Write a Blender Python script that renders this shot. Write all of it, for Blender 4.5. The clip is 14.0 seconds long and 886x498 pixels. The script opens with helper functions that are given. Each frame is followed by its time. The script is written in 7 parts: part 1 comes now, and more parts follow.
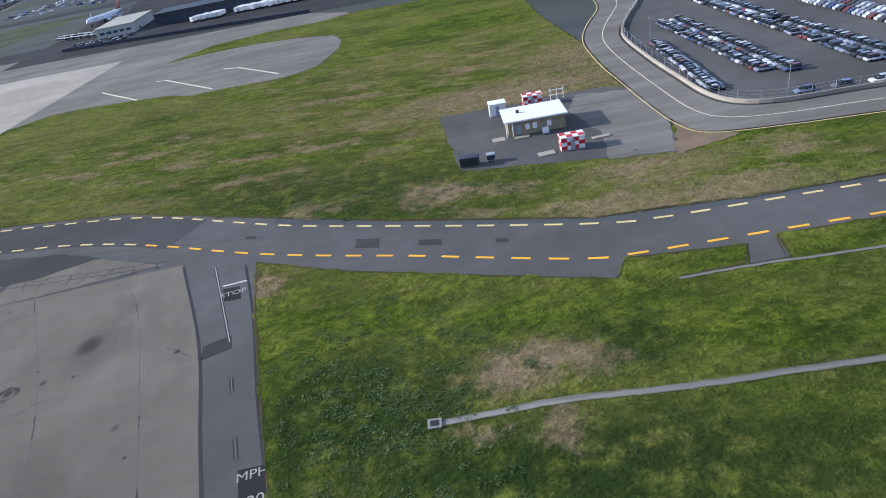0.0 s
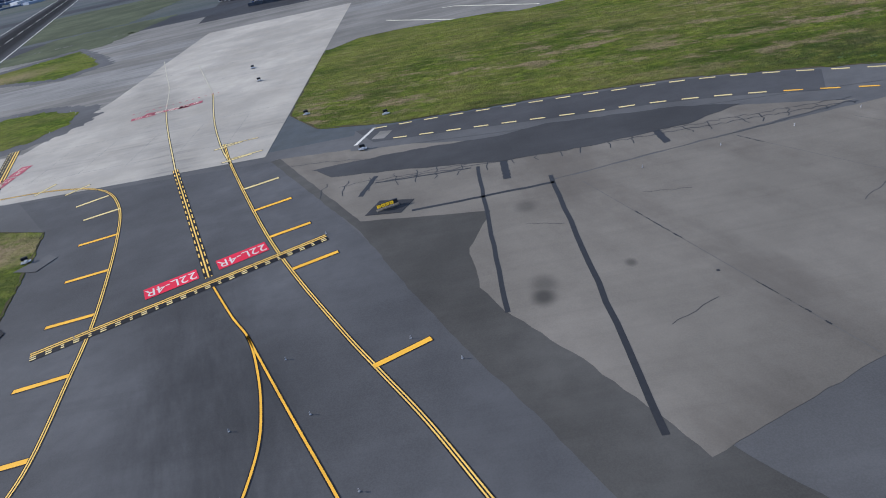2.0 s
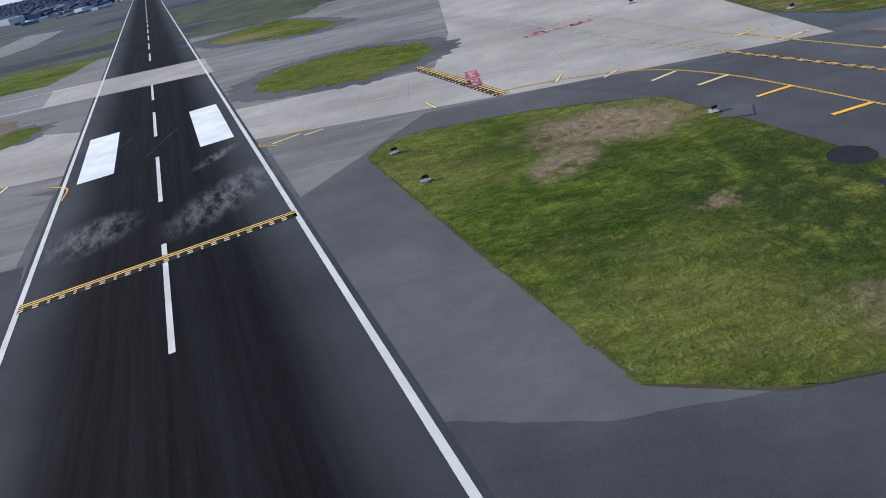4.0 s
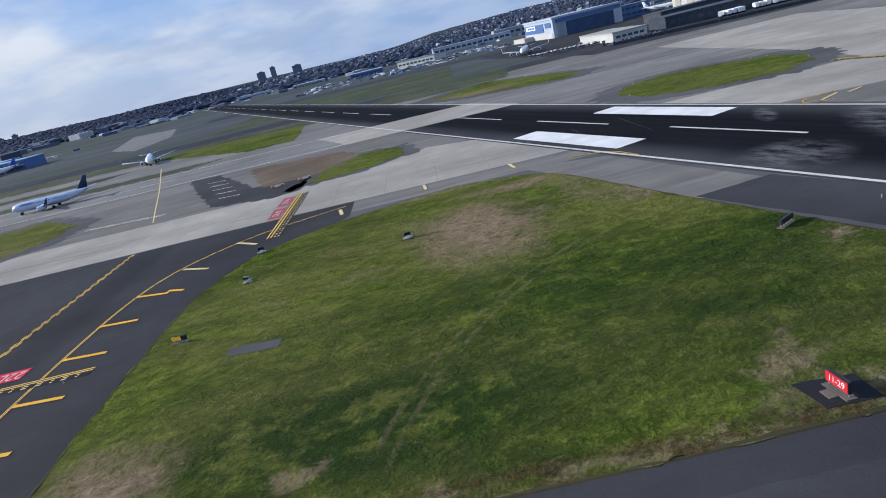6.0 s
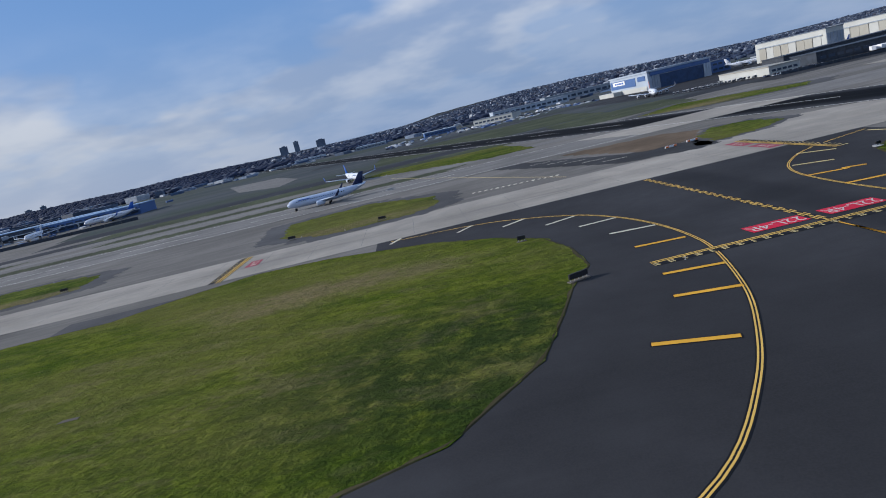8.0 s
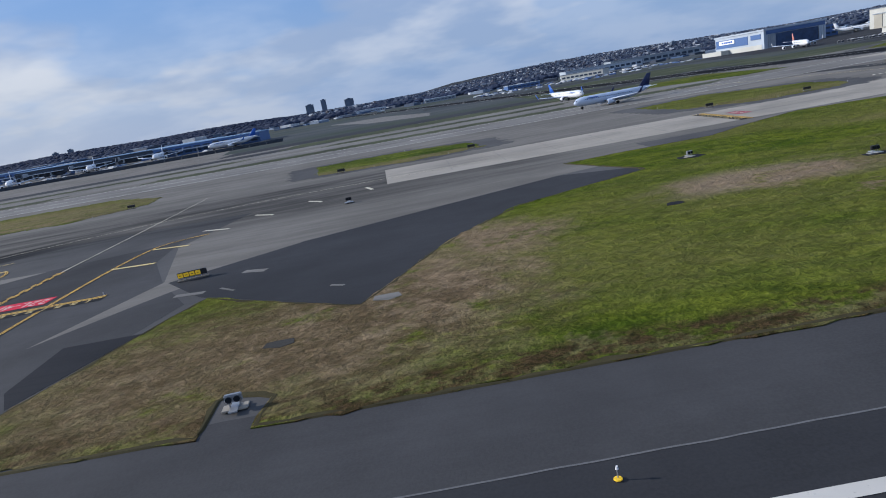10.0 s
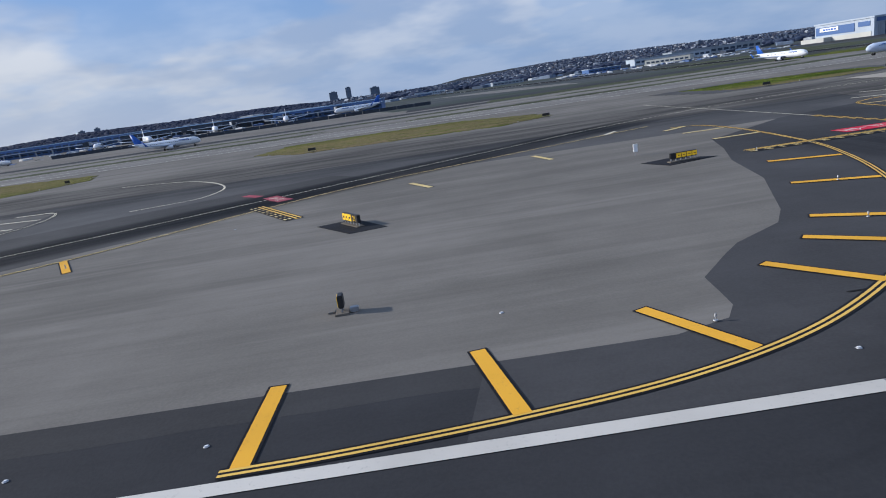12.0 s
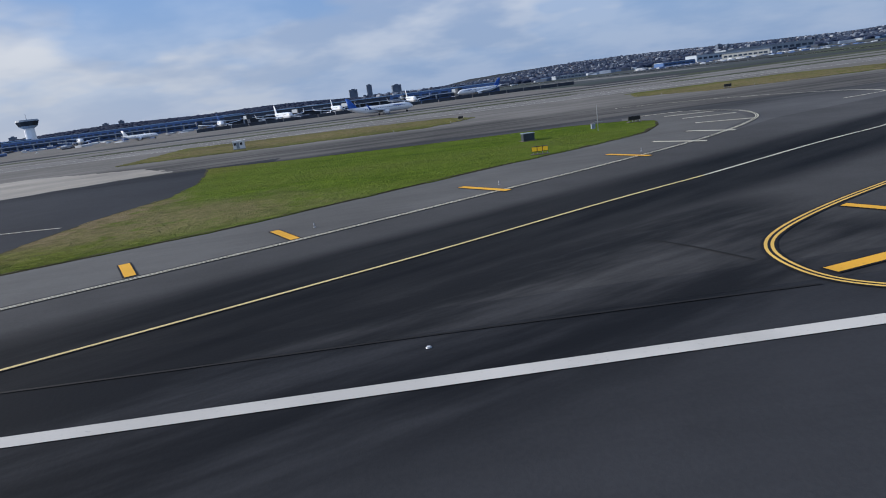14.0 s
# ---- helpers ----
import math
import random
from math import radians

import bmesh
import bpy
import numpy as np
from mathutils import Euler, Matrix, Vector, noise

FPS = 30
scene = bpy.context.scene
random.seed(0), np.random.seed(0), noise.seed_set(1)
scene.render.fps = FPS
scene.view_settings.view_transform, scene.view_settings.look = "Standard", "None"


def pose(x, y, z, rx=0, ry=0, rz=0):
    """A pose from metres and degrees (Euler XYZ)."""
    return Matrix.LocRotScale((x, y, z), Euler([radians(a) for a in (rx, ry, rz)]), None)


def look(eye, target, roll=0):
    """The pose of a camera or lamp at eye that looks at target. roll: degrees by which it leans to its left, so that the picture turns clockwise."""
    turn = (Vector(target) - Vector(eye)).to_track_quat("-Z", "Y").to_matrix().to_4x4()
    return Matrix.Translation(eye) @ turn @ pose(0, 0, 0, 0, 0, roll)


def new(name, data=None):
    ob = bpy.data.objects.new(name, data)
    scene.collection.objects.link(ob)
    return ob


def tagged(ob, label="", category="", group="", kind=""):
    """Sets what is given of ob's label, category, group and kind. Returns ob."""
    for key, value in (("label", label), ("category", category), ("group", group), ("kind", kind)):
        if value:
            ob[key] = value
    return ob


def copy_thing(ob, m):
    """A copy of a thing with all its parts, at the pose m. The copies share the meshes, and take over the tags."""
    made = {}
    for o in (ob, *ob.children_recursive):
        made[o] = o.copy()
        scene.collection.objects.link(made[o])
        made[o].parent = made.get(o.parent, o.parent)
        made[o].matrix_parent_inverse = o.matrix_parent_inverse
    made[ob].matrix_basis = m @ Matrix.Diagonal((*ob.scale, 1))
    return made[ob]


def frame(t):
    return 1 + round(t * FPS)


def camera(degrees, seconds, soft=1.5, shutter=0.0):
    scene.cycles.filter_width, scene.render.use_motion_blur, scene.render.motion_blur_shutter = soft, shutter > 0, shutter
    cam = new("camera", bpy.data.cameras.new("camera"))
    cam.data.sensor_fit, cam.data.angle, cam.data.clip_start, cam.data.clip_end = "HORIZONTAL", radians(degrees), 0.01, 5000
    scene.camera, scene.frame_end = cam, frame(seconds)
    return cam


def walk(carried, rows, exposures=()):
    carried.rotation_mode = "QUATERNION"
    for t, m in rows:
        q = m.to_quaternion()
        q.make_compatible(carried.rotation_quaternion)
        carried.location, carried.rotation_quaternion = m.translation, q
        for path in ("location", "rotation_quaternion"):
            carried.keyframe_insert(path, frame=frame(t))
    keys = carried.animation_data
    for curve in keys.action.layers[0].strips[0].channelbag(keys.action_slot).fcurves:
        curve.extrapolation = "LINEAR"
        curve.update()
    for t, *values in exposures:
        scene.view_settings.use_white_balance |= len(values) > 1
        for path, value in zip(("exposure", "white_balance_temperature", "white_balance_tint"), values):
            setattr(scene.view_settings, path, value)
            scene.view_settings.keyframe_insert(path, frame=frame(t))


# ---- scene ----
cam = camera(70.16, 14.0, soft=1.0)
PATH = [
    (0, (-0.000, 0.0, 32.188), (-0.540, 8.664, 27.224), -11.56),
    (0.5, (-19.275, 0.0, 31.059), (-19.818, 8.666, 26.098), -11.77),
    (1, (-38.567, 0.0, 29.947), (-39.159, 8.667, 24.993), -12.27),
    (1.5, (-57.876, 0.0, 28.869), (-58.507, 8.662, 23.911), -12.58),
    (2, (-77.201, 0.0, 27.723), (-77.844, 8.660, 22.764), -12.66),
    (2.5, (-96.543, 0.0, 26.713), (-97.190, 8.660, 21.754), -12.90),
    (3, (-115.902, 0.0, 25.716), (-116.533, 8.669, 20.771), -12.78),
    (3.2, (-123.650, 0.0, 25.330), (-124.277, 8.674, 20.394), -12.78),
    (3.7, (-143.032, 0.0, 24.356), (-143.617, 8.740, 19.533), -12.75),
    (4.2, (-162.430, 0.0, 23.368), (-162.936, 8.869, 18.777), -12.69),
    (4.7, (-181.845, 0.0, 22.355), (-182.258, 9.031, 18.081), -12.74),
    (5.3, (-205.165, 0.0, 21.093), (-205.488, 9.232, 17.264), -13.11),
    (5.5, (-212.944, 0.0, 20.660), (-213.248, 9.297, 16.989), -13.33),
    (6, (-232.403, 0.0, 19.506), (-232.580, 9.496, 16.376), -13.60),
    (6.5, (-251.878, 0.0, 18.468), (-251.914, 9.652, 15.855), -13.61),
    (7, (-271.369, 0.0, 17.401), (-271.312, 9.755, 15.203), -13.67),
    (7.2, (-279.171, 0.0, 16.932), (-279.075, 9.782, 14.858), -13.97),
    (7.7, (-298.737, -0.039, 15.866), (-298.584, 9.768, 13.913), -13.84),
    (8.2, (-318.386, -0.129, 14.915), (-318.225, 9.658, 12.865), -12.76),
    (8.7, (-338.070, -0.232, 13.969), (-337.925, 9.516, 11.741), -11.46),
    (9.3, (-361.660, -0.315, 12.687), (-361.537, 9.400, 10.322), -10.65),
    (9.5, (-369.500, -0.322, 12.203), (-369.384, 9.393, 9.832), -10.68),
    (10, (-389.000, -0.468, 11.345), (-388.880, 9.237, 8.938), -10.13),
    (10.5, (-408.600, -0.420, 10.534), (-408.482, 9.272, 8.074), -9.11),
    (11, (-428.400, -0.085, 9.724), (-428.259, 9.600, 7.237), -8.54),
    (11.5, (-448.250, 0.721, 8.758), (-447.993, 10.407, 6.285), -7.63),
    (12, (-468.150, 0.619, 8.163), (-467.971, 10.307, 5.691), -8.26),
    (12.5, (-487.950, 0.342, 7.819), (-487.688, 10.021, 5.322), -7.36),
    (13, (-507.650, 0.367, 7.388), (-507.363, 10.047, 4.894), -6.94),
    (13.5, (-527.050, 0.426, 6.816), (-526.771, 10.118, 4.369), -7.03),
    (14, (-546.250, 0.531, 6.352), (-545.973, 10.224, 3.908), -7.29),
]
walk(cam, [(t, look(eye, target, roll)) for t, eye, target, roll in PATH],
     exposures=[(0.0, 0.65, 6050, 12), (1.5, 0.52, 6000, 12), (3.2, 0.52, 6000, 12), (5.5, 0.25, 6000, 12), (6.0, 0.3, 6000, 12), (6.5, 0.15, 6000, 12), (7.0, -0.15, 5950, 12), (9.5, 0.1, 6050, 12), (11.0, 0.12, 6000, 12), (12.5, 0.12, 6150, 12), (14.0, 0.08, 6200, 12)])

# ---------------------------------------------------------------- light
SUN_WAY = Vector((-0.90, 0.20, 0.37))
world = bpy.data.worlds.new("sky")
scene.world = world
world.use_nodes = True
wn, wl = world.node_tree.nodes, world.node_tree.links
wn.clear()
w_out = wn.new("ShaderNodeOutputWorld")
w_bg = wn.new("ShaderNodeBackground")
w_sky = wn.new("ShaderNodeTexSky")
w_sky.sky_type = "NISHITA"
w_sky.sun_disc = False
w_sky.sun_elevation = radians(22)
w_sky.sun_rotation = math.atan2(SUN_WAY.x, SUN_WAY.y)
w_sky.air_density, w_sky.dust_density, w_sky.ozone_density = 1.0, 1.2, 2.0
w_co = wn.new("ShaderNodeTexCoord")
w_sep = wn.new("ShaderNodeSeparateXYZ")
wl.new(w_co.outputs["Generated"], w_sep.inputs[0])


def w_math(op, a, b, clamp=False):
    n = wn.new("ShaderNodeMath")
    n.operation, n.use_clamp = op, clamp
    for k, v in enumerate((a, b)):
        if isinstance(v, (int, float)):
            n.inputs[k].default_value = v
        else:
            wl.new(v, n.inputs[k])
    return n.outputs[0]


def w_mix(fac, a, b):
    n = wn.new("ShaderNodeMix")
    n.data_type = "RGBA"
    for k, v in ((0, fac), (6, a), (7, b)):
        if isinstance(v, (tuple, float)):
            n.inputs[k].default_value = (*v, 1) if isinstance(v, tuple) else v
        else:
            wl.new(v, n.inputs[k])
    return n.outputs[2]


def w_range(value, lo, hi):
    n = wn.new("ShaderNodeMapRange")
    n.interpolation_type = "SMOOTHSTEP"
    n.inputs["From Min"].default_value, n.inputs["From Max"].default_value = lo, hi
    wl.new(value, n.inputs["Value"])
    return n.outputs["Result"]


# clouds lie on a sheet overhead, so that they flatten towards the horizon
w_up = w_math("ADD", w_math("MAXIMUM", w_sep.outputs[2], 0.0), 0.26)
w_flat = wn.new("ShaderNodeCombineXYZ")
wl.new(w_math("DIVIDE", w_sep.outputs[0], w_up), w_flat.inputs[0])
wl.new(w_math("DIVIDE", w_sep.outputs[1], w_up), w_flat.inputs[1])


def w_cloud(scale, offset, lo, hi, detail=6.0):
    m = wn.new("ShaderNodeMapping")
    m.inputs["Location"].default_value = offset
    wl.new(w_flat.outputs[0], m.inputs["Vector"])
    n = wn.new("ShaderNodeTexNoise")
    n.inputs["Scale"].default_value, n.inputs["Detail"].default_value, n.inputs["Roughness"].default_value = scale, detail, 0.52
    wl.new(m.outputs[0], n.inputs["Vector"])
    return w_range(n.outputs["Fac"], lo, hi)


cover = w_cloud(1.0, (3.1, 1.7, 0.0), 0.41, 0.59, 4.0)
bright = w_cloud(1.8, (7.3, 2.2, 0.0), 0.38, 0.64, 4.0)
low = w_range(w_sep.outputs[2], 0.26, 0.0)
sunward = w_range(w_sep.outputs[0], 0.05, -0.75)
cloud = w_mix(bright, (4.2, 5.4, 7.6), (10.8, 10.8, 10.7))
mist = w_mix(sunward, (3.9, 5.0, 6.7), (8.0, 7.9, 7.4))
cloud = w_mix(w_math("MULTIPLY", low, 0.75), cloud, mist)
clear = w_mix(0.65, w_sky.outputs["Color"], (2.4, 4.9, 9.6))
total = w_mix(w_math("MULTIPLY", w_math("MAXIMUM", cover, w_math("MULTIPLY", low, 0.75)), 0.85), clear, cloud)
wl.new(total, w_bg.inputs["Color"])
w_bg.inputs["Strength"].default_value = 0.075
wl.new(w_bg.outputs["Background"], w_out.inputs["Surface"])

sun = new("sun", bpy.data.lights.new("sun", "SUN"))
sun.data.energy, sun.data.angle, sun.data.color = 4.8, radians(1.0), (1.0, 0.93, 0.82)
sun.matrix_world = look(SUN_WAY * 100, (0, 0, 0))


# ---------------------------------------------------------------- materials
class Nodes:
    """Small helper round a material's node tree; places are world positions."""

    def __init__(self, name, rough=0.9, metal=0.0, spec=0.3):
        self.m = bpy.data.materials.new(name)
        self.m.use_nodes = True
        self.t = self.m.node_tree
        self.b = self.t.nodes["Principled BSDF"]
        self.b.inputs["Roughness"].default_value = rough
        self.b.inputs["Metallic"].default_value = metal
        self.b.inputs["Specular IOR Level"].default_value = spec
        self.pos = self.t.nodes.new("ShaderNodeNewGeometry").outputs["Position"]

    def node(self, kind, **values):
        n = self.t.nodes.new(kind)
        for key, value in values.items():
            n.inputs[key].default_value = value
        return n

    def link(self, a, b):
        self.t.links.new(a, b)

    def math(self, op, a, b=None, clamp=False):
        n = self.t.nodes.new("ShaderNodeMath")
        n.operation, n.use_clamp = op, clamp
        for k, v in enumerate((a, b)):
            if v is None:
                continue
            if isinstance(v, (int, float)):
                n.inputs[k].default_value = v
            else:
                self.link(v, n.inputs[k])
        return n.outputs[0]

    def mapped(self, scale=(1, 1, 1), turn=0.0, at=(0, 0, 0), vector=None):
        n = self.t.nodes.new("ShaderNodeMapping")
        n.vector_type = "TEXTURE"
        n.inputs["Location"].default_value = at
        n.inputs["Rotation"].default_value = (0, 0, turn)
        n.inputs["Scale"].default_value = scale
        self.link(vector or self.pos, n.inputs["Vector"])
        return n.outputs[0]

    def noise(self, scale, detail=4.0, rough=0.55, vector=None, lo=0.3, hi=0.7):
        n = self.node("ShaderNodeTexNoise", Scale=scale, Detail=detail, Roughness=rough)
        self.link(vector or self.pos, n.inputs["Vector"])
        return self.ramp(n.outputs["Fac"], lo, hi)

    def ramp(self, value, lo, hi, a=0.0, b=1.0, smooth=True):
        n = self.t.nodes.new("ShaderNodeMapRange")
        n.interpolation_type = "SMOOTHSTEP" if smooth else "LINEAR"
        self.link(value, n.inputs["Value"])
        for key, v in (("From Min", lo), ("From Max", hi), ("To Min", a), ("To Max", b)):
            n.inputs[key].default_value = v
        return n.outputs["Result"]

    def mix(self, fac, a, b):
        n = self.t.nodes.new("ShaderNodeMix")
        n.data_type = "RGBA"
        for k, v in ((0, fac), (6, a), (7, b)):
            if isinstance(v, (int, float)):
                n.inputs[k].default_value = v
            elif isinstance(v, tuple):
                n.inputs[k].default_value = (*v, 1)
            else:
                self.link(v, n.inputs[k])
        return n.outputs[2]

    def band(self, at, turn, half, soft, length=None):
        """1 on a straight band through at, along turn; falls off past half."""
        v = self.mapped(turn=turn, at=(*at, 0))
        s = self.t.nodes.new("ShaderNodeSeparateXYZ")
        self.link(v, s.inputs[0])
        out = self.ramp(self.math("ABSOLUTE", s.outputs[1]), half, half + soft, 1, 0)
        if length:
            out = self.math("MULTIPLY", out, self.ramp(self.math("ABSOLUTE", s.outputs[0]), length, length * 1.25, 1, 0))
        return out

    def ring(self, at, radius, half, soft):
        n = self.t.nodes.new("ShaderNodeVectorMath")
        n.operation = "DISTANCE"
        flat = self.mapped(at=(*at, 0))
        self.link(flat, n.inputs[0])
        d = self.math("ABSOLUTE", self.math("SUBTRACT", n.outputs["Value"], radius))
        return self.ramp(d, half, half + soft, 1, 0)

    def spot(self, at, rx, ry, soft=0.5, turn=0.0):
        v = self.mapped(scale=(rx, ry, 1e3), turn=turn, at=(*at, 0))
        n = self.t.nodes.new("ShaderNodeVectorMath")
        n.operation = "LENGTH"
        self.link(v, n.inputs[0])
        return self.ramp(n.outputs["Value"], 1 - soft, 1 + soft, 1, 0)

    def bump(self, height, strength=0.3, distance=0.05):
        n = self.node("ShaderNodeBump", Strength=strength, Distance=distance)
        self.link(height, n.inputs["Height"])
        self.link(n.outputs[0], self.b.inputs["Normal"])

    def done(self, colour):
        if isinstance(colour, tuple):
            self.b.inputs["Base Color"].default_value = (*colour, 1)
        else:
            self.link(colour, self.b.inputs["Base Color"])
        return self.m


def shade(c, k):
    return tuple(v * k for v in c)


def paved(name, colour, stains=0.35, streak=0.0, rough=0.85, extra=None, swept=False):
    n = Nodes(name, rough, spec=0.04)
    big = n.noise(0.045, 3, 0.6)
    mid = n.noise(0.5, 5, 0.6)
    fine = n.noise(9.0, 3, 0.7)
    col = n.mix(big, shade(colour, 1 - stains * 0.45), shade(colour, 1 + stains * 0.35))
    col = n.mix(n.math("MULTIPLY", mid, 0.35 * stains), col, shade(colour, 0.45))
    col = n.mix(n.math("MULTIPLY", fine, 0.22), col, shade(colour, 1.5))
    cloud = n.noise(0.14, 4, 0.62, n.mapped(scale=(1.8, 1, 1), turn=0.5), 0.36, 0.70)
    col = n.mix(n.math("MULTIPLY", cloud, 0.30 * stains + 0.06), col, shade(colour, 0.55))
    if swept:
        long = n.noise(1.0, 5, 0.62, n.mapped(scale=(46, 4.5, 1), turn=0.04), 0.42, 0.66)
        pale = n.noise(1.0, 5, 0.65, n.mapped(scale=(30, 3.2, 1), turn=0.09, at=(70, 40, 0)), 0.50, 0.70)
        col = n.mix(n.math("MULTIPLY", long, 0.42), col, shade(colour, 0.52))
        col = n.mix(n.math("MULTIPLY", pale, 0.40), col, shade(colour, 1.45))
    if streak:
        lines = n.noise(1.0, 4, 0.6, n.mapped(scale=(30, 0.7, 1)), 0.42, 0.75)
        col = n.mix(n.math("MULTIPLY", lines, streak), col, shade(colour, 0.4))
    if extra:
        col = extra(n, col, mid, big)
    n.bump(fine, 0.25, 0.01)
    return n.done(col)


def plain(name, colour, rough=0.6, metal=0.0, wear=0.15, scale=3.0):
    n = Nodes(name, rough, metal)
    v = n.noise(scale, 4, 0.6)
    return n.done(n.mix(v, shade(colour, 1 - wear), shade(colour, 1 + wear * 0.5)))


def paint(name, colour, under):
    n = Nodes(name, 0.7, spec=0.1)
    v = n.noise(1.3, 5, 0.75, lo=0.60, hi=0.80)
    w = n.noise(7.0, 3, 0.8, lo=0.58, hi=0.8)
    big = n.noise(0.25, 3, 0.5)
    fac = n.math("MULTIPLY", n.math("MAXIMUM", v, w), 0.45)
    return n.done(n.mix(fac, n.mix(big, shade(colour, 0.82), colour), under))


def rubber(n, col, mid, big):
    """Tyre marks where aircraft turn off and roll, and the darker seams of newer asphalt."""
    streaks = n.noise(1.0, 4, 0.6, n.mapped(scale=(16, 2.2, 1), turn=0.56), 0.32, 0.72)
    polar = n.t.nodes.new("ShaderNodeVectorMath")
    polar.operation = "DISTANCE"
    n.link(n.mapped(at=(-472, 46, 0)), polar.inputs[0])
    away = n.t.nodes.new("ShaderNodeCombineXYZ")
    n.link(polar.outputs["Value"], away.inputs[0])
    n.link(n.noise(0.05, 3, lo=0.0, hi=1.0), away.inputs[1])
    sweep = n.noise(0.55, 5, 0.7, away.outputs[0], 0.34, 0.66)
    a = n.math("MULTIPLY", n.band((-536, 30.9), 0.512, 3.0, 2.6, 105), n.math("ADD", n.math("MULTIPLY", streaks, 0.30), 0.70))
    b = n.math("MULTIPLY", n.ring((-473, 46), 42.5, 4.6, 6.5), n.math("ADD", n.math("MULTIPLY", n.math("MULTIPLY", sweep, n.noise(0.12, 3, lo=0.3, hi=0.65)), 0.60), 0.34))
    b = n.math("MULTIPLY", b, n.spot((-438, 22), 22, 30, 0.3))
    c = n.math("MULTIPLY", n.band((-424, 40), 1.5708, 1.2, 3.5, 40), 0.28)
    d = n.math("MULTIPLY", n.band((-274.5, 45), 1.5708, 1.2, 3.0, 40), 0.35)
    g = n.math("MULTIPLY", n.math("MULTIPLY", n.band((-553, 14.0), 0.40, 3.2, 4.5, 22), n.noise(0.42, 5, 0.68, n.mapped(scale=(9, 1.6, 1), turn=0.42), 0.28, 0.58)), 0.86)
    e = n.math("MULTIPLY", n.band((-505, 92), 0.0, 9, 14, 120), n.math("ADD", n.math("MULTIPLY", n.noise(1.0, 4, 0.65, n.mapped(scale=(26, 3.4, 1), turn=0.06), 0.36, 0.66), 0.40), 0.28))
    f = n.math("MULTIPLY", n.spot((-97, 30), 6, 20, 0.6, 0.35), n.noise(0.5, 4, 0.65, n.mapped(scale=(1, 5, 1), turn=0.35), 0.1, 0.8))
    f = n.math("MULTIPLY", f, 0.5)
    scuff = n.noise(1.0, 5, 0.7, n.mapped(scale=(5.0, 0.8, 1), turn=0.72), 0.40, 0.66)
    h = n.math("MULTIPLY", n.spot((-444.5, 18.2), 7.5, 4.6, 0.45, 0.70), n.math("ADD", n.math("MULTIPLY", scuff, 0.16), 0.86))
    top = a
    for other in (b, c, d, e, f, g):
        top = n.math("MAXIMUM", top, other)
    return n.mix(h, n.mix(top, col, (0.007, 0.008, 0.010)), (0.0030, 0.0034, 0.0045))


ASPHALT = paved("asphalt", (0.094, 0.093, 0.094), 0.6, 0.08, 0.8, rubber)
ASPHALT_NEW = paved("new_asphalt", (0.042, 0.043, 0.047), 0.5, 0.12, 0.75, rubber)
ASPHALT_MID = paved("worn_dark_asphalt", (0.054, 0.054, 0.056), 0.6, 0.1, 0.8, rubber)
ASPHALT_TURN = paved("taxiway_asphalt", (0.064, 0.064, 0.067), 0.6, 0.1, 0.8, rubber)
ASPHALT_SOUTH = paved("crossing_asphalt", (0.060, 0.060, 0.063), 0.8, 0.1, 0.8)
FILLET = paved("fillet_asphalt", (0.049, 0.049, 0.053), 0.6, 0.1, 0.8)
TAXI_GREY = paved("taxiway_grey_asphalt", (0.082, 0.082, 0.085), 0.7, 0.08, 0.8, rubber)
EXIT_GREY = paved("exit_asphalt", (0.070, 0.069, 0.069), 0.6, 0.1, 0.8, rubber)
ASPHALT_BLACK = paved("black_asphalt", (0.026, 0.027, 0.031), 0.4, 0.3, 0.75)
ASPHALT_OLD = paved("old_asphalt", (0.172, 0.162, 0.148), 0.45, 0.15, 0.85, rubber, True)
ASPHALT_DARK = paved("dark_asphalt", (0.043, 0.043, 0.046), 0.6, 0.10, 0.8, rubber)


def tracked(n, col, mid, big):
    """Tyre tracks and drips along the middle of the concrete taxiway, and paler mended bays."""
    lanes = n.math("MULTIPLY", n.band((-300, 98.5), 0.0, 1.5, 4.0), 0.30)
    up = n.math("MULTIPLY", n.band((-128, 107), 1.985, 1.2, 4.5), 0.34)
    drips = n.noise(1.0, 4, 0.65, n.mapped(scale=(14, 1.6, 1)), 0.45, 0.75)
    bays = n.noise(0.16, 2, 0.5, lo=0.42, hi=0.58)
    col = n.mix(n.math("MULTIPLY", bays, 0.22), col, (0.22, 0.21, 0.195))
    return n.mix(n.math("MULTIPLY", n.math("MAXIMUM", lanes, up), n.math("ADD", drips, 0.35), True), col, (0.07, 0.07, 0.07))


CONCRETE = paved("concrete", (0.34, 0.312, 0.27), 0.45, 0.10, 0.85, tracked)
CONCRETE_GREY = paved("grey_concrete", (0.21, 0.202, 0.19), 0.5, 0.55, 0.85, None, True)


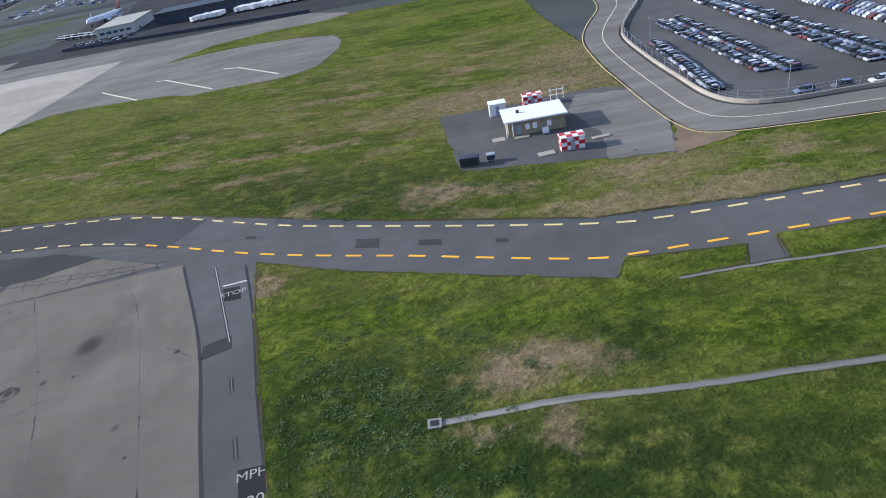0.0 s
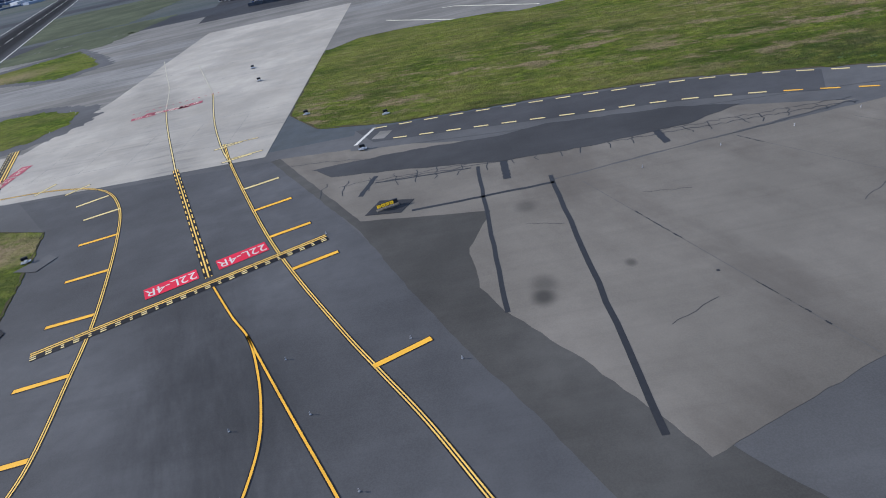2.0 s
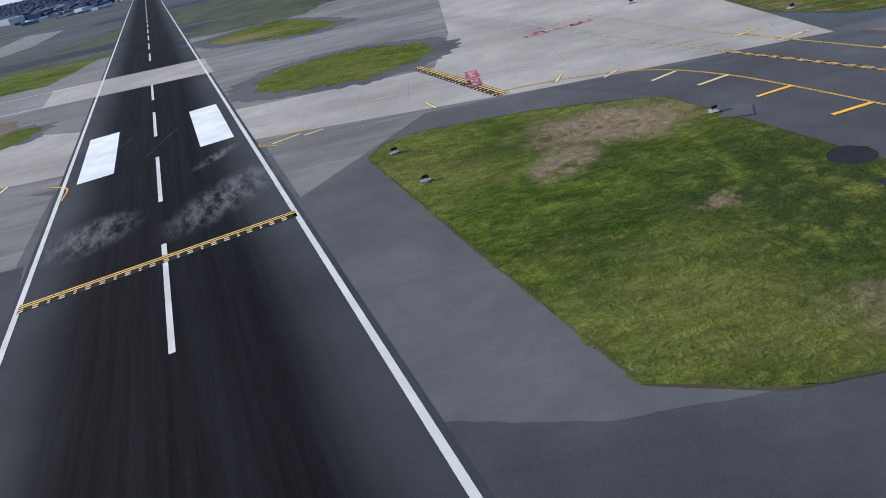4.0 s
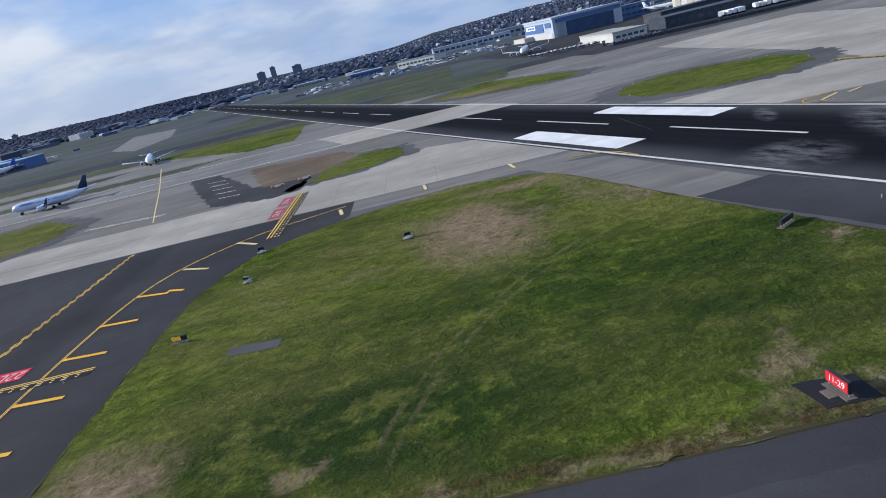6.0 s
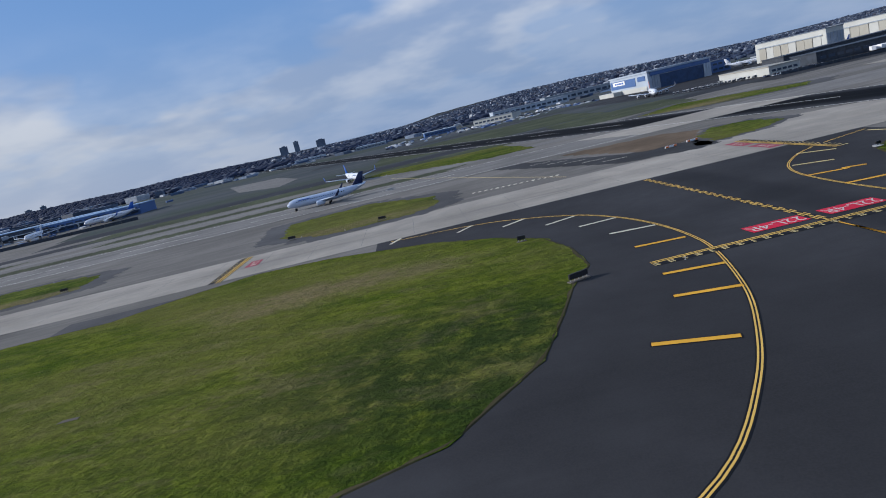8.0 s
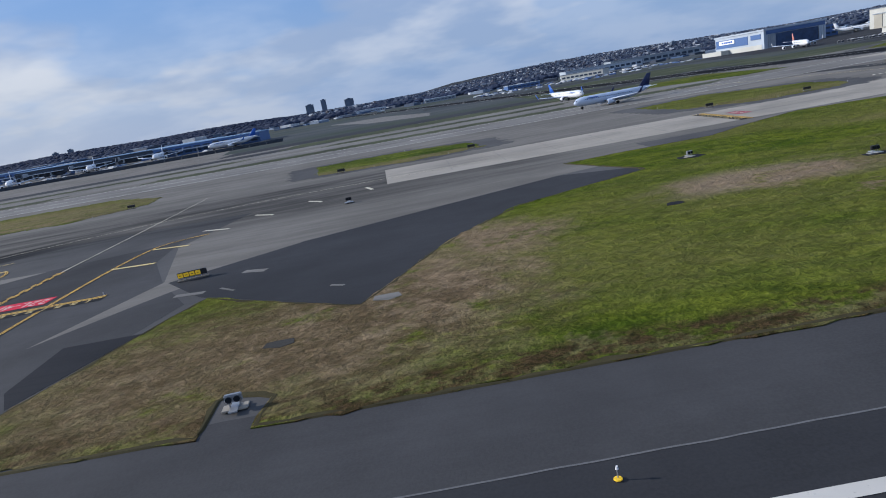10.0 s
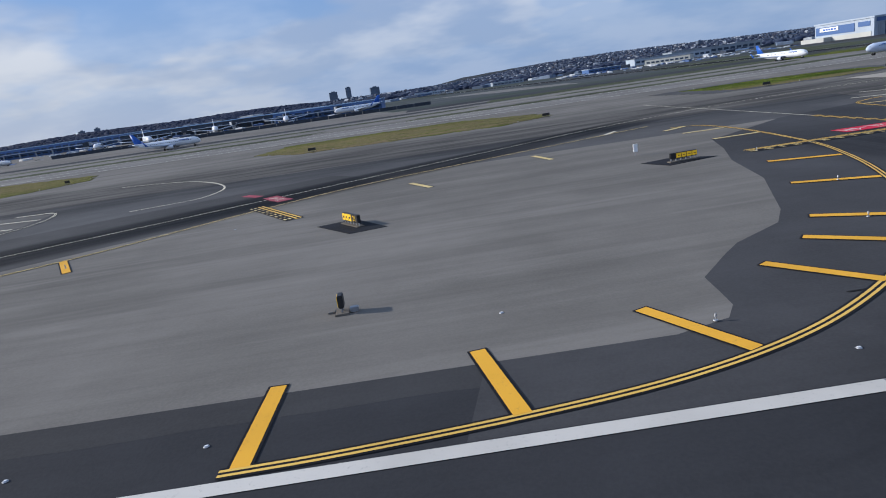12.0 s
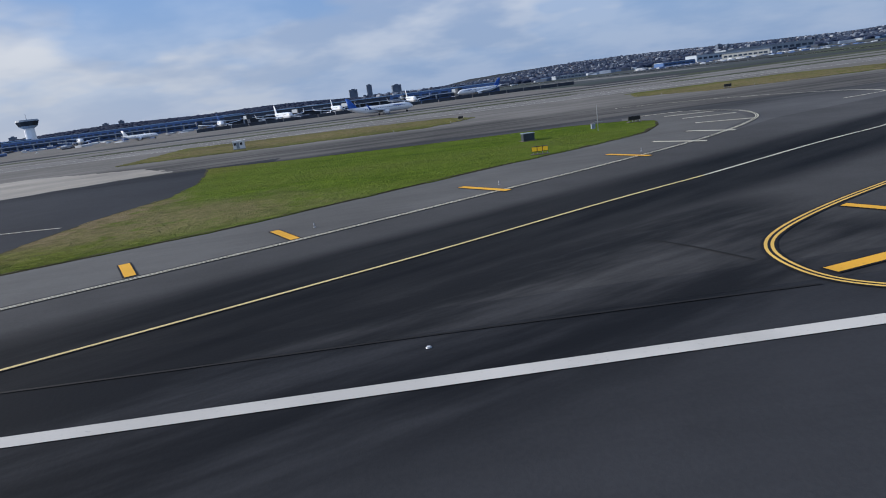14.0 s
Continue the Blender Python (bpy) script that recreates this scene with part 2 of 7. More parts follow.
def oily(n, col, mid, big):
    """Oil stains and burnt spots soaked into the old apron."""
    top = None
    for x, y, r, k in ((-38.3, 49.3, 1.2, 0.85), (-37.2, 48.6, 2.6, 0.3), (-43.4, 43.8, 0.45, 0.9), (-43.9, 43.2, 1.2, 0.35), (-44.4, 43.0, 2.0, 0.15), (-73.5, 38.6, 0.8, 0.8), (-73.2, 40.2, 0.9, 0.5), (-72.6, 53.5, 0.9, 0.45), (-66.3, 41, 0.4, 0.6), (-30.5, 37, 0.3, 0.5), (-40.5, 44.5, 0.25, 0.8), (-49.5, 27.6, 0.4, 0.6),
                       (-52, 40, 9, 0.16), (-60, 30, 8, 0.2), (-34, 30, 8, 0.16)):
        s_ = n.math("MULTIPLY", n.spot((x, y), r, r * 1.25, 0.7), k)
        top = s_ if top is None else n.math("MAXIMUM", top, s_)
    burnt = n.math("MULTIPLY", n.ring((-43.4, 43.6), 0.85, 0.10, 0.30), n.noise(0.9, 4, 0.7, lo=0.34, hi=0.60))
    top = n.math("MAXIMUM", top, n.math("MULTIPLY", burnt, 1.0))
    soot = n.noise(0.10, 5, 0.62, n.mapped(scale=(1.0, 2.4, 1), turn=0.35), 0.44, 0.68)
    col = n.mix(n.math("MULTIPLY", soot, 0.42), col, (0.070, 0.060, 0.052))
    return n.mix(top, col, (0.035, 0.034, 0.032))


CONCRETE_OLD = paved("old_concrete", (0.162, 0.146, 0.126), 0.5, 0.10, 0.9, oily)
CRACK = plain("open_crack", (0.006, 0.006, 0.007), 0.9)
TAR = plain("tar_seal", (0.018, 0.018, 0.020), 0.6)
YELLOW = paint("yellow_paint", (0.77, 0.40, 0.042), (0.10, 0.09, 0.07))
YELLOW_LINE = paint("line_paint", (0.74, 0.47, 0.11), (0.14, 0.12, 0.09))
YELLOW_PALE = paint("worn_yellow_paint", (0.66, 0.52, 0.24), (0.14, 0.13, 0.11))
CREAM = paint("faded_line_paint", (0.62, 0.58, 0.46), (0.16, 0.155, 0.14))
FAINT = paint("faint_line_paint", (0.43, 0.39, 0.30), (0.30, 0.28, 0.25))
RED_FADED = paint("faded_red_paint", (0.34, 0.075, 0.10), (0.14, 0.10, 0.10))
WHITE = paint("white_paint", (0.57, 0.545, 0.50), (0.20, 0.20, 0.20))
WHITE_FADED = paint("faded_white_paint", (0.33, 0.32, 0.30), (0.10, 0.10, 0.10))
WHITE_FRESH = paint("fresh_white_paint", (0.72, 0.71, 0.69), (0.40, 0.40, 0.40))
BLACK = paint("black_paint", (0.012, 0.012, 0.014), (0.05, 0.05, 0.055))
RED = paint("red_paint", (0.60, 0.022, 0.055), (0.25, 0.06, 0.07))
METAL = plain("grey_metal", (0.35, 0.36, 0.38), 0.45, 0.6)
DARK_METAL = plain("dark_metal", (0.025, 0.025, 0.028), 0.5)
SIGN_YELLOW = plain("sign_yellow", (0.80, 0.50, 0.02), 0.5, wear=0.08)
SIGN_YELLOW.node_tree.nodes["Principled BSDF"].inputs["Emission Color"].default_value = (1.0, 0.62, 0.05, 1)
SIGN_YELLOW.node_tree.nodes["Principled BSDF"].inputs["Emission Strength"].default_value = 0.12
SIGN_RED = plain("sign_red", (0.46, 0.018, 0.028), 0.5, wear=0.08)
SIGN_WHITE = plain("sign_white", (0.80, 0.80, 0.80), 0.5, wear=0.08)
PANEL_WHITE = plain("white_panel", (0.72, 0.73, 0.75), 0.55, wear=0.12)
PANEL_GREY = plain("grey_panel", (0.26, 0.30, 0.35), 0.6, wear=0.12, scale=0.15)
PANEL_DARK = plain("dark_panel", (0.036, 0.046, 0.064), 0.6, wear=0.3, scale=0.5)
# OPENING_SHADE: shade inside the hangar, given as a colour
OPENING_SHADE = plain("opening_shade", (0.030, 0.062, 0.140), 0.6, wear=0.3, scale=0.3)
PANEL_TAN = plain("tan_panel", (0.33, 0.32, 0.28), 0.7, wear=0.08, scale=0.1)
PANEL_CREAM = plain("cream_panel", (0.44, 0.45, 0.43), 0.65, wear=0.08, scale=0.1)
PANEL_PALE = plain("pale_blue_panel", (0.36, 0.42, 0.50), 0.6, wear=0.08, scale=0.1)
# tower-block grey, with distance haze mixed in as blue
HAZED_SKYLINE = plain("hazed_skyline_grey", (0.12, 0.155, 0.215), 0.8, wear=0.2, scale=0.05)
PANEL_BLUE = plain("blue_panel", (0.065, 0.130, 0.30), 0.55, wear=0.15)
GLASS_DARK = plain("dark_glass", (0.012, 0.016, 0.022), 0.12, wear=0.05)
ROOF_GREY = plain("roof_grey", (0.16, 0.19, 0.235), 0.8, wear=0.25, scale=0.3)


def grass_colour(n):
    wide = n.noise(0.05, 4, 0.6, n.mapped(scale=(2.0, 1.0, 1), turn=-0.1), 0.36, 0.66)
    mid = n.noise(0.28, 5, 0.6, n.mapped(scale=(2.4, 1.0, 1), turn=-0.15), 0.32, 0.70)
    blotch = n.noise(0.75, 4, 0.6, n.mapped(scale=(1.6, 1.0, 1), turn=0.2), 0.38, 0.68)
    fine = n.noise(3.6, 4, 0.7)
    clump = n.noise(1.25, 7, 0.74, n.mapped(scale=(1.5, 1.0, 1), turn=0.3), 0.50, 0.60)
    nap = n.noise(5.0, 4, 0.8, lo=0.44, hi=0.60)
    deep = n.noise(0.10, 4, 0.65, n.mapped(scale=(1.7, 1.0, 1)), 0.46, 0.66)
    green = n.mix(mid, (0.066, 0.108, 0.012), (0.154, 0.190, 0.025))
    green = n.mix(n.math("MULTIPLY", blotch, 0.58), green, (0.030, 0.052, 0.008))
    green = n.mix(n.math("MULTIPLY", deep, 0.74), green, (0.022, 0.044, 0.008))
    straw = n.noise(0.42, 6, 0.7, n.mapped(scale=(2.6, 1.0, 1), turn=0.1), 0.54, 0.68)
    green = n.mix(n.math("MULTIPLY", straw, 0.42), green, (0.168, 0.150, 0.045))
    # drier, yellower turf on the western islands
    west = n.math("MAXIMUM", n.spot((-355, 50), 62, 50, 0.15), n.spot((-548, 58), 45, 40, 0.2))
    green = n.mix(n.math("MULTIPLY", west, 0.70), green, n.mix(mid, (0.074, 0.112, 0.008), (0.156, 0.182, 0.018)))
    tussock = n.noise(0.62, 5, 0.66, n.mapped(scale=(1.7, 1.0, 1), turn=-0.25), 0.52, 0.64)
    green = n.mix(n.math("MULTIPLY", tussock, 0.42), green, (0.026, 0.050, 0.009))
    gleam = n.noise(0.9, 6, 0.70, n.mapped(scale=(2.0, 1.0, 1), turn=0.1, at=(31, 17, 0)), 0.53, 0.66)
    green = n.mix(n.math("MULTIPLY", gleam, 0.42), green, (0.175, 0.190, 0.040))
    green = n.mix(n.math("MULTIPLY", clump, 0.46), green, (0.020, 0.038, 0.008))
    green = n.mix(n.math("MULTIPLY", nap, 0.24), green, (0.024, 0.036, 0.007))
    dry = n.mix(n.noise(1.1, 4, 0.65), (0.28, 0.206, 0.134), (0.178, 0.132, 0.082))
    base = n.mix(n.math("MULTIPLY", wide, 0.55), green, n.mix(0.35, n.mix(blotch, (0.140, 0.152, 0.018), (0.095, 0.115, 0.010)), dry))
    mown = n.noise(1.0, 5, 0.68, n.mapped(scale=(5, 1.8, 1), turn=-0.22), 0.50, 0.72)
    field = n.math("ADD", n.math("MULTIPLY", n.spot((-40, 118), 85, 46, 0.35), 0.46), 0.15)
    base = n.mix(n.math("MULTIPLY", mown, field), base, n.mix(0.45, dry, (0.20, 0.20, 0.06)))
    # lush turf; spots (3, 25.5) and (-222, 40) also paint in view-edge darkening
    lush_and_dim = n.math("MAXIMUM", n.math("MULTIPLY", n.spot((-18, 76), 26, 9, 0.6, -0.3), 0.7), n.math("MAXIMUM", n.math("MAXIMUM", n.math("MULTIPLY", n.spot((-11, 34), 10, 8, 0.6), 0.85), n.math("MAXIMUM", n.math("MULTIPLY", n.spot((10, 37.5), 4.5, 4, 0.6), 0.8), n.math("MULTIPLY", n.spot((3, 25.5), 20, 6, 0.6), 0.9))), n.math("MAXIMUM", n.math("MULTIPLY", n.spot((-222, 40), 26, 12, 0.6), 0.6), n.math("MAXIMUM", n.math("MAXIMUM", n.math("MULTIPLY", n.spot((-129, 42), 9, 16, 0.6), 0.75), n.math("MULTIPLY", n.spot((-309, 38), 14, 13, 0.6), 0.8)), n.math("MULTIPLY", n.spot((-240, 31.5), 14, 6, 0.6), 0.9)))))
    base = n.mix(n.math("MULTIPLY", lush_and_dim, n.noise(0.35, 5, 0.66, lo=0.34, hi=0.54)), base, (0.020, 0.040, 0.011))
    fresh = n.math("MULTIPLY", n.spot((-542, 60), 30, 34, 0.2), n.math("ADD", n.math("MULTIPLY", mid, 0.25), 0.32))
    base = n.mix(fresh, base, (0.088, 0.158, 0.016))
    place = n.pos
    torn = n.t.nodes.new("ShaderNodeVectorMath")
    torn.operation = "MULTIPLY_ADD"
    drift = n.node("ShaderNodeTexNoise", Scale=0.17, Detail=6.0, Roughness=0.72)
    n.link(place, drift.inputs["Vector"])
    torn.inputs[1].default_value, shift_by = (16, 12, 0), n.t.nodes.new("ShaderNodeVectorMath")
    n.link(drift.outputs["Color"], torn.inputs[0])
    n.link(place, torn.inputs[2])
    n.link(torn.outputs[0], shift_by.inputs[0])
    shift_by.inputs[1].default_value = (-8, -6, 0)
    n.pos = shift_by.outputs[0]
    worn = None
    east = (((10, 104), 20, 7, 0.85), ((24, 118), 9, 12, 0.6), ((-4, 70), 3, 3, 0.9), ((-23.2, 54.4), 1.4, 2.2, 0.9), ((22, 58), 14, 3, 0.7),
        ((2.8, 35.8), 4.6, 2.4, 0.9), ((3.6, 30.3), 2.0, 1.0, 0.6), ((-1.8, 30.4), 1.4, 0.9, 0.6), ((22, 66), 8, 4, 0.5),)
    middle = (((-229.5, 62.5), 5.6, 9.2, 1.0), ((-221.5, 77), 7, 2.2, 0.8), ((-212.5, 63), 1.6, 3.2, 0.8), ((-205.5, 41.5), 1.6, 1.8, 0.8), ((-216, 28.5), 1.6, 1.4, 0.7),
        ((-203.5, 28), 1.6, 3.0, 0.7), ((-210, 25.2), 8, 1.2, 0.6), ((-138, 66), 8.5, 5.2, 1.0), ((-144.5, 57.5), 3.0, 3.6, 0.9), ((-128, 26.5), 5.5, 2.0, 0.65),
        ((-125, 29.4), 2.4, 2.2, 0.9), ((-135.6, 43), 1.7, 1.3, 0.8), ((-124.6, 35.2), 1.6, 1.6, 0.5), ((-132, 28), 3, 2, 0.5), ((-256.3, 30), 3.8, 4.2, 1.0),
        ((-216, 70), 4, 8, 0.4), ((-242, 28.2), 1.0, 0.9, 0.6), ((-240, 84), 34, 1.6, 0.6), ((-216, 205), 12, 9, 0.6), ((-230, 23.6), 26, 0.7, 0.6),)
    west = (((-390, 36), 6.5, 9, 1.0), ((-384, 46), 5, 5.5, 0.95), ((-396, 31), 7, 7, 0.95), ((-403, 29), 8, 7, 0.85), ((-360.5, 49.5), 7.5, 3.2, 0.95),
        ((-358, 41), 1.6, 1.2, 0.95), ((-322, 68), 14, 4, 0.5), ((-571, 48), 4.5, 10, 0.8), ((-566, 44), 12, 7, 0.6), ((-470, 118), 30, 3.5, 0.7),
        ((-470, 128), 36, 13, 0.55), ((-570, 136), 40, 20, 0.55), ((-395, 118), 22, 4, 0.5), ((-324, 115), 22, 4, 0.4), ((-385, 23.2), 40, 1.0, 0.4),)
    for at, rx, ry, amount in east + middle + west:
        s = n.math("MULTIPLY", n.spot(at, rx, ry, 0.6), amount)
        worn = s if worn is None else n.math("MAXIMUM", worn, s)
    n.pos = place
    ragged = n.noise(0.30, 6, 0.70, lo=0.30, hi=0.50)
    base = n.mix(n.math("MULTIPLY", worn, ragged, True), base, dry)
    scattered = None
    for at, rx, ry, amount in (((-62, 108), 44, 9, 0.85), ((-92, 98), 14, 10, 0.8), ((-30, 94), 26, 12, 0.8), ((-10, 128), 36, 24, 0.75), ((-15, 68), 24, 5, 0.7), ((25, 63), 30, 8, 0.7), ((-240, 60), 16, 12, 0.3), ((-330, 50), 30, 24, 0.22)):
        s = n.math("MULTIPLY", n.spot(at, rx, ry, 0.6), amount)
        scattered = s if scattered is None else n.math("MAXIMUM", scattered, s)
    broken = n.noise(0.20, 6, 0.72, n.mapped(scale=(1.9, 1.0, 1), turn=-0.2), 0.50, 0.62)
    base = n.mix(n.math("MULTIPLY", scattered, broken, True), base, dry)
    earth = n.noise(0.55, 6, 0.74, n.mapped(scale=(1.7, 1.0, 1), turn=0.15), 0.42, 0.57)
    bald = n.math("MAXIMUM", n.math("MULTIPLY", n.spot((-398, 31), 14, 11, 0.4), 0.62), n.math("MULTIPLY", n.spot((-40, 108), 80, 42, 0.4), 0.25))
    bald = n.math("MAXIMUM", bald, n.math("MULTIPLY", n.band((-366, 22.8), 0.0, 1.1, 1.6, 48), 1.0))
    bald = n.math("MAXIMUM", bald, n.math("MULTIPLY", n.band((-231, 23.3), 0.0, 0.7, 1.1, 27), 0.9))
    base = n.mix(n.math("MULTIPLY", bald, earth, True), base, n.mix(n.noise(2.6, 3, 0.7), (0.092, 0.060, 0.030), (0.038, 0.034, 0.013)))
    withered = n.math("MULTIPLY", n.spot((-402, 29.5), 9.5, 8.5, 0.5), n.noise(0.45, 6, 0.72, n.mapped(scale=(1.8, 1.0, 1), turn=0.2), 0.36, 0.60))
    base = n.mix(n.math("MULTIPLY", withered, 0.82), base, n.mix(n.noise(1.6, 4, 0.7), (0.185, 0.132, 0.080), (0.095, 0.074, 0.036)))
    chalk = n.math("MULTIPLY", n.spot((-361, 50), 9, 4.5, 0.5), n.noise(0.16, 6, 0.7, n.mapped(scale=(2.2, 1.0, 1)), 0.44, 0.60))
    base = n.mix(n.math("MULTIPLY", chalk, 0.8), base, (0.270, 0.205, 0.145))
    ruts = n.math("MAXIMUM", n.ring((-191.8, 13.0), 48.4, 0.08, 0.22), n.ring((-191.8, 13.0), 49.5, 0.08, 0.22))
    ruts = n.math("MULTIPLY", n.math("MULTIPLY", ruts, n.spot((-232, 44), 14, 18, 0.2)), n.noise(0.4, 3, lo=0.3, hi=0.6))
    base = n.mix(n.math("MULTIPLY", ruts, 0.28), base, dry)
    mud = n.math("MULTIPLY", n.spot((-125, 29.4), 2.3, 2.0, 0.5, 0.6), n.noise(1.0, 5, 0.7, n.mapped(scale=(1.6, 0.35, 1), turn=0.75), 0.40, 0.58))
    base = n.mix(n.math("MULTIPLY", mud, 0.75), base, (0.085, 0.052, 0.042))
    wheel = n.math("MULTIPLY", n.math("MAXIMUM", n.ring((-129.5, 33.6), 6.6, 0.05, 0.14), n.math("MULTIPLY", n.ring((-129.5, 33.6), 5.6, 0.05, 0.14), 0.6)), n.spot((-125.6, 28.6), 6.5, 3.2, 0.2))
    for at, turn, length in (((-134.9, 38.1), 1.916, 5.2), ((-135.4, 36.5), 1.90, 4.2), ((-130.8, 34.7), 0.735, 2.9), ((-137.6, 45.0), 1.93, 6.5), ((-132.0, 47), 1.75, 7.0), ((-130.4, 47.5), 1.72, 7.0)):
        wheel = n.math("MAXIMUM", wheel, n.math("MULTIPLY", n.band(at, turn, 0.04, 0.18, length), 0.42))
    base = n.mix(n.math("MULTIPLY", wheel, n.noise(0.8, 3, lo=0.25, hi=0.55)), base, (0.030, 0.034, 0.012))
    n.bump(n.math("SUBTRACT", n.math("ADD", n.math("MULTIPLY", blotch, 2.0), n.math("ADD", fine, n.noise(1.7, 4, 0.65))), n.math("MULTIPLY", clump, 1.2)), 0.75, 0.12)
    return base


def make_grass():
    n = Nodes("grass", 0.95)
    n.b.inputs["Specular IOR Level"].default_value = 0.02
    return n.done(grass_colour(n))


GRASS = make_grass()


def make_blades():
    """Thin blades let part of the sun through."""
    n = Nodes("grass_blades", 0.95, spec=0.02)
    col = grass_colour(n)
    n.done(col)
    leaf = n.t.nodes.new("ShaderNodeBsdfTranslucent")
    n.link(col, leaf.inputs["Color"])
    both = n.t.nodes.new("ShaderNodeMixShader")
    both.inputs[0].default_value = 0.7
    n.link(n.b.outputs[0], both.inputs[1])
    n.link(leaf.outputs[0], both.inputs[2])
    n.link(both.outputs[0], n.t.nodes["Material Output"].inputs["Surface"])
    return n.m


BLADES = make_blades()


# ---------------------------------------------------------------- building helpers
def mesh_of(bm, name):
    me = bpy.data.meshes.new(name)
    bm.normal_update()
    bm.to_mesh(me)
    bm.free()
    return me


def put(me, material, name, parent=None, label=""):
    ob = new(name, me)
    if material and not me.materials:
        me.materials.append(material)
    if parent:
        ob.parent = parent
    if label:
        ob["label"] = label
    return ob


def part(name, bm, material, parent, label=""):
    return put(mesh_of(bm, name), material, name, parent, label)


def thing(name, at=(0, 0, 0), turn=0.0, label="", category="", group="", kind=""):
    ob = new(name)
    ob.matrix_world = pose(*at, 0, 0, turn)
    return tagged(ob, label, category, group, kind)


def box(bm, x0, x1, y0, y1, z0, z1, bevel=0.0):
    vs = [bm.verts.new((x, y, z)) for x in (x0, x1) for y in (y0, y1) for z in (z0, z1)]
    faces = [bm.faces.new([vs[k] for k in f]) for f in ((0, 1, 3, 2), (4, 6, 7, 5), (0, 4, 5, 1), (2, 3, 7, 6), (0, 2, 6, 4), (1, 5, 7, 3))]
    if bevel:
        edges = list({e for f in faces for e in f.edges})
        bmesh.ops.bevel(bm, geom=edges, offset=bevel, segments=2, affect="EDGES")
    return bm


def boxed(*sizes, bevel=0.0):
    return box(bmesh.new(), *sizes, bevel=bevel)


def tube(bm, x, y, z0, z1, r0, r1=None, sides=10):
    r1 = r0 if r1 is None else r1
    rings = [[bm.verts.new((x + r * math.cos(k * math.tau / sides), y + r * math.sin(k * math.tau / sides), z)) for k in range(sides)] for r, z in ((r0, z0), (r1, z1))]
    for k in range(sides):
        j = (k + 1) % sides
        bm.faces.new((rings[0][k], rings[0][j], rings[1][j], rings[1][k]))
    bm.faces.new(rings[1])
    bm.faces.new(rings[0][::-1])
    return bm


def smooth_line(points, steps=6):
    """Catmull-Rom through the control points."""
    p = [Vector((*q, 0)) for q in points]
    p = [2 * p[0] - p[1], *p, 2 * p[-1] - p[-2]]
    out = []
    for a, b, c, d in zip(p, p[1:], p[2:], p[3:]):
        for k in range(steps):
            t = k / steps
            out.append(0.5 * (2 * b + (c - a) * t + (2 * a - 5 * b + 4 * c - d) * t * t + (3 * b - a - 3 * c + d) * t**3))
    return [*out, p[-2]]


def walked(line, step):
    """Points along a polyline at even steps, with the direction."""
    out, left = [], 0.0
    for a, b in zip(line, line[1:]):
        length = (b - a).length
        while left <= length and length > 0:
            out.append((a + (b - a) * (left / length), (b - a) / length))
            left += step
        left -= length
    return out


def ribbon_bm(line, width, z, shift=0.0, bm=None):
    """A painted strip along a polyline."""
    bm = bm or bmesh.new()
    rows = []
    for k, q in enumerate(line):
        d = (line[min(k + 1, len(line) - 1)] - line[max(k - 1, 0)]).normalized()
        side = Vector((-d.y, d.x, 0))
        rows.append([bm.verts.new((*(q + side * (shift + s * width / 2)).xy, z)) for s in (1, -1)])
    for a, b in zip(rows, rows[1:]):
        bm.faces.new((a[0], a[1], b[1], b[0]))
    return bm


def dashes_bm(line, width, z, dash, gap, shift=0.0, bm=None, start=0.0):
    bm = bm or bmesh.new()
    pts = walked(line, 0.25)
    period, k = dash + gap, 0
    run = []
    for i, (q, _) in enumerate(pts):
        if ((i * 0.25 + start) % period) < dash:
            run.append(q)
        elif len(run) > 1:
            ribbon_bm(run, width, z, shift, bm)
            run = []
    if len(run) > 1:
        ribbon_bm(run, width, z, shift, bm)
    return bm


def straight(a, b):
    return [Vector((*a, 0)), Vector((*b, 0))]


def sheet_bm(points, z, thick=0.02, ragged=0.0, seed=1):
    """A flat slab from its outline, with a short skirt; ragged breaks up its edge."""
    rng = random.Random(seed)
    pts = [Vector((*q, 0)) for q in points]
    if ragged:
        ring = []
        for a, b in zip(pts, pts[1:] + pts[:1]):
            count = max(1, int((b - a).length / 0.9))
            side = Vector((-(b - a).y, (b - a).x, 0)).normalized()
            for k in range(count):
                ring.append(a + (b - a) * (k / count) + side * (ragged * (noise.noise(Vector((a + (b - a) * k / count)) * 0.35) + 0.5 * rng.uniform(-1, 1))))
        pts = ring
    bm = bmesh.new()
    top = [bm.verts.new((q.x, q.y, z)) for q in pts]
    low = [bm.verts.new((q.x, q.y, z - thick)) for q in pts]
    face = bm.faces.new(top)
    face.normal_update()
    for k in range(len(pts)):
        j = (k + 1) % len(pts)
        bm.faces.new((top[k], low[k], low[j], top[j]))
    bmesh.ops.triangulate(bm, faces=[face])
    bmesh.ops.recalc_face_normals(bm, faces=bm.faces[:])
    return bm


def pavement(name, points, z, material, label, ragged=0.0, seed=1):
    ob = put(mesh_of(sheet_bm(points, z, 0.02, ragged, seed), name), material, name)
    return tagged(ob, label, "pavement", kind="structure")


def inside(points, xs, ys):
    ok = np.zeros(len(xs), bool)
    for (x0, y0), (x1, y1) in zip(points, points[1:] + points[:1]):
        if y0 == y1:
            continue
        hit = ((y0 > ys) != (y1 > ys)) & (xs < (x1 - x0) * (ys - y0) / (y1 - y0) + x0)
        ok ^= hit
    return ok


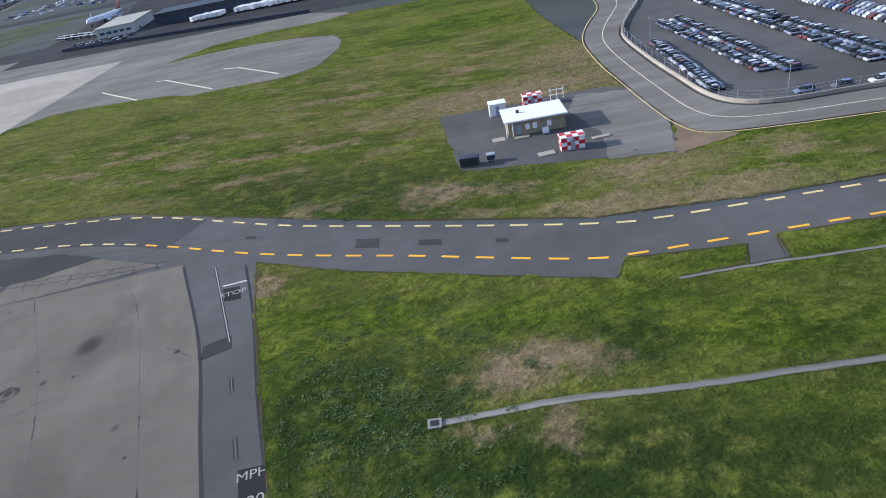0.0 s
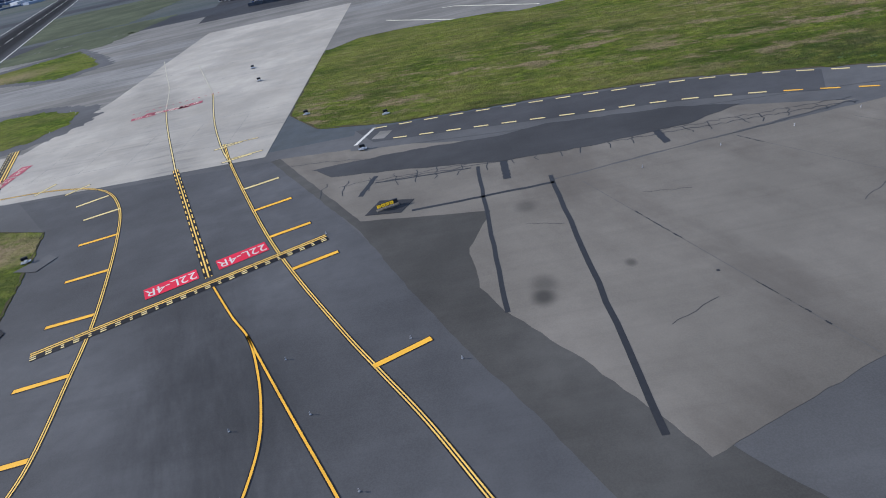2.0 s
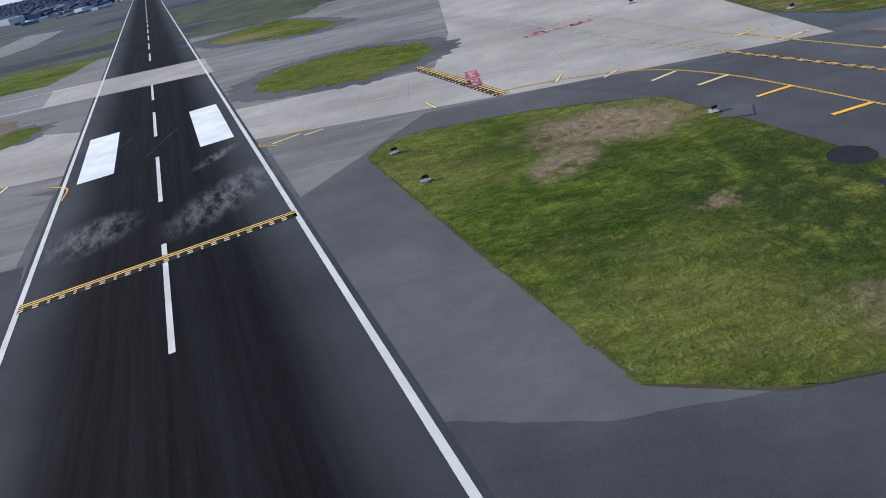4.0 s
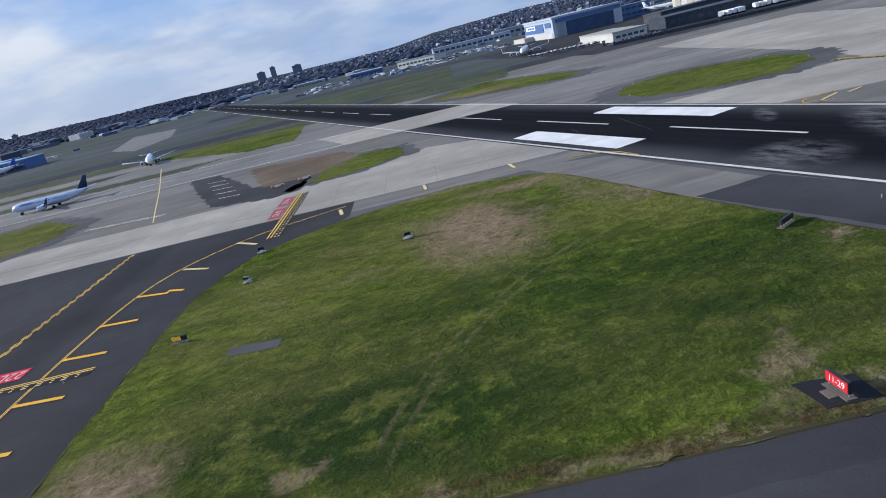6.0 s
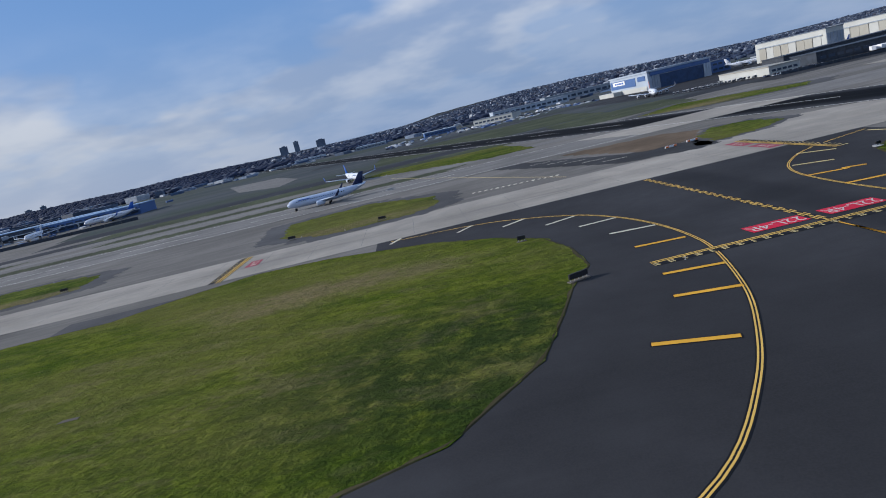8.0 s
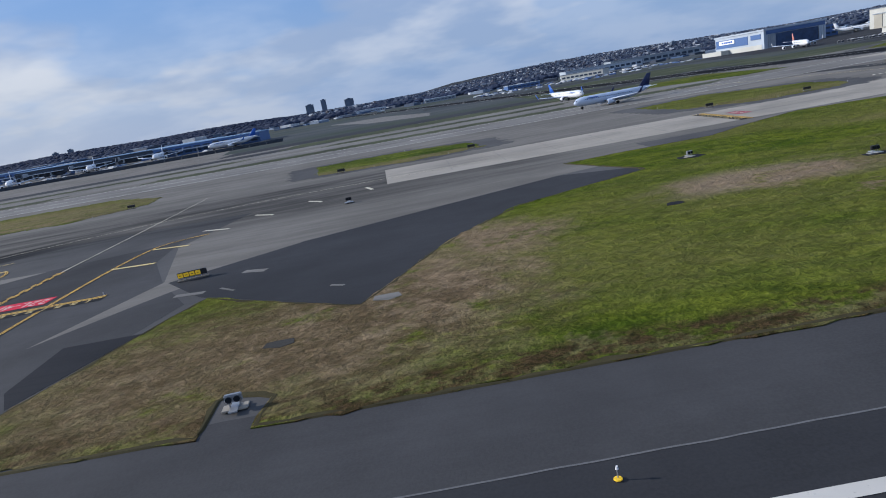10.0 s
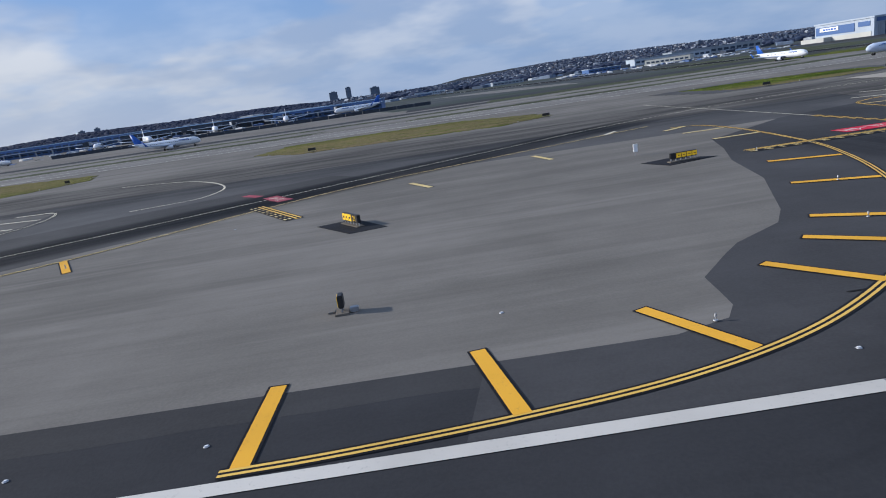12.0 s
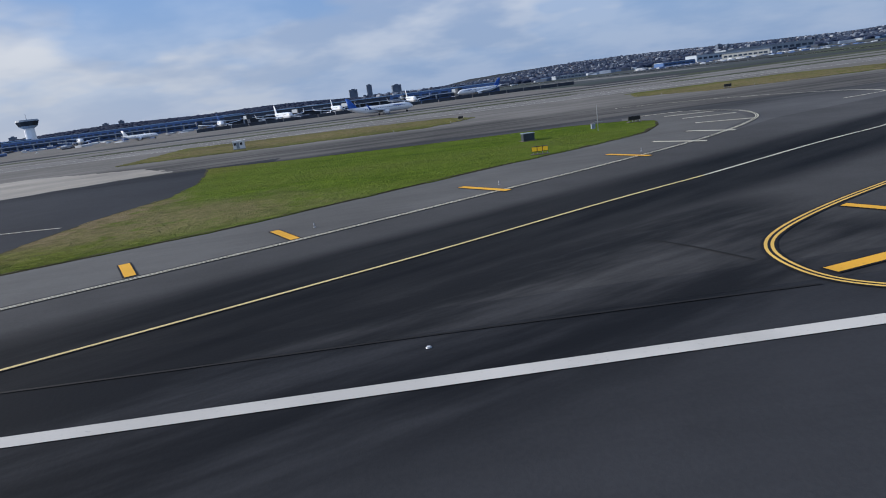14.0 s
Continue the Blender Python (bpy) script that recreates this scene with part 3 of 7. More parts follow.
def tufts(name, points, per_area, z, seed, tall=0.10, label="short uneven green grass with dry blades", keep=None):
    """Grass blades over a plot, joined into one mesh."""
    rng = np.random.default_rng(seed)
    xs, ys = np.array(points).T
    area = (xs.max() - xs.min()) * (ys.max() - ys.min())
    count = int(area * per_area)
    x, y = rng.uniform(xs.min(), xs.max(), count), rng.uniform(ys.min(), ys.max(), count)
    ok = inside(points, x, y)
    if keep is not None:
        ok &= keep(x, y)
    x, y = x[ok], y[ok]
    count = len(x)
    h = tall * rng.uniform(0.4, 1.25, count)
    turn = rng.uniform(0, math.tau, count)
    half = rng.uniform(0.02, 0.05, count)
    lean = rng.uniform(-0.2, 0.2, (2, count))
    c, s = np.cos(turn) * half, np.sin(turn) * half
    verts = np.empty((count, 3, 3))
    verts[:, 0] = np.stack([x - c, y - s, np.full(count, z - 0.01)], 1)
    verts[:, 1] = np.stack([x + c, y + s, np.full(count, z - 0.01)], 1)
    verts[:, 2] = np.stack([x + lean[0], y + lean[1], z + h], 1)
    me = bpy.data.meshes.new(name)
    me.from_pydata(verts.reshape(-1, 3), [], np.arange(count * 3).reshape(-1, 3))
    ob = put(me, BLADES, name)
    return tagged(ob, label, "grass", kind="stuff")


def lettering(text, size, at, turn, z, material, parent, name="lettering"):
    """Flat letters, centred on a place; turn is the way that the text reads."""
    curve = bpy.data.curves.new(name, "FONT")
    curve.body, curve.size, curve.align_x, curve.align_y = text, size, "CENTER", "CENTER"
    source = new(name, curve)
    me = bpy.data.meshes.new_from_object(source)
    bpy.data.objects.remove(source)
    bpy.data.curves.remove(curve)
    ob = put(me, material, name, parent)
    me.materials.clear()
    me.materials.append(material)
    ob.matrix_local = pose(at[0], at[1], z, 0, 0, turn)
    return ob


# ---------------------------------------------------------------- ground and pavements
def ground_material():
    n = Nodes("open_ground", 0.95, spec=0.05)
    big = n.noise(0.004, 5, 0.6, n.mapped(scale=(2.5, 1, 1)), 0.4, 0.62)
    mid = n.noise(0.03, 5, 0.65, n.mapped(scale=(4, 1, 1)))
    fine = n.noise(0.4, 4, 0.7)
    col = n.mix(mid, (0.056, 0.066, 0.074), (0.088, 0.096, 0.104))
    col = n.mix(big, col, n.mix(mid, (0.040, 0.060, 0.040), (0.070, 0.078, 0.062)))
    # from y 850 to 1150 the ground turns dark blue-grey
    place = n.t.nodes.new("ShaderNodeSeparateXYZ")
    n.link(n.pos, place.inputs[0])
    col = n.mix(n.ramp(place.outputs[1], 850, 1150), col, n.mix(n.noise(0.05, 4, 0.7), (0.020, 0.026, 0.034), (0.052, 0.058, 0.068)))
    return n.done(n.mix(n.math("MULTIPLY", fine, 0.3), col, (0.04, 0.04, 0.035)))


def eased(v, lo, hi):
    k = min(max((v - lo) / (hi - lo), 0.0), 1.0)
    return k * k * (3 - 2 * k)


def ground_height(x, y):
    """Level airfield, a wooded ridge to the west and low hills under the town."""
    ridge = 15.0 * eased(y, 1150, 1700) * eased(-x, 150, 700) * (0.8 + 0.35 * math.sin(x * 0.0041) + 0.15 * math.sin(x * 0.013))
    town = 0.019 * max(0.0, y - 1300) * (1.0 + 0.3 * math.sin(x * 0.003)) * eased(x, -700, 300)
    return max(0.0, ridge) + min(town, 47.0 + 8.0 * math.sin(x * 0.002 + 1))


GROUND = ground_material()
bm = bmesh.new()
bmesh.ops.create_grid(bm, x_segments=110, y_segments=110, size=5200)
for v in bm.verts:
    v.co.x -= 300
    v.co.y += 1500
    v.co.z = ground_height(v.co.x, v.co.y)
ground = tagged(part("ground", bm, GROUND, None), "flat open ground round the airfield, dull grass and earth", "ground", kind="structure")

base = pavement("pavement", [(-760, -45), (-13, -45), (-13, 20), (-24, 59), (-24, 84), (-104, 84), (-760, 84)], 0.020, ASPHALT, "grey asphalt shoulders and taxiways beside the runway", 0.0)
airfield = pavement("pavement", [(-1000, 84), (-104.5, 84), (-104.5, 140), (-20, 140), (-20, 192), (-30, 226), (-45, 241), (-120, 262), (-150, 290), (-1000, 290)], 0.016, ASPHALT_OLD,
                    "old grey asphalt between the parallel taxiways and runways")

# the runway under the camera
def scuffed_paint(name, light, dark):
    """White paint blackened by tyres, unevenly and in streaks along the runway."""
    n = Nodes(name, 0.75, spec=0.05)
    black = n.noise(1.0, 5, 0.7, n.mapped(scale=(3.5, 0.5, 1), turn=0.25), 0.36, 0.68)
    torn = n.noise(2.2, 5, 0.75, lo=0.50, hi=0.72)
    col = n.mix(black, light, dark)
    return n.done(n.mix(n.math("MULTIPLY", torn, 0.5), col, (0.03, 0.03, 0.034)))


SCUFFED = scuffed_paint("rubbered_white_paint", (0.22, 0.225, 0.24), (0.085, 0.088, 0.096))
SCUFFED_DARK = scuffed_paint("rubbered_band_paint", (0.11, 0.112, 0.12), (0.040, 0.041, 0.046))
runway = pavement("runway", [(-760, -13.2), (-118, -13.2), (-118, 13.9), (-760, 13.9)], 0.026, ASPHALT_NEW, "dark asphalt runway with white side stripe and threshold bars")
for line, coat in (([(-760, 13.57), (-458, 13.57)], WHITE), ([(-458, 13.57), (-447, 13.56), (-440, 13.50), (-435, 13.40)], SCUFFED),
                   ([(-435, 13.40), (-428, 13.19), (-418, 13.13), (-405, 12.92), (-390, 12.86), (-330, 12.86)], WHITE)):
    part("side_stripe", ribbon_bm(smooth_line(line), 0.53, 0.046), coat, runway, "white painted side stripe")
part("side_stripe", ribbon_bm(straight((-760, -12.9), (-118, -12.9)), 0.52, 0.046), WHITE, runway, "white painted side stripe")
for x0, x1 in ((-526.3, -513.0), (-638, -625)):
    for y in (11.4, 9.4, 7.2, -6.6, -8.7, -10.8):
        part("bar_backing", ribbon_bm(straight((x0 - 0.14, y), (x1 + 0.14, y)), 1.44, 0.042), BLACK, runway)
        part("touchdown_bar", ribbon_bm(straight((x0, y), (x1, y)), 1.16, 0.046), WHITE, runway)
part("threshold_band", ribbon_bm(smooth_line([(-452, 12.42), (-441, 12.40), (-436, 12.28)]), 1.08, 0.044), SCUFFED_DARK, runway)
part("threshold_band", ribbon_bm(smooth_line([(-436, 12.28), (-430, 12.02), (-423.4, 11.86)]), 1.08, 0.044), WHITE, runway)
part("threshold_bar", ribbon_bm(straight((-420.6, 12.83), (-420.6, -12.6)), 1.8, 0.048), WHITE, runway)
part("shoulder_seam", ribbon_bm([Vector((-415 + 0.5 * k, 16.0 + 0.05 * noise.noise(Vector((k * 0.31, 2.0, 0.0))), 0)) for k in range(160)], 0.085, 0.036), plain("pale_seam", (0.125, 0.125, 0.128), 0.8), base)
part("patch", sheet_bm([(-406.75, 17.33), (-406.1, 17.18), (-405.69, 16.33), (-404.28, 16.19), (-406.71, 16.18), (-406.5, 16.6)], 0.036, 0.004, 0.10), ASPHALT_TURN, base, "pale scuffed patch")
part("patch", sheet_bm([(-402.66, 16.56), (-399.84, 16.44), (-396.02, 16.32), (-396.02, 16.14), (-400.04, 16.19)], 0.036, 0.004, 0.08), ASPHALT_MID, base, "pale scuffed strip")
pavement("pavement", [(-760, 18.6), (-456.58, 18.6), (-456.58, 16.6), (-760, 16.6)], 0.027, ASPHALT_MID, "grey outer edge of the runway shoulder", 0.08, 21)
shoulder = pavement("pavement", [(-760, 18.5), (-456.58, 18.5), (-448.56, 16.6), (-418.2, 16), (-335, 16.0), (-335, 13.9), (-760, 13.9)], 0.024, ASPHALT_NEW, "dark asphalt runway shoulder")
part("joint_crack", ribbon_bm(smooth_line([(-512.3, 16.6), (-512.2, 15.1), (-512.1, 13.1), (-512.0, 11.5), (-511.8, 4)]), 0.11, 0.0405), CRACK, shoulder)

pavement("pavement", [(-416.19, 16), (-414.67, 24.12), (-411.14, 25.13), (-411.14, 23.12), (-330, 23.4), (-330, 16.0)], 0.025, ASPHALT_TURN, "dark asphalt between the runway and a grass island", 0.1, 15)
for line in ([(-455.18, 19.2), (-451.87, 19.14), (-448.55, 19.02), (-446.0, 18.98)], [(-434, 18.85), (-431.77, 19.13), (-429.45, 19.12), (-424.23, 19.01), (-420.71, 18.98)], [(-429.45, 19.12), (-429.49, 23.01), (-429.43, 27.6)], [(-538.06, 23.03), (-537.09, 21.25), (-536.12, 18.98)], [(-562, 16.6), (-554, 16.45), (-546, 16.4), (-540, 16.3), (-535.8, 16.2)]):
    part("joint_crack", ribbon_bm(smooth_line(line), 0.10, 0.046), CRACK, base)
pavement("taxiway", [(-640, 18.5), (-540.48, 18.5), (-527.07, 18.5), (-522.65, 26.18), (-520.21, 30.13), (-487.55, 51.63), (-470.32, 62.99), (-478.02, 73.99), (-512.42, 58.09), (-521.46, 50.97), (-532.06, 43.73), (-552.79, 31.57), (-580, 18.6), (-584, 18.5)], 0.028, EXIT_GREY, "grey asphalt of a rapid exit, blackened by tyres")
pavement("taxiway", [(-418, 13.9), (-418.2, 16), (-408.12, 16), (-408.12, 22.71), (-411.75, 26.13), (-407.14, 42.78), (-411.63, 50.67), (-416.07, 60.55), (-416.99, 70.69), (-446.13, 61.88), (-447.19, 49.75), (-453.36, 37.79), (-460.58, 25.93), (-466.6, 19.99), (-468, 13.9)], 0.0285, ASPHALT_TURN, "dark asphalt taxiway blackened by turning tyres")
for x0, y0, x1, y1, w in ((-404.6, 49.6, -402.6, 48.8, 0.8), (-408.8, 45.5, -406.4, 45.1, 0.7), (-405.3, 45.5, -403.9, 44.1, 0.25), (-396.4, 40.8, -395.4, 40.2, 0.3)):
    part("patch", ribbon_bm(straight((x0, y0), (x1, y1)), w, 0.046), CONCRETE_GREY, base, "pale concrete patch")
PALE_EDGE = paved("pale_asphalt", (0.125, 0.122, 0.117), 0.5, 0.15, 0.85)
pavement("pavement", [(-590, 12), (-574.5, 19.6), (-563, 26.2), (-557.4, 29.1), (-551.6, 32.3), (-541.2, 38.6), (-530.9, 45.0), (-521.7, 51.8), (-513.6, 60.6), (-511, 68), (-512, 77), (-520, 79), (-524, 66), (-530, 56), (-560, 40), (-590, 30)], 0.0295, PALE_EDGE,
         "pale grey asphalt shoulder between a taxiway and grass", 0.1, 19)
# grey overrun between the turn-offs
pavement("pavement", [(-461.2, 18.0), (-459.3, 18.65), (-458.7, 19.6), (-458.55, 20.6), (-458.3, 22.5), (-456.3, 24.9), (-455.2, 26.1), (-452.2, 28.2), (-450.8, 30.4), (-447.3, 38.2), (-445.4, 45.9), (-443.0, 52.0), (-441.18, 57.88), (-430.1, 66.42), (-470.18, 66), (-487.55, 51.63), (-520.2, 30.04), (-522.65, 26.18), (-519.18, 23.49),
                      (-528.57, 18.6)], 0.030, ASPHALT_OLD, "lighter grey worn asphalt between two turn-offs")
pavement("pavement", [(-411.63, 50.97), (-415.98, 38.75), (-411.16, 45.4), (-401, 57.85), (-374, 69.2), (-360, 73), (-360, 84.5), (-411.77, 85.43), (-416.02, 66.64)], 0.030, ASPHALT_OLD, "lighter grey worn asphalt beside a taxiway")
pavement("pavement", [(-411.13, 50.47), (-401, 57.64), (-374, 69), (-364, 64.5), (-385, 44.4), (-393, 34.5), (-406.44, 44.01)], 0.034, ASPHALT_NEW, "newer dark asphalt fillet of a taxiway")
pavement("pavement", [(-412.66, 31.17), (-412.87, 37.45), (-407.94, 37.47), (-411.15, 28.75)], 0.034, ASPHALT_BLACK, "fresh black asphalt patch")
pavement("pavement", [(-127.5, 13.9), (-127.5, 23.3), (-150, 23.3), (-162, 26.3), (-186, 26.6), (-202.6, 27.2), (-208, 25), (-225, 24), (-244, 24), (-244, 13.9)], 0.032, ASPHALT_SOUTH, "dark grey asphalt of the runway crossing", 0.12, 27)
pavement("pavement", [(-199, 27.0), (-203, 25.4), (-206, 22.4), (-212, 20.4), (-244.6, 20.0), (-244.6, 23.6), (-208, 23.6), (-203, 27.6), (-199.2, 33), (-202.5, 42), (-209, 57), (-201, 58.4), (-186, 27)], 0.0335, FILLET,
         "newer black asphalt fillet round the corner of a grass island", 0.12, 28)
pavement("pavement", [(-360.6, 22.0), (-361.1, 24.9), (-365.5, 24.3), (-365.4, 22.0)], 0.0355, ASPHALT_NEW, "small dark asphalt pad cut into the grass edge", 0.1, 29)
# connectors with newer asphalt
SHOULDER_GREY = paved("shoulder_asphalt", (0.072, 0.069, 0.064), 0.8, 0.1, 0.85)
pavement("pavement", [(-103.2, 80), (-95.3, 66.1), (-89.1, 55.3), (-83.9, 43.2), (-80.7, 36.2), (-75.3, 25.7), (-70, 14), (-60, 14), (-66, 22), (-71.8, 31), (-76, 38), (-77.5, 46), (-76, 54), (-89, 57), (-94, 66), (-102, 80.5)], 0.0315, SHOULDER_GREY,
         "brown-grey worn asphalt shoulder beside the taxiway", 0.12, 17)
pavement("taxiway", [(-102.5, 80), (-90, 56.5), (-78.7, 34.4), (-70, 13.9), (-127.5, 13.9), (-127.5, 23.6), (-119.5, 24), (-120.1, 30), (-121.5, 41), (-126, 58), (-130, 70), (-141, 83.2)], 0.030, TAXI_GREY,
         "dark grey asphalt taxiway angled to the runway")
pavement("taxiway", [(-245, 82), (-250, 74), (-254, 60), (-255, 40), (-254, 25), (-243, 24), (-243, 13.9), (-332, 13.9), (-334, 24), (-318, 30), (-306, 40), (-302, 50), (-300, 60), (-303, 70.7),
                      (-318, 83), (-318, 89.6), (-245, 90.2)], 0.030, ASPHALT_DARK, "dark asphalt taxiway crossing to the runway")

# concrete taxiway along the runway
taxiway_c = pavement("taxiway", [(-104.5, 82.4), (-142, 84), (-200, 90.3), (-260, 90.5), (-394, 88.4), (-395, 107), (-320, 107), (-306, 110), (-262, 110), (-240, 126), (-205, 110), (-156, 110), (-152, 140), (-152, 215),
                                 (-104.5, 215)], 0.036, CONCRETE, "pale concrete taxiway running along the runway")
seams = bmesh.new()
for k in range(1, 36):
    x = -104.5 - 8.0 * k
    ribbon_bm(straight((x, 91), (x, 106)), 0.05, 0.041, bm=seams)
for k in range(0, 7):
    ribbon_bm(straight((-104.8, 92 + 16 * k), (-151, 92 + 16 * k)), 0.05, 0.041, bm=seams)
part("slab_joint", seams, plain("joint_grey", (0.15, 0.15, 0.15), 0.9), taxiway_c)
runway_b = pavement("runway", [(-1000, 155.5), (-104.5, 155.5), (-104.5, 181.8), (-1000, 181.8)], 0.022, CONCRETE_GREY, "pale concrete parallel runway, scuffed with tyre marks")
for y in (157, 180.3):
    part("side_stripe", ribbon_bm(straight((-1000, y), (-252, y)), 0.5, 0.05), WHITE, runway_b)
for k in range(14):
    part("centre_dash", ribbon_bm(straight((-300 - 35 * k, 168.5), (-321 - 35 * k, 168.5)), 0.5, 0.05), WHITE, runway_b)
pavement("taxiway", [(-1000, 196), (-60, 196), (-60, 208), (-1000, 208)], 0.022, CONCRETE_GREY, "pale grey concrete taxiway in front of the aprons")
pavement("taxiway", [(-1000, 222), (-180, 222), (-180, 233), (-1000, 233)], 0.022, CONCRETE_GREY, "pale grey concrete taxiway nearer the terminals")
pavement("apron", [(-1200, 250), (-470, 260), (-520, 520), (-1200, 760)], 0.020, ASPHALT_OLD, "grey apron in front of the terminal piers")
pavement("apron", [(-165, 245), (-45, 241), (140, 230), (260, 520), (-100, 640), (-190, 420)], 0.020, ASPHALT_DARK, "dark apron in front of the maintenance hangars")

# crossing runway, turned from the others
RW_AT, RW_TURN = (-185.3, 57.0), 90 + 21.46
ROOT = pose(*RW_AT, 0, 0, 0, RW_TURN)


def rw(s, c):
    """A place on the crossing runway: along it, and across it to the far side."""
    q = ROOT @ Vector((s, -c, 0))
    return (q.x, q.y)


def rubbed():
    n = Nodes("rubbered_asphalt", 0.85, spec=0.03)
    along = n.mapped(scale=(60, 1.2, 1), turn=radians(RW_TURN), at=(*RW_AT, 0))
    lines = n.noise(1.0, 4, 0.65, along, 0.3, 0.7)
    fine = n.noise(7, 3, 0.7)
    rub = n.math("MULTIPLY", n.band(RW_AT, radians(RW_TURN), 6.0, 6.5), n.math("ADD", n.math("MULTIPLY", lines, 0.15), 0.85))
    col = n.mix(n.noise(0.06, 4), (0.036, 0.038, 0.042), (0.056, 0.058, 0.062))
    bare = n.math("MULTIPLY", n.math("MAXIMUM", n.spot((-196.0, 63), 4.2, 5, 0.5, -0.38), n.math("MAXIMUM", n.spot((-181.0, 68.5), 3.8, 9, 0.5, -0.38), n.spot((-187.5, 84), 1.2, 4, 0.5, -0.38))), n.noise(0.9, 5, 0.7, n.mapped(scale=(3.5, 1.2, 1), turn=radians(RW_TURN), at=(*RW_AT, 0)), 0.36, 0.66))
    col = n.mix(rub, col, (0.004, 0.004, 0.005))
    col = n.mix(n.math("MULTIPLY", bare, 0.8), col, (0.13, 0.13, 0.13))
    return n.done(n.mix(n.math("MULTIPLY", fine, 0.02), col, (0.1, 0.1, 0.1)))


runway_x = pavement("runway", [rw(-60, -13.6), rw(-60, 13.6), rw(830, 13.6), rw(830, -13.6)], 0.040, rubbed(), "dark runway crossing at an angle, rubbered down its middle")
for c in (-12.9, 12.9):
    part("side_stripe", ribbon_bm(straight(rw(-60, c), rw(830, c)), 0.52, 0.060), WHITE, runway_x)
for k in range(22):
    s = -21.6 + 35.35 * k
    if not 98 < s < 125:
        part("centre_dash", ribbon_bm(straight(rw(s, 0), rw(s + 21.5, 0)), 0.5, 0.060), WHITE, runway_x)
for c in (-8.6, 8.7):
    part("aiming_mark", ribbon_bm(straight(rw(33.4, c), rw(61.3, c)), 5.0, 0.060), WHITE_FRESH, runway_x, "broad white aiming mark")
pavement("pavement", [(-252, 155.6), (-208.5, 155.6), (-219, 181.8), (-263, 181.8)], 0.048, CONCRETE, "pale concrete where the two runways cross")
pavement("pavement", [(-221, 86), (-210, 81.5), (-201.8, 58.3), (-208.9, 56)], 0.032, ASPHALT_OLD, "lighter grey shoulder beside the crossing runway")
pavement("pavement", [(-172, 62), (-158, 84), (-170, 90), (-182, 88)], 0.032, ASPHALT_OLD, "lighter grey shoulder beside the crossing runway")
pavement("apron", [(-579, 88), (-596, 78), (-640, 70), (-720, 66), (-720, 112), (-610, 112), (-588, 101)], 0.034, CONCRETE, "pale concrete apron beyond the rapid exit", 0.8, 9)
pavement("pavement", [(-566, 24), (-564, 88), (-582, 84.5), (-596, 77.8), (-640, 69.5), (-640, 24)], 0.026, ASPHALT_NEW, "dark asphalt beside a grass island")
DULL = paved("dull_grass", (0.068, 0.078, 0.046), 0.8)
for x0, x1, y0, y1 in ((-470, -300, 184, 193), (-640, -500, 185, 194), (-900, -690, 185, 194), (-420, -340, 211, 220), (-600, -450, 211, 219), (-800, -650, 211, 219), (-440, -200, 238, 262), (-330, -215, 300, 420), (-250, -195, 262, 296)):
    pavement("grass_strip", [(x0, y0), (x1, y0), (x1 + 6, y1), (x0 + 4, y1)], 0.030, DULL, "dull worn grass strip between taxiways", 1.8, int(-x0))
for x0, x1, y0, y1 in ((-900, -420, 234, 250), (-470, -160, 262, 290), (-380, -150, 440, 470)):
    pavement("pavement", [(x0, y0), (x1, y0), (x1 + 10, y1), (x0, y1)], 0.026, ASPHALT_NEW, "dark asphalt strip across the far field", 0.6, int(-x1))
for a, b, c in (((-91.1, 169.5), (-88.6, 166.6), (-72.5, 150.2)), ((-76.6, 170.4), (-73.6, 169.6), (-55.0, 149.3)), ((-58, 170.2), (-53, 167.8), (-39.4, 152.0))):
    part("guide_line", ribbon_bm([Vector((*q, 0)) for q in (a, b, c)], 0.55, 0.05), CREAM, airfield, "bent white guide line")
for k in range(15):
    q, w = Vector((-300.2, 120.4, 0)).lerp(Vector((-284.4, 117.4, 0)), k / 14), (0.35, 0.6, 0.45)[k % 3]
    part("faded_word", ribbon_bm([q + Vector((-w / 2, 0.1, 0)), q + Vector((w / 2, -0.1, 0))], 1.5 - 0.4 * (k % 2), 0.054), CREAM, taxiway_c)
# earth and worn plots between the taxiways
EARTH = paved("brown_earth", (0.155, 0.115, 0.080), 0.9)
pavement("pavement", [(-276, 152), (-253, 146), (-247.5, 137), (-254.5, 123), (-266, 121), (-270, 135)], 0.049, EARTH, "bare brown earth and broken asphalt at a work site", 0.9, 4)
stand = pavement("pavement", [(-292, 156), (-284, 155), (-268, 124), (-256, 121), (-256, 110), (-261, 108), (-274, 113.5)], 0.046, ASPHALT_MID, "dark asphalt stand with short white lines", 0.7, 5)
for k in range(5):
    part("stand_line", ribbon_bm(straight((-284 + 2.4 * k, 145 - 6 * k), (-279.5 + 2.4 * k, 144 - 6 * k)), 0.35, 0.054), CREAM, stand)
pavement("pavement", [(-412, 373), (-452, 500), (-408, 470), (-378, 378), (-380, 330)], 0.024, CONCRETE_GREY, "pale concrete hardstand", 1.0, 33)


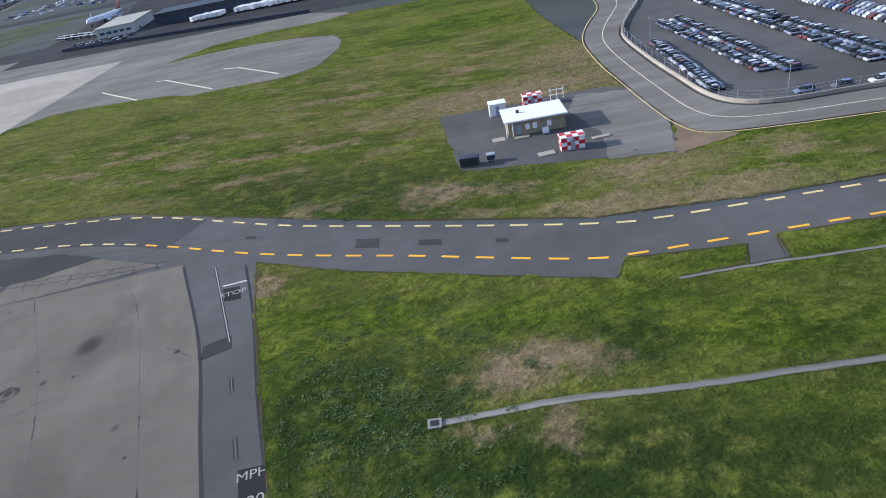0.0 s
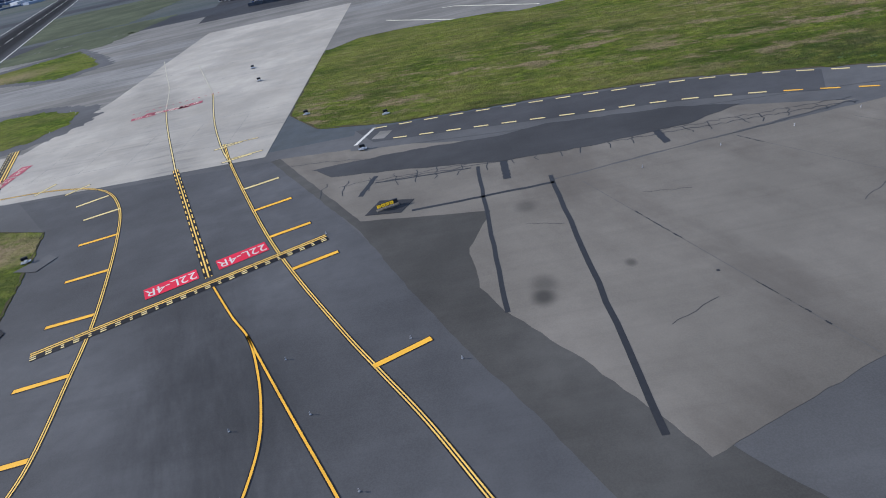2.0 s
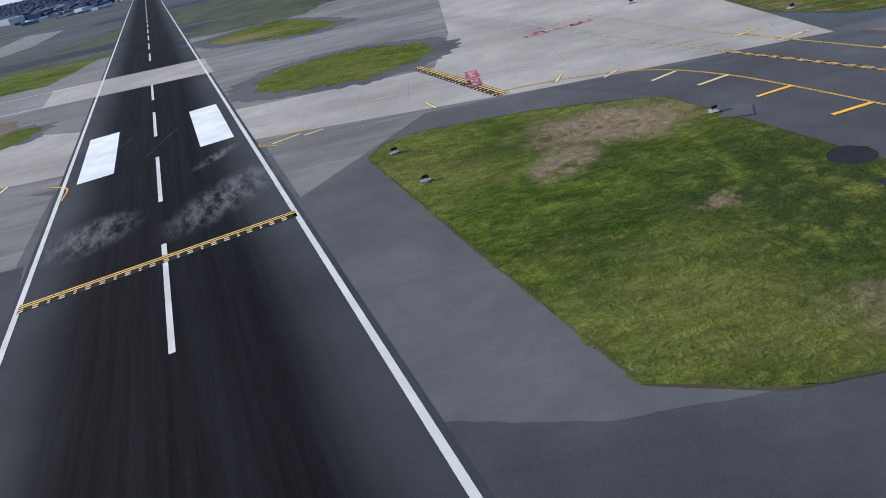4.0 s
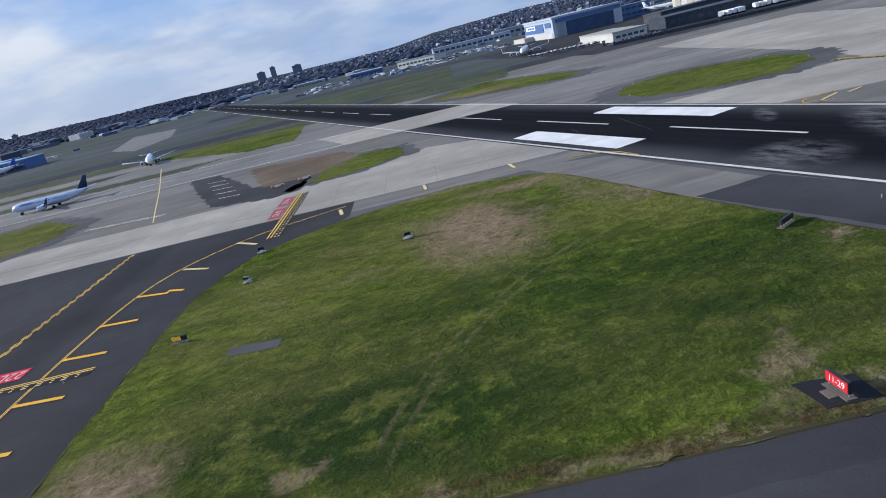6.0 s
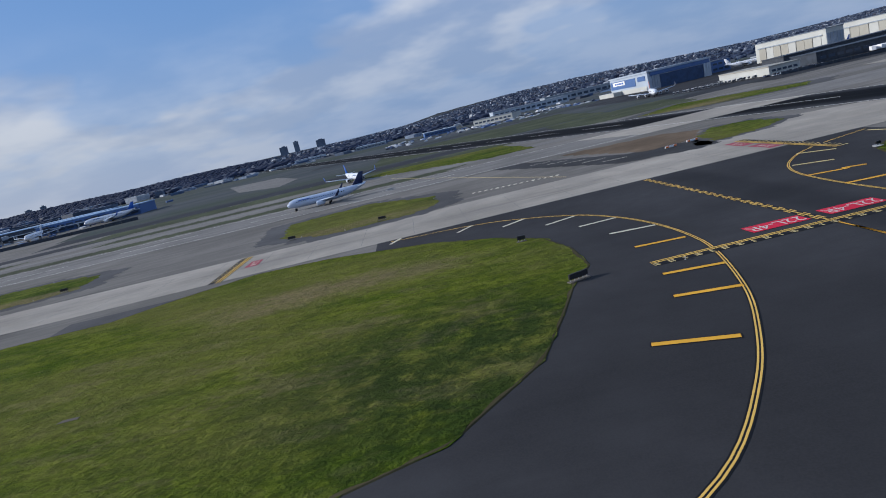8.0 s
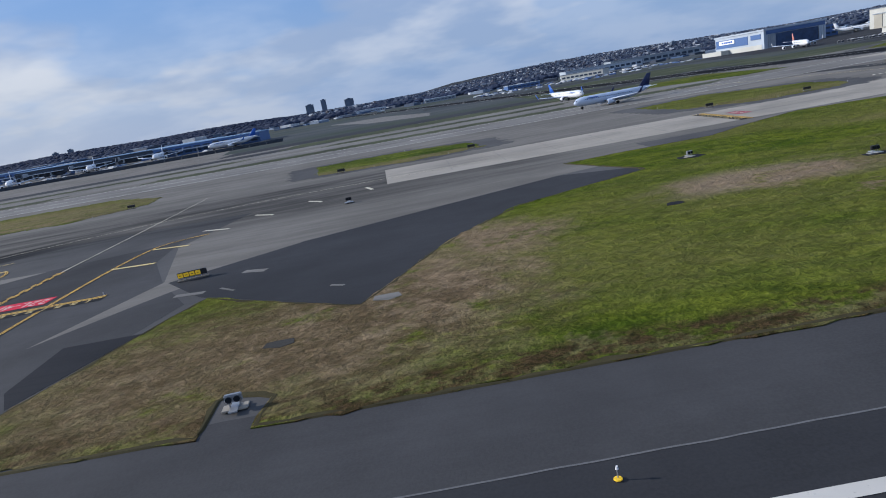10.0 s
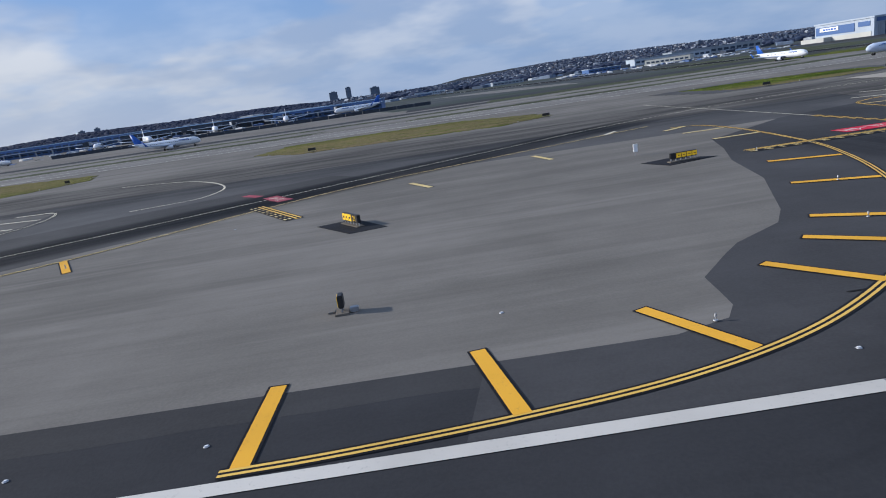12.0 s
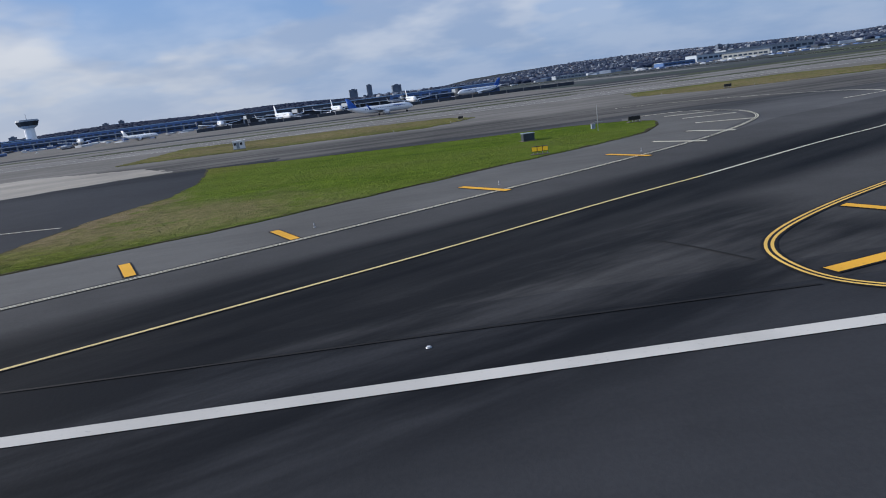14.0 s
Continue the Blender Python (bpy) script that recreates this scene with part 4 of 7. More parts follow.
# ---------------------------------------------------------------- old concrete apron and service road
slab = pavement("apron", [(-33.4, 62.6), (-50.2, 60.9), (-69.5, 58.0), (-75.8, 54.3), (-78.5, 47.7), (-78.1, 41.3), (-76, 36.9), (-71.8, 30.3), (-67.7, 22.2), (-55.8, 27.2), (-50, 13), (-15.5, 13), (-19.4, 24), (-26.6, 46.6)],
                0.034, CONCRETE_OLD, "old blotched olive-grey concrete apron with cracks and tar seams", 0.15, 3)
pavement("apron", [(-94.5, 65), (-102.6, 80.5), (-88, 78), (-74, 72.5), (-57, 67.2), (-47, 68.4), (-36, 63.6), (-50, 61.2), (-69, 58.3), (-77, 53.2), (-89.3, 56.2)], 0.030, CONCRETE_OLD,
         "cracked pale grey concrete beside the service road", 0.15, 5)
for a, b, w in (((-76.4, 37.4), (-76.3, 65.0), 0.40), ((-69.4, 24.0), (-69.2, 59.3), 0.45), ((-83.7, 57.2), (-69.2, 57.5), 0.42), ((-56.4, 61.8), (-56.4, 65.4), 0.8), ((-73.5, 60.4), (-73.3, 65.5), 0.8),
                ((-88, 66), (-77, 65), 0.25), ((-89.5, 63), (-88, 68), 0.6)):
    line = [Vector((*a, 0)).lerp(Vector((*b, 0)), k / 14) + Vector((random.uniform(-0.07, 0.07), random.uniform(-0.07, 0.07), 0)) for k in range(15)]
    part("tar_seam", ribbon_bm(line, w, 0.040), TAR, slab, "black tar seam")
rng = random.Random(5)


def crack(a, b, jag, width):
    n_ = max(4, int((Vector(a) - Vector(b)).length / 0.7))
    line = [Vector((*a, 0)).lerp(Vector((*b, 0)), k / n_) + Vector((rng.uniform(-jag, jag), rng.uniform(-jag, jag), 0)) for k in range(n_ + 1)]
    part("crack", ribbon_bm(line, width, 0.039), TAR, slab)


JOINT = plain("worn_joint", (0.085, 0.082, 0.078), 0.9)
for line in ([(-66.5, 56.5), (-63.9, 49.3), (-56.0, 27.4)], [(-50.3, 60.8), (-39.7, 42.0), (-32.6, 24.8), (-29, 15)], [(-38.6, 59.6), (-34.6, 52.3), (-27, 33), (-22, 19)]):
    pts = smooth_line(line)
    part("slab_joint", ribbon_bm(pts, 0.06, 0.038), JOINT, slab)
    run = walked(pts, 0.5)
    for k, (q, d) in enumerate(run):
        if noise.noise(q * 0.22) > 0.12 and rng.random() < 0.75:
            part("crack", ribbon_bm([q - d * 0.22, q + Vector((rng.uniform(-0.06, 0.06), rng.uniform(-0.06, 0.06), 0)), q + d * 0.25], rng.uniform(0.06, 0.16), 0.0395), TAR, slab)
for a, b in (((-52, 60.5), (-38, 63)), ((-47, 44), (-44, 46)), ((-41.1, 40.5), (-38.3, 42.4)), ((-30, 47), (-27, 45)), ((-62, 52), (-58, 51)), ((-73, 50), (-70, 49)), ((-66, 33), (-62, 35))):
    crack(a, b, 0.14, 0.06)
for x, y, r in ((-28.3, 33.6, 0.16), (-41.1, 28.7, 0.16), (-42.0, 46.4, 0.18), (-37.7, 44.7, 0.22), (-28.4, 45.9, 0.3), (-60.9, 38.0, 0.15)):
    spot_bm = bmesh.new()
    bmesh.ops.create_circle(spot_bm, cap_ends=True, segments=9, radius=r, matrix=pose(x, y, 0.0395))
    part("pothole", spot_bm, TAR, slab)
for k in range(22):
    x = -94 + 2.7 * k
    crack((x, 68.5 - 0.20 * k), (x + rng.uniform(-0.8, 0.8), 64.5 - 0.10 * k), 0.28, 0.11)
crack((-88, 66.2), (-36, 63.2), 0.25, 0.13)
crack((-92, 67), (-36, 64.4), 0.3, 0.10)
crack((-100, 77), (-60, 66.3), 0.3, 0.09)

# perimeter service road
FAR_EDGE = [(-92, 85.5), (-80, 84.6), (-66, 82.9), (-58.4, 81.6), (-47.6, 79.6), (-39.2, 76.6), (-31, 72.5), (-21.3, 67.8), (-8.7, 63.1), (1.9, 59.3), (12.4, 55.9), (18, 55), (30, 54.8), (75, 54.5)]
NEAR_EDGE = [(-89, 80.3), (-76, 78), (-61.1, 75.2), (-53.7, 74), (-45.4, 71.6), (-37, 68.1), (-26.4, 63), (-17.3, 59.4), (-6.7, 55.8), (0.7, 53), (8.9, 50.1), (14, 49.3), (30, 49.2), (75, 48.9)]
FAR_LINE, NEAR_LINE = smooth_line(FAR_EDGE), smooth_line(NEAR_EDGE)
outline = [(q.x, q.y + 0.4) for q in FAR_LINE] + [(75, 47.9)] + [(26.4, 48.6), (25.6, 44.8), (22.4, 44.8), (23.7, 47.8), (13.1, 48.9), (11.6, 45.6), (-0.2, 49.9), (-14.4, 55.2), (-24, 60.2), (-24, 66), (-42, 69), (-66, 73), (-92, 78)]
road = tagged(put(mesh_of(sheet_bm(outline, 0.042, 0.02), "road"), ASPHALT, "road"), "grey asphalt service road with dashed edge lines", "road", kind="structure")
for line, start in ((FAR_LINE, 0.4), (NEAR_LINE, 0.0)):
    for k, (q, d) in enumerate(walked(line, 3.62)):
        if k == 0:
            continue
        part("edge_dash", ribbon_bm([q - d * 0.95, q, q + d * 0.95], 0.34, 0.056), YELLOW_PALE if line is FAR_LINE or q.x < -40 else YELLOW, road)
part("stop_bar", ribbon_bm(straight((-91.5, 79.8), (-89.2, 85.6)), 0.45, 0.056), WHITE, road)
part("road_sign_patch", sheet_bm([(-89.4, 81.0), (-88.3, 83.6), (-86.6, 83.0), (-87.6, 80.4)], 0.054, 0.004), ASPHALT_OLD, road)
for x, y, w, h in ((-13, 59.6, 2.6, 1.9), (-6, 57.8, 2.4, 1.1), (2, 55.6, 1.2, 0.8), (-27, 66.5, 1.3, 0.7)):
    part("patch", sheet_bm([(x, y), (x + w, y - 0.3 * w), (x + w, y - 0.3 * w + h), (x, y + h)], 0.046, 0.003), ASPHALT_MID, road, "mended asphalt patch")
    rim = [Vector((*q, 0)) for q in ((x, y), (x + w, y - 0.3 * w), (x + w, y - 0.3 * w + h), (x, y + h), (x, y))]
    part("patch_seam", ribbon_bm(rim, 0.09, 0.051), TAR, road)
dark_bm = bmesh.new()
rows = [(q, min(NEAR_LINE, key=lambda p: (p - q).length)) for q in FAR_LINE if q.x < -33]
edge = [(dark_bm.verts.new((a.x, a.y + 0.3, 0.0515)), dark_bm.verts.new((b.x, b.y - 0.6, 0.0515))) for a, b in rows]
for (a, b), (c, d) in zip(edge, edge[1:]):
    if len({a, b, c, d}) == 4:
        dark_bm.faces.new((a, b, d, c))
bmesh.ops.recalc_face_normals(dark_bm, faces=dark_bm.faces[:])
part("newer_surface", dark_bm, ASPHALT_TURN, road, "darker newer asphalt on part of the road")
part("dark_strip", sheet_bm([(-96.6, 73.9), (-84.0, 74.2), (-72.3, 73.2), (-67.0, 74.2), (-52, 71.2), (-46, 68.4), (-53, 65.6), (-64, 64.7), (-74, 65.4), (-84.0, 68.2), (-93.6, 70.3)], 0.050, 0.006, 0.25), ASPHALT_MID, road)

# lane to the apron, with painted words
LANE_L = [(-33.2, 62.2), (-26.6, 46.6), (-22.6, 34), (-19.4, 24), (-15.5, 11)]
LANE_R = [(-25.4, 60), (-22.2, 49.7), (-19.2, 38.1), (-16.7, 29.5), (-13, 16), (-11.5, 11)]
lane = pavement("road", LANE_L + LANE_R[::-1], 0.046, ASPHALT, "narrow asphalt lane with painted speed limit")
part("edge_seam", ribbon_bm(smooth_line(LANE_L), 0.30, 0.052), TAR, lane)
part("edge_seam", ribbon_bm(smooth_line(LANE_R), 0.20, 0.052), TAR, lane)
part("centre_line", ribbon_bm(straight((-29.0, 60.6), (-23.5, 46)), 0.30, 0.054), TAR, lane)
part("centre_line", ribbon_bm(straight((-29.0, 60.6), (-23.5, 46)), 0.10, 0.058), WHITE_FADED, lane)
for k in range(6):
    y = 40.8 - 7.1 * k
    part("centre_dash", ribbon_bm(straight((-22.0 + 0.3 * 7.1 * k, y), (-21.4 + 0.3 * 7.1 * k, y - 2)), 0.36, 0.054), TAR, lane)
    part("centre_dash", ribbon_bm(straight((-22.0 + 0.3 * 7.1 * k, y), (-21.4 + 0.3 * 7.1 * k, y - 2)), 0.09, 0.058), CONCRETE_OLD, lane)
for (x, y, w, h) in ((-25.4, 54.4, 1.6, 2.2), (-17.2, 28.9, 2.0, 3.2)):
    part("black_patch", sheet_bm([(x - w * 0.85, y + h * 0.55), (x - w * 0.35, y - h * 0.6), (x + w * 0.75, y - h * 0.55), (x + w * 0.25, y + h * 0.6)], 0.053, 0.005), paint("faded_black_paint", (0.024, 0.024, 0.027), (0.06, 0.06, 0.06)), lane)
part("stop_line", ribbon_bm(straight((-26.9, 56.2), (-24.4, 56.6)), 0.22, 0.058), WHITE, lane)
lettering("STOP", 1.15, (-25.35, 54.5), 12, 0.060, WHITE_FADED, lane)
lettering("MPH", 1.15, (-17.7, 30.1), 12, 0.060, WHITE_FADED, lane)
lettering("20", 1.25, (-17.0, 27.9), 12, 0.060, WHITE_FADED, lane)
part("patch", sheet_bm([(-26.0, 46.0), (-23.6, 47.0), (-23.0, 45.0), (-25.6, 43.9)], 0.052, 0.004), ASPHALT_NEW, lane)


# ---------------------------------------------------------------- painted lines of the taxiways
def double_line(parent, points, steps=6, material=None):
    line = smooth_line(points, steps)
    part("line_backing", ribbon_bm(line, 0.48, 0.050), BLACK, parent)
    for shift in (-0.10, 0.10):
        part("edge_line", ribbon_bm(line, 0.105, 0.056, shift), material or YELLOW_LINE, parent)
    return line


def single_line(parent, points, width=0.17, material=None, backing=0.34):
    line = smooth_line(points)
    if backing:
        part("line_backing", ribbon_bm(line, backing, 0.050), BLACK, parent)
    part("centre_line", ribbon_bm(line, width, 0.056), material or YELLOW, parent)
    return line


def bars(parent, rows, width=0.50, material=None):
    for x0, y0, x1, y1 in rows:
        paint_ = material or (CREAM if x0 < -395 and y0 > 71 or x0 < -507 and y0 > 50 or -320 < x0 < -290 and y0 > 60 else YELLOW_PALE if y0 > 71 or x0 < -395 and y0 > 54 else YELLOW)
        a, b = Vector((x0, y0, 0)), Vector((x1, y1, 0))
        d = (b - a).normalized()
        part("bar_backing", ribbon_bm([a - d * 0.08, b + d * 0.08], width + 0.16, 0.052), BLACK, parent)
        part("shoulder_bar", ribbon_bm([a, b], width, 0.058), paint_, parent)


def hold_line(parent, a, b, unit=0.178):
    """Two solid and two broken lines on black; the solid ones lie to the left of a to b."""
    line = straight(a, b)
    part("hold_backing", ribbon_bm(line, 8.2 * unit, 0.060), BLACK, parent)
    for k in (1, 3):
        part("hold_line", ribbon_bm(line, unit, 0.066, k * unit), YELLOW_LINE, parent)
    fine = [p[0] for p in walked(line, 0.2)]
    for k in (-1, -3):
        part("hold_dashes", dashes_bm(fine, unit, 0.066, 0.62, 0.53, k * unit), YELLOW_PALE, parent)


def enhanced(parent, a, b):
    line = [p[0] for p in walked(straight(a, b), 0.25)]
    part("centre_backing", ribbon_bm(line, 0.86, 0.050), BLACK, parent)
    part("centre_line", ribbon_bm(line, 0.15, 0.056), YELLOW_LINE, parent)
    for shift in (-0.29, 0.29):
        part("centre_dashes", dashes_bm(line, 0.13, 0.056, 1.3, 0.6, shift), YELLOW_LINE, parent)


def runway_label(parent, at, turn, text="22L-4R", size=2.1, wide=5.05, deep=2.15, faded=False):
    d, s = Vector((math.cos(radians(turn)), math.sin(radians(turn)), 0)), Vector((-math.sin(radians(turn)), math.cos(radians(turn)), 0))
    c = Vector((*at, 0))
    corners = [(c + d * i * wide / 2 + s * j * deep / 2).xy[:] for i, j in ((-1, -1), (1, -1), (1, 1), (-1, 1))]
    patch = part("sign_patch", sheet_bm(corners, 0.066, 0.004, 0.12 if faded else 0.0), RED_FADED if faded else RED, parent, "red painted runway sign")
    text_ob = lettering(text, size, at, turn, 0.072, CREAM if faded else WHITE, patch)
    text_ob.scale = (0.80, 1, 1)


tw1 = tagged(new("taxiway_marking"), "yellow lines, bars and red hold sign of an angled taxiway", "marking", kind="structure")
double_line(tw1, [(-113, 92), (-109.0, 81.3), (-100.3, 60.8), (-94.8, 49.4), (-89.0, 38.9), (-86.1, 34.0), (-82.5, 28.0), (-78.9, 21.2), (-75, 14)])
double_line(tw1, [(-150, 87), (-138, 86.2), (-128.5, 82.4), (-122.6, 75.0), (-118.2, 64.4), (-113.2, 48.2), (-110.9, 37.5), (-109.6, 30.6), (-109.5, 26.8), (-110.1, 23.6), (-111.3, 21.2), (-113.5, 18.4)])
enhanced(tw1, (-118.2, 84.5), (-103.2, 51.0))
single_line(tw1, [(-102.6, 49.8), (-99, 43.6), (-96.9, 40.4), (-95.4, 36.9), (-93.9, 32.0), (-93.2, 27.1), (-93.9, 20.2), (-96, 14)])
single_line(tw1, [(-96.9, 40.4), (-91.7, 30.8), (-88.1, 24.3), (-85.0, 18.5), (-82.7, 14)])
single_line(tw1, [(-118.2, 84.5), (-127, 106), (-133, 121.6)], 0.17, YELLOW_PALE)
single_line(tw1, [(-133, 121.6), (-138.8, 139.8), (-146, 158), (-153.6, 177.5)], 0.20, FAINT, 0)
single_line(tw1, [(-109.5, 82.4), (-113.4, 91.5), (-118.8, 106.5), (-125, 127)], 0.17, YELLOW_PALE)
single_line(tw1, [(-125, 127), (-131, 142), (-139, 162)], 0.20, FAINT, 0)
bars(tw1, [(-113.2, 91.5, -107.7, 91.9), (-110.1, 84.5, -105.6, 85.6)], 0.28, YELLOW_PALE)
fade_line = dashes_bm([p[0] for p in walked(straight((-140.6, 123.2), (-123.6, 127.4)), 0.2)], 0.45, 0.058, 0.7, 0.6)
part("hold_dashes", fade_line, RED_FADED, tw1, "faded red dashed line across the concrete")
runway_label(tw1, (-136.8, 119.6), 16, "22L-4R", 1.4, 4.6, 1.7, True)
runway_label(tw1, (-128.0, 121.8), 16, "22L-4R", 1.4, 4.6, 1.7, True)
hold_line(tw1, (-116.7, 43.0), (-92.2, 54.9))
runway_label(tw1, (-107.0, 51.2), 206)
runway_label(tw1, (-100.75, 54.35), 206)
bars(tw1, [(-114.8, 24.2, -110.5, 22.6), (-114.1, 29.8, -109.8, 30.5), (-115.6, 38.5, -111.3, 39.4), (-117.7, 47.4, -113.4, 48.2), (-120.1, 55.8, -115.9, 56.8), (-122.9, 64.5, -118.6, 65.7), (-126.0, 72.1, -121.8, 73.7),
           (-129.6, 77.4, -125.9, 79.4), (-104.9, 72.0, -100.8, 73.6), (-102.0, 64.8, -97.9, 66.4), (-98.6, 57.3, -94.5, 58.9), (-94.8, 49.8, -90.7, 51.5), (-86.2, 34.0, -82.1, 36.0), (-118.8, 20.1, -116, 16.6)])
hold_line(tw1, (-116.4, 22.2), (-111.5, 16.5))
bars(tw1, [(-111, 83.5, -107, 85), (-114, 90, -110, 91.5), (-134, 83, -131.5, 85.6), (-140, 85.5, -138.5, 89)], 0.4, YELLOW_PALE)
runway_label(tw1, (-132.5, 121), 180, "22L-4R", 2.2, 9, 1.4, True)

tw2 = tagged(new("taxiway_marking"), "yellow lines, bars and red hold sign of a crossing taxiway", "marking", kind="structure")
enhanced(tw2, (-278.1, 89.5), (-278.1, 49.5))
single_line(tw2, [(-278.1, 48.6), (-278.2, 40), (-278.1, 28), (-278.1, 14)])
single_line(tw2, [(-278.1, 46.4), (-278.4, 41), (-278.9, 37.4), (-279.8, 33.2), (-281.2, 29.1), (-284, 23), (-289, 15)])
double_line(tw2, [(-316, 88.4), (-305.7, 86.4), (-299.0, 82.9), (-292.4, 76.1), (-289.2, 69.0), (-287.7, 61.4), (-287.5, 54.0), (-288.3, 48.2), (-290.8, 39.5), (-293.4, 33.4), (-297, 27), (-302, 20.8), (-309, 16.8), (-318, 14.8), (-330, 14.3), (-352, 14.3)])
double_line(tw2, [(-246, 88.2), (-256.7, 84.0), (-263.2, 78.4), (-267.0, 72.2), (-268.7, 64.2), (-269.2, 54.2), (-269.2, 42.9), (-269.1, 32.2), (-269.0, 24.2), (-269, 14.4)])
hold_line(tw2, (-293.4, 48.9), (-264.4, 48.9))
runway_label(tw2, (-281.25, 51.8), 180)
runway_label(tw2, (-274.45, 51.8), 180)
bars(tw2, [(-295.2, 40.6, -290.8, 39.6), (-293.8, 45.8, -289.3, 45.0), (-292.5, 55.2, -288.0, 54.6), (-292.5, 62.4, -288.0, 61.6), (-293.8, 69.1, -289.5, 69.3), (-296.5, 74.3, -292.6, 75.7), (-301.0, 79.7, -297.8, 81.7),
           (-306.7, 83.2, -304.4, 86.0), (-260.4, 81.6, -257.0, 78.6), (-265.4, 74.6, -261.6, 72.4), (-268.4, 67.4, -264.2, 66.2), (-269.2, 60.0, -264.8, 59.4), (-269.2, 52.9, -264.8, 52.4), (-269.1, 45.2, -264.7, 44.8),
           (-269.0, 37.9, -264.6, 37.6), (-269.0, 30.5, -264.5, 30.3), (-269.0, 23.3, -264.6, 23.0)])
bars(tw2, [(-299.5, 33.8, -295.0, 32.2), (-246.8, 86.8, -246.2, 83.6), (-234.6, 90.0, -234.4, 86.8), (-221.9, 90.6, -221.5, 87.2), (-264.5, 67.0, -262.4, 66.0), (-316, 86.5, -314.5, 89.5)])
hold_line(tw2, (-255.2, 80.0), (-255.2, 106.0), 0.25)
for y in (101.9, 94.2):
    runway_label(tw2, (-257.4, y), 90, "22L-4R", 1.4, 6.2, 2.0, True)
for y in (99.6, 94.4):
    runway_label(tw2, (-150.4, y), -90, "22L-4R", 1.4, 4.6, 2.0, True)
hold_line(tw2, (-159.3, 113.0), (-147.3, 84.9), 0.25)
hold_line(tw2, (-341.2, 106.4), (-341.8, 88.9), 0.25)
runway_label(tw2, (-338.2, 98.4), -90, "22L-4R", 1.4, 4.6, 2.0, True)
hold_line(tw2, rw(-4.0, -12.9), rw(-4.0, 12.9), 0.22)
single_line(tw2, [(-175, 88), (-180, 87), (-181.5, 84.5), (-178.6, 83)], 0.2)
bars(tw2, [(-179.6, 84.2, -176, 86.4), (-175.2, 85.2, -172.6, 86.4), (-158, 89, -156.5, 85.2)], 0.4)
single_line(tw2, [(-318, 205), (-300, 156.7), (-288, 123.1), (-284, 112)], 0.26, YELLOW_PALE, 0)
single_line(tw2, [(-214, 86), (-209, 83.4), (-207, 78)], 0.2)

tw3 = tagged(new("taxiway_marking"), "yellow lines, bars and red hold sign of a straight taxiway", "marking", kind="structure")
single_line(tw3, [(-427.4, 113), (-427.36, 90.35), (-427.5, 64.45)], 0.17, CREAM)
enhanced(tw3, (-427.5, 64.45), (-427.51, 49.58))
single_line(tw3, [(-427.45, 48.76), (-427.5, 35.05), (-427.5, 20.84), (-427.4, 13.7)], 0.2)
single_line(tw3, [(-427.4, 44.4), (-427.6, 40.7), (-428.5, 36.0), (-429.7, 32.0), (-431.2, 28.3), (-433.2, 24.3), (-435.1, 21.3), (-437.3, 18.2), (-439.7, 15.4)], 0.18, YELLOW_LINE)
single_line(tw3, [(-439.7, 15.4), (-440.35, 14.75), (-441.0, 14.05)], 0.22)
single_line(tw3, [(-441.8, 13.3), (-442.25, 12.98)], 0.22)
single_line(tw3, [(-443.3, 11.95), (-444.6, 10.8)], 0.22)
double_line(tw3, [(-414.44, 72.35), (-417.39, 71.29), (-419.42, 69.04), (-420.48, 62.02), (-420.78, 50.35), (-420.6, 34.57), (-420.51, 21.89), (-420.42, 14.2)])
LEFT_EDGE = [(-439.45, 71.94), (-437.46, 71.21), (-436.29, 68.24), (-436.17, 61.31), (-437.6, 49.04), (-439.81, 41.16), (-442.68, 34.17), (-446.33, 27.43), (-450.03, 22.68), (-453.87, 19.41), (-457.78, 16.93), (-461.98, 15.4), (-466.38, 14.67), (-471.08, 14.25), (-473.98, 14.15)]
double_line(tw3, LEFT_EDGE)
hold_line(tw3, (-442.69, 48.76), (-415.96, 49.41))
runway_label(tw3, (-430.92, 51.7), 180)
runway_label(tw3, (-424.19, 51.91), 180)
bars(tw3, [(-473.4, 18.6, -473.5, 14.3), (-467.2, 19.0, -466.5, 14.75), (-461.49, 20.35, -459.68, 16.33), (-455.82, 23.01, -453.47, 19.7), (-452.73, 25.48, -449.53, 22.82), (-450.57, 28.44, -447.16, 26.44), (-447.11, 35.67, -442.99, 34.07), (-444.22, 43.24, -439.91, 41.86),
           (-440.98, 58.09, -436.59, 58.12), (-440.72, 65.33, -436.43, 65.18), (-440.96, 69.68, -437.66, 71.6), (-420.51, 21.09, -415.98, 20.8), (-420.6, 34.67, -415.98, 34.3), (-420.59, 60.91, -416.08, 60.25), (-419.43, 68.22, -415.01, 67.06),
           (-416.03, 75.27, -412.5, 73.61), (-411, 80.83, -408.17, 78.37), (-404.65, 84.97, -402.52, 82.31), (-446.01, 74.61, -444.01, 77.03), (-456.48, 64.95, -455.55, 60.28), (-469.13, 58.29, -467.43, 54.19), (-397.07, 88.72, -395.94, 85.36)])

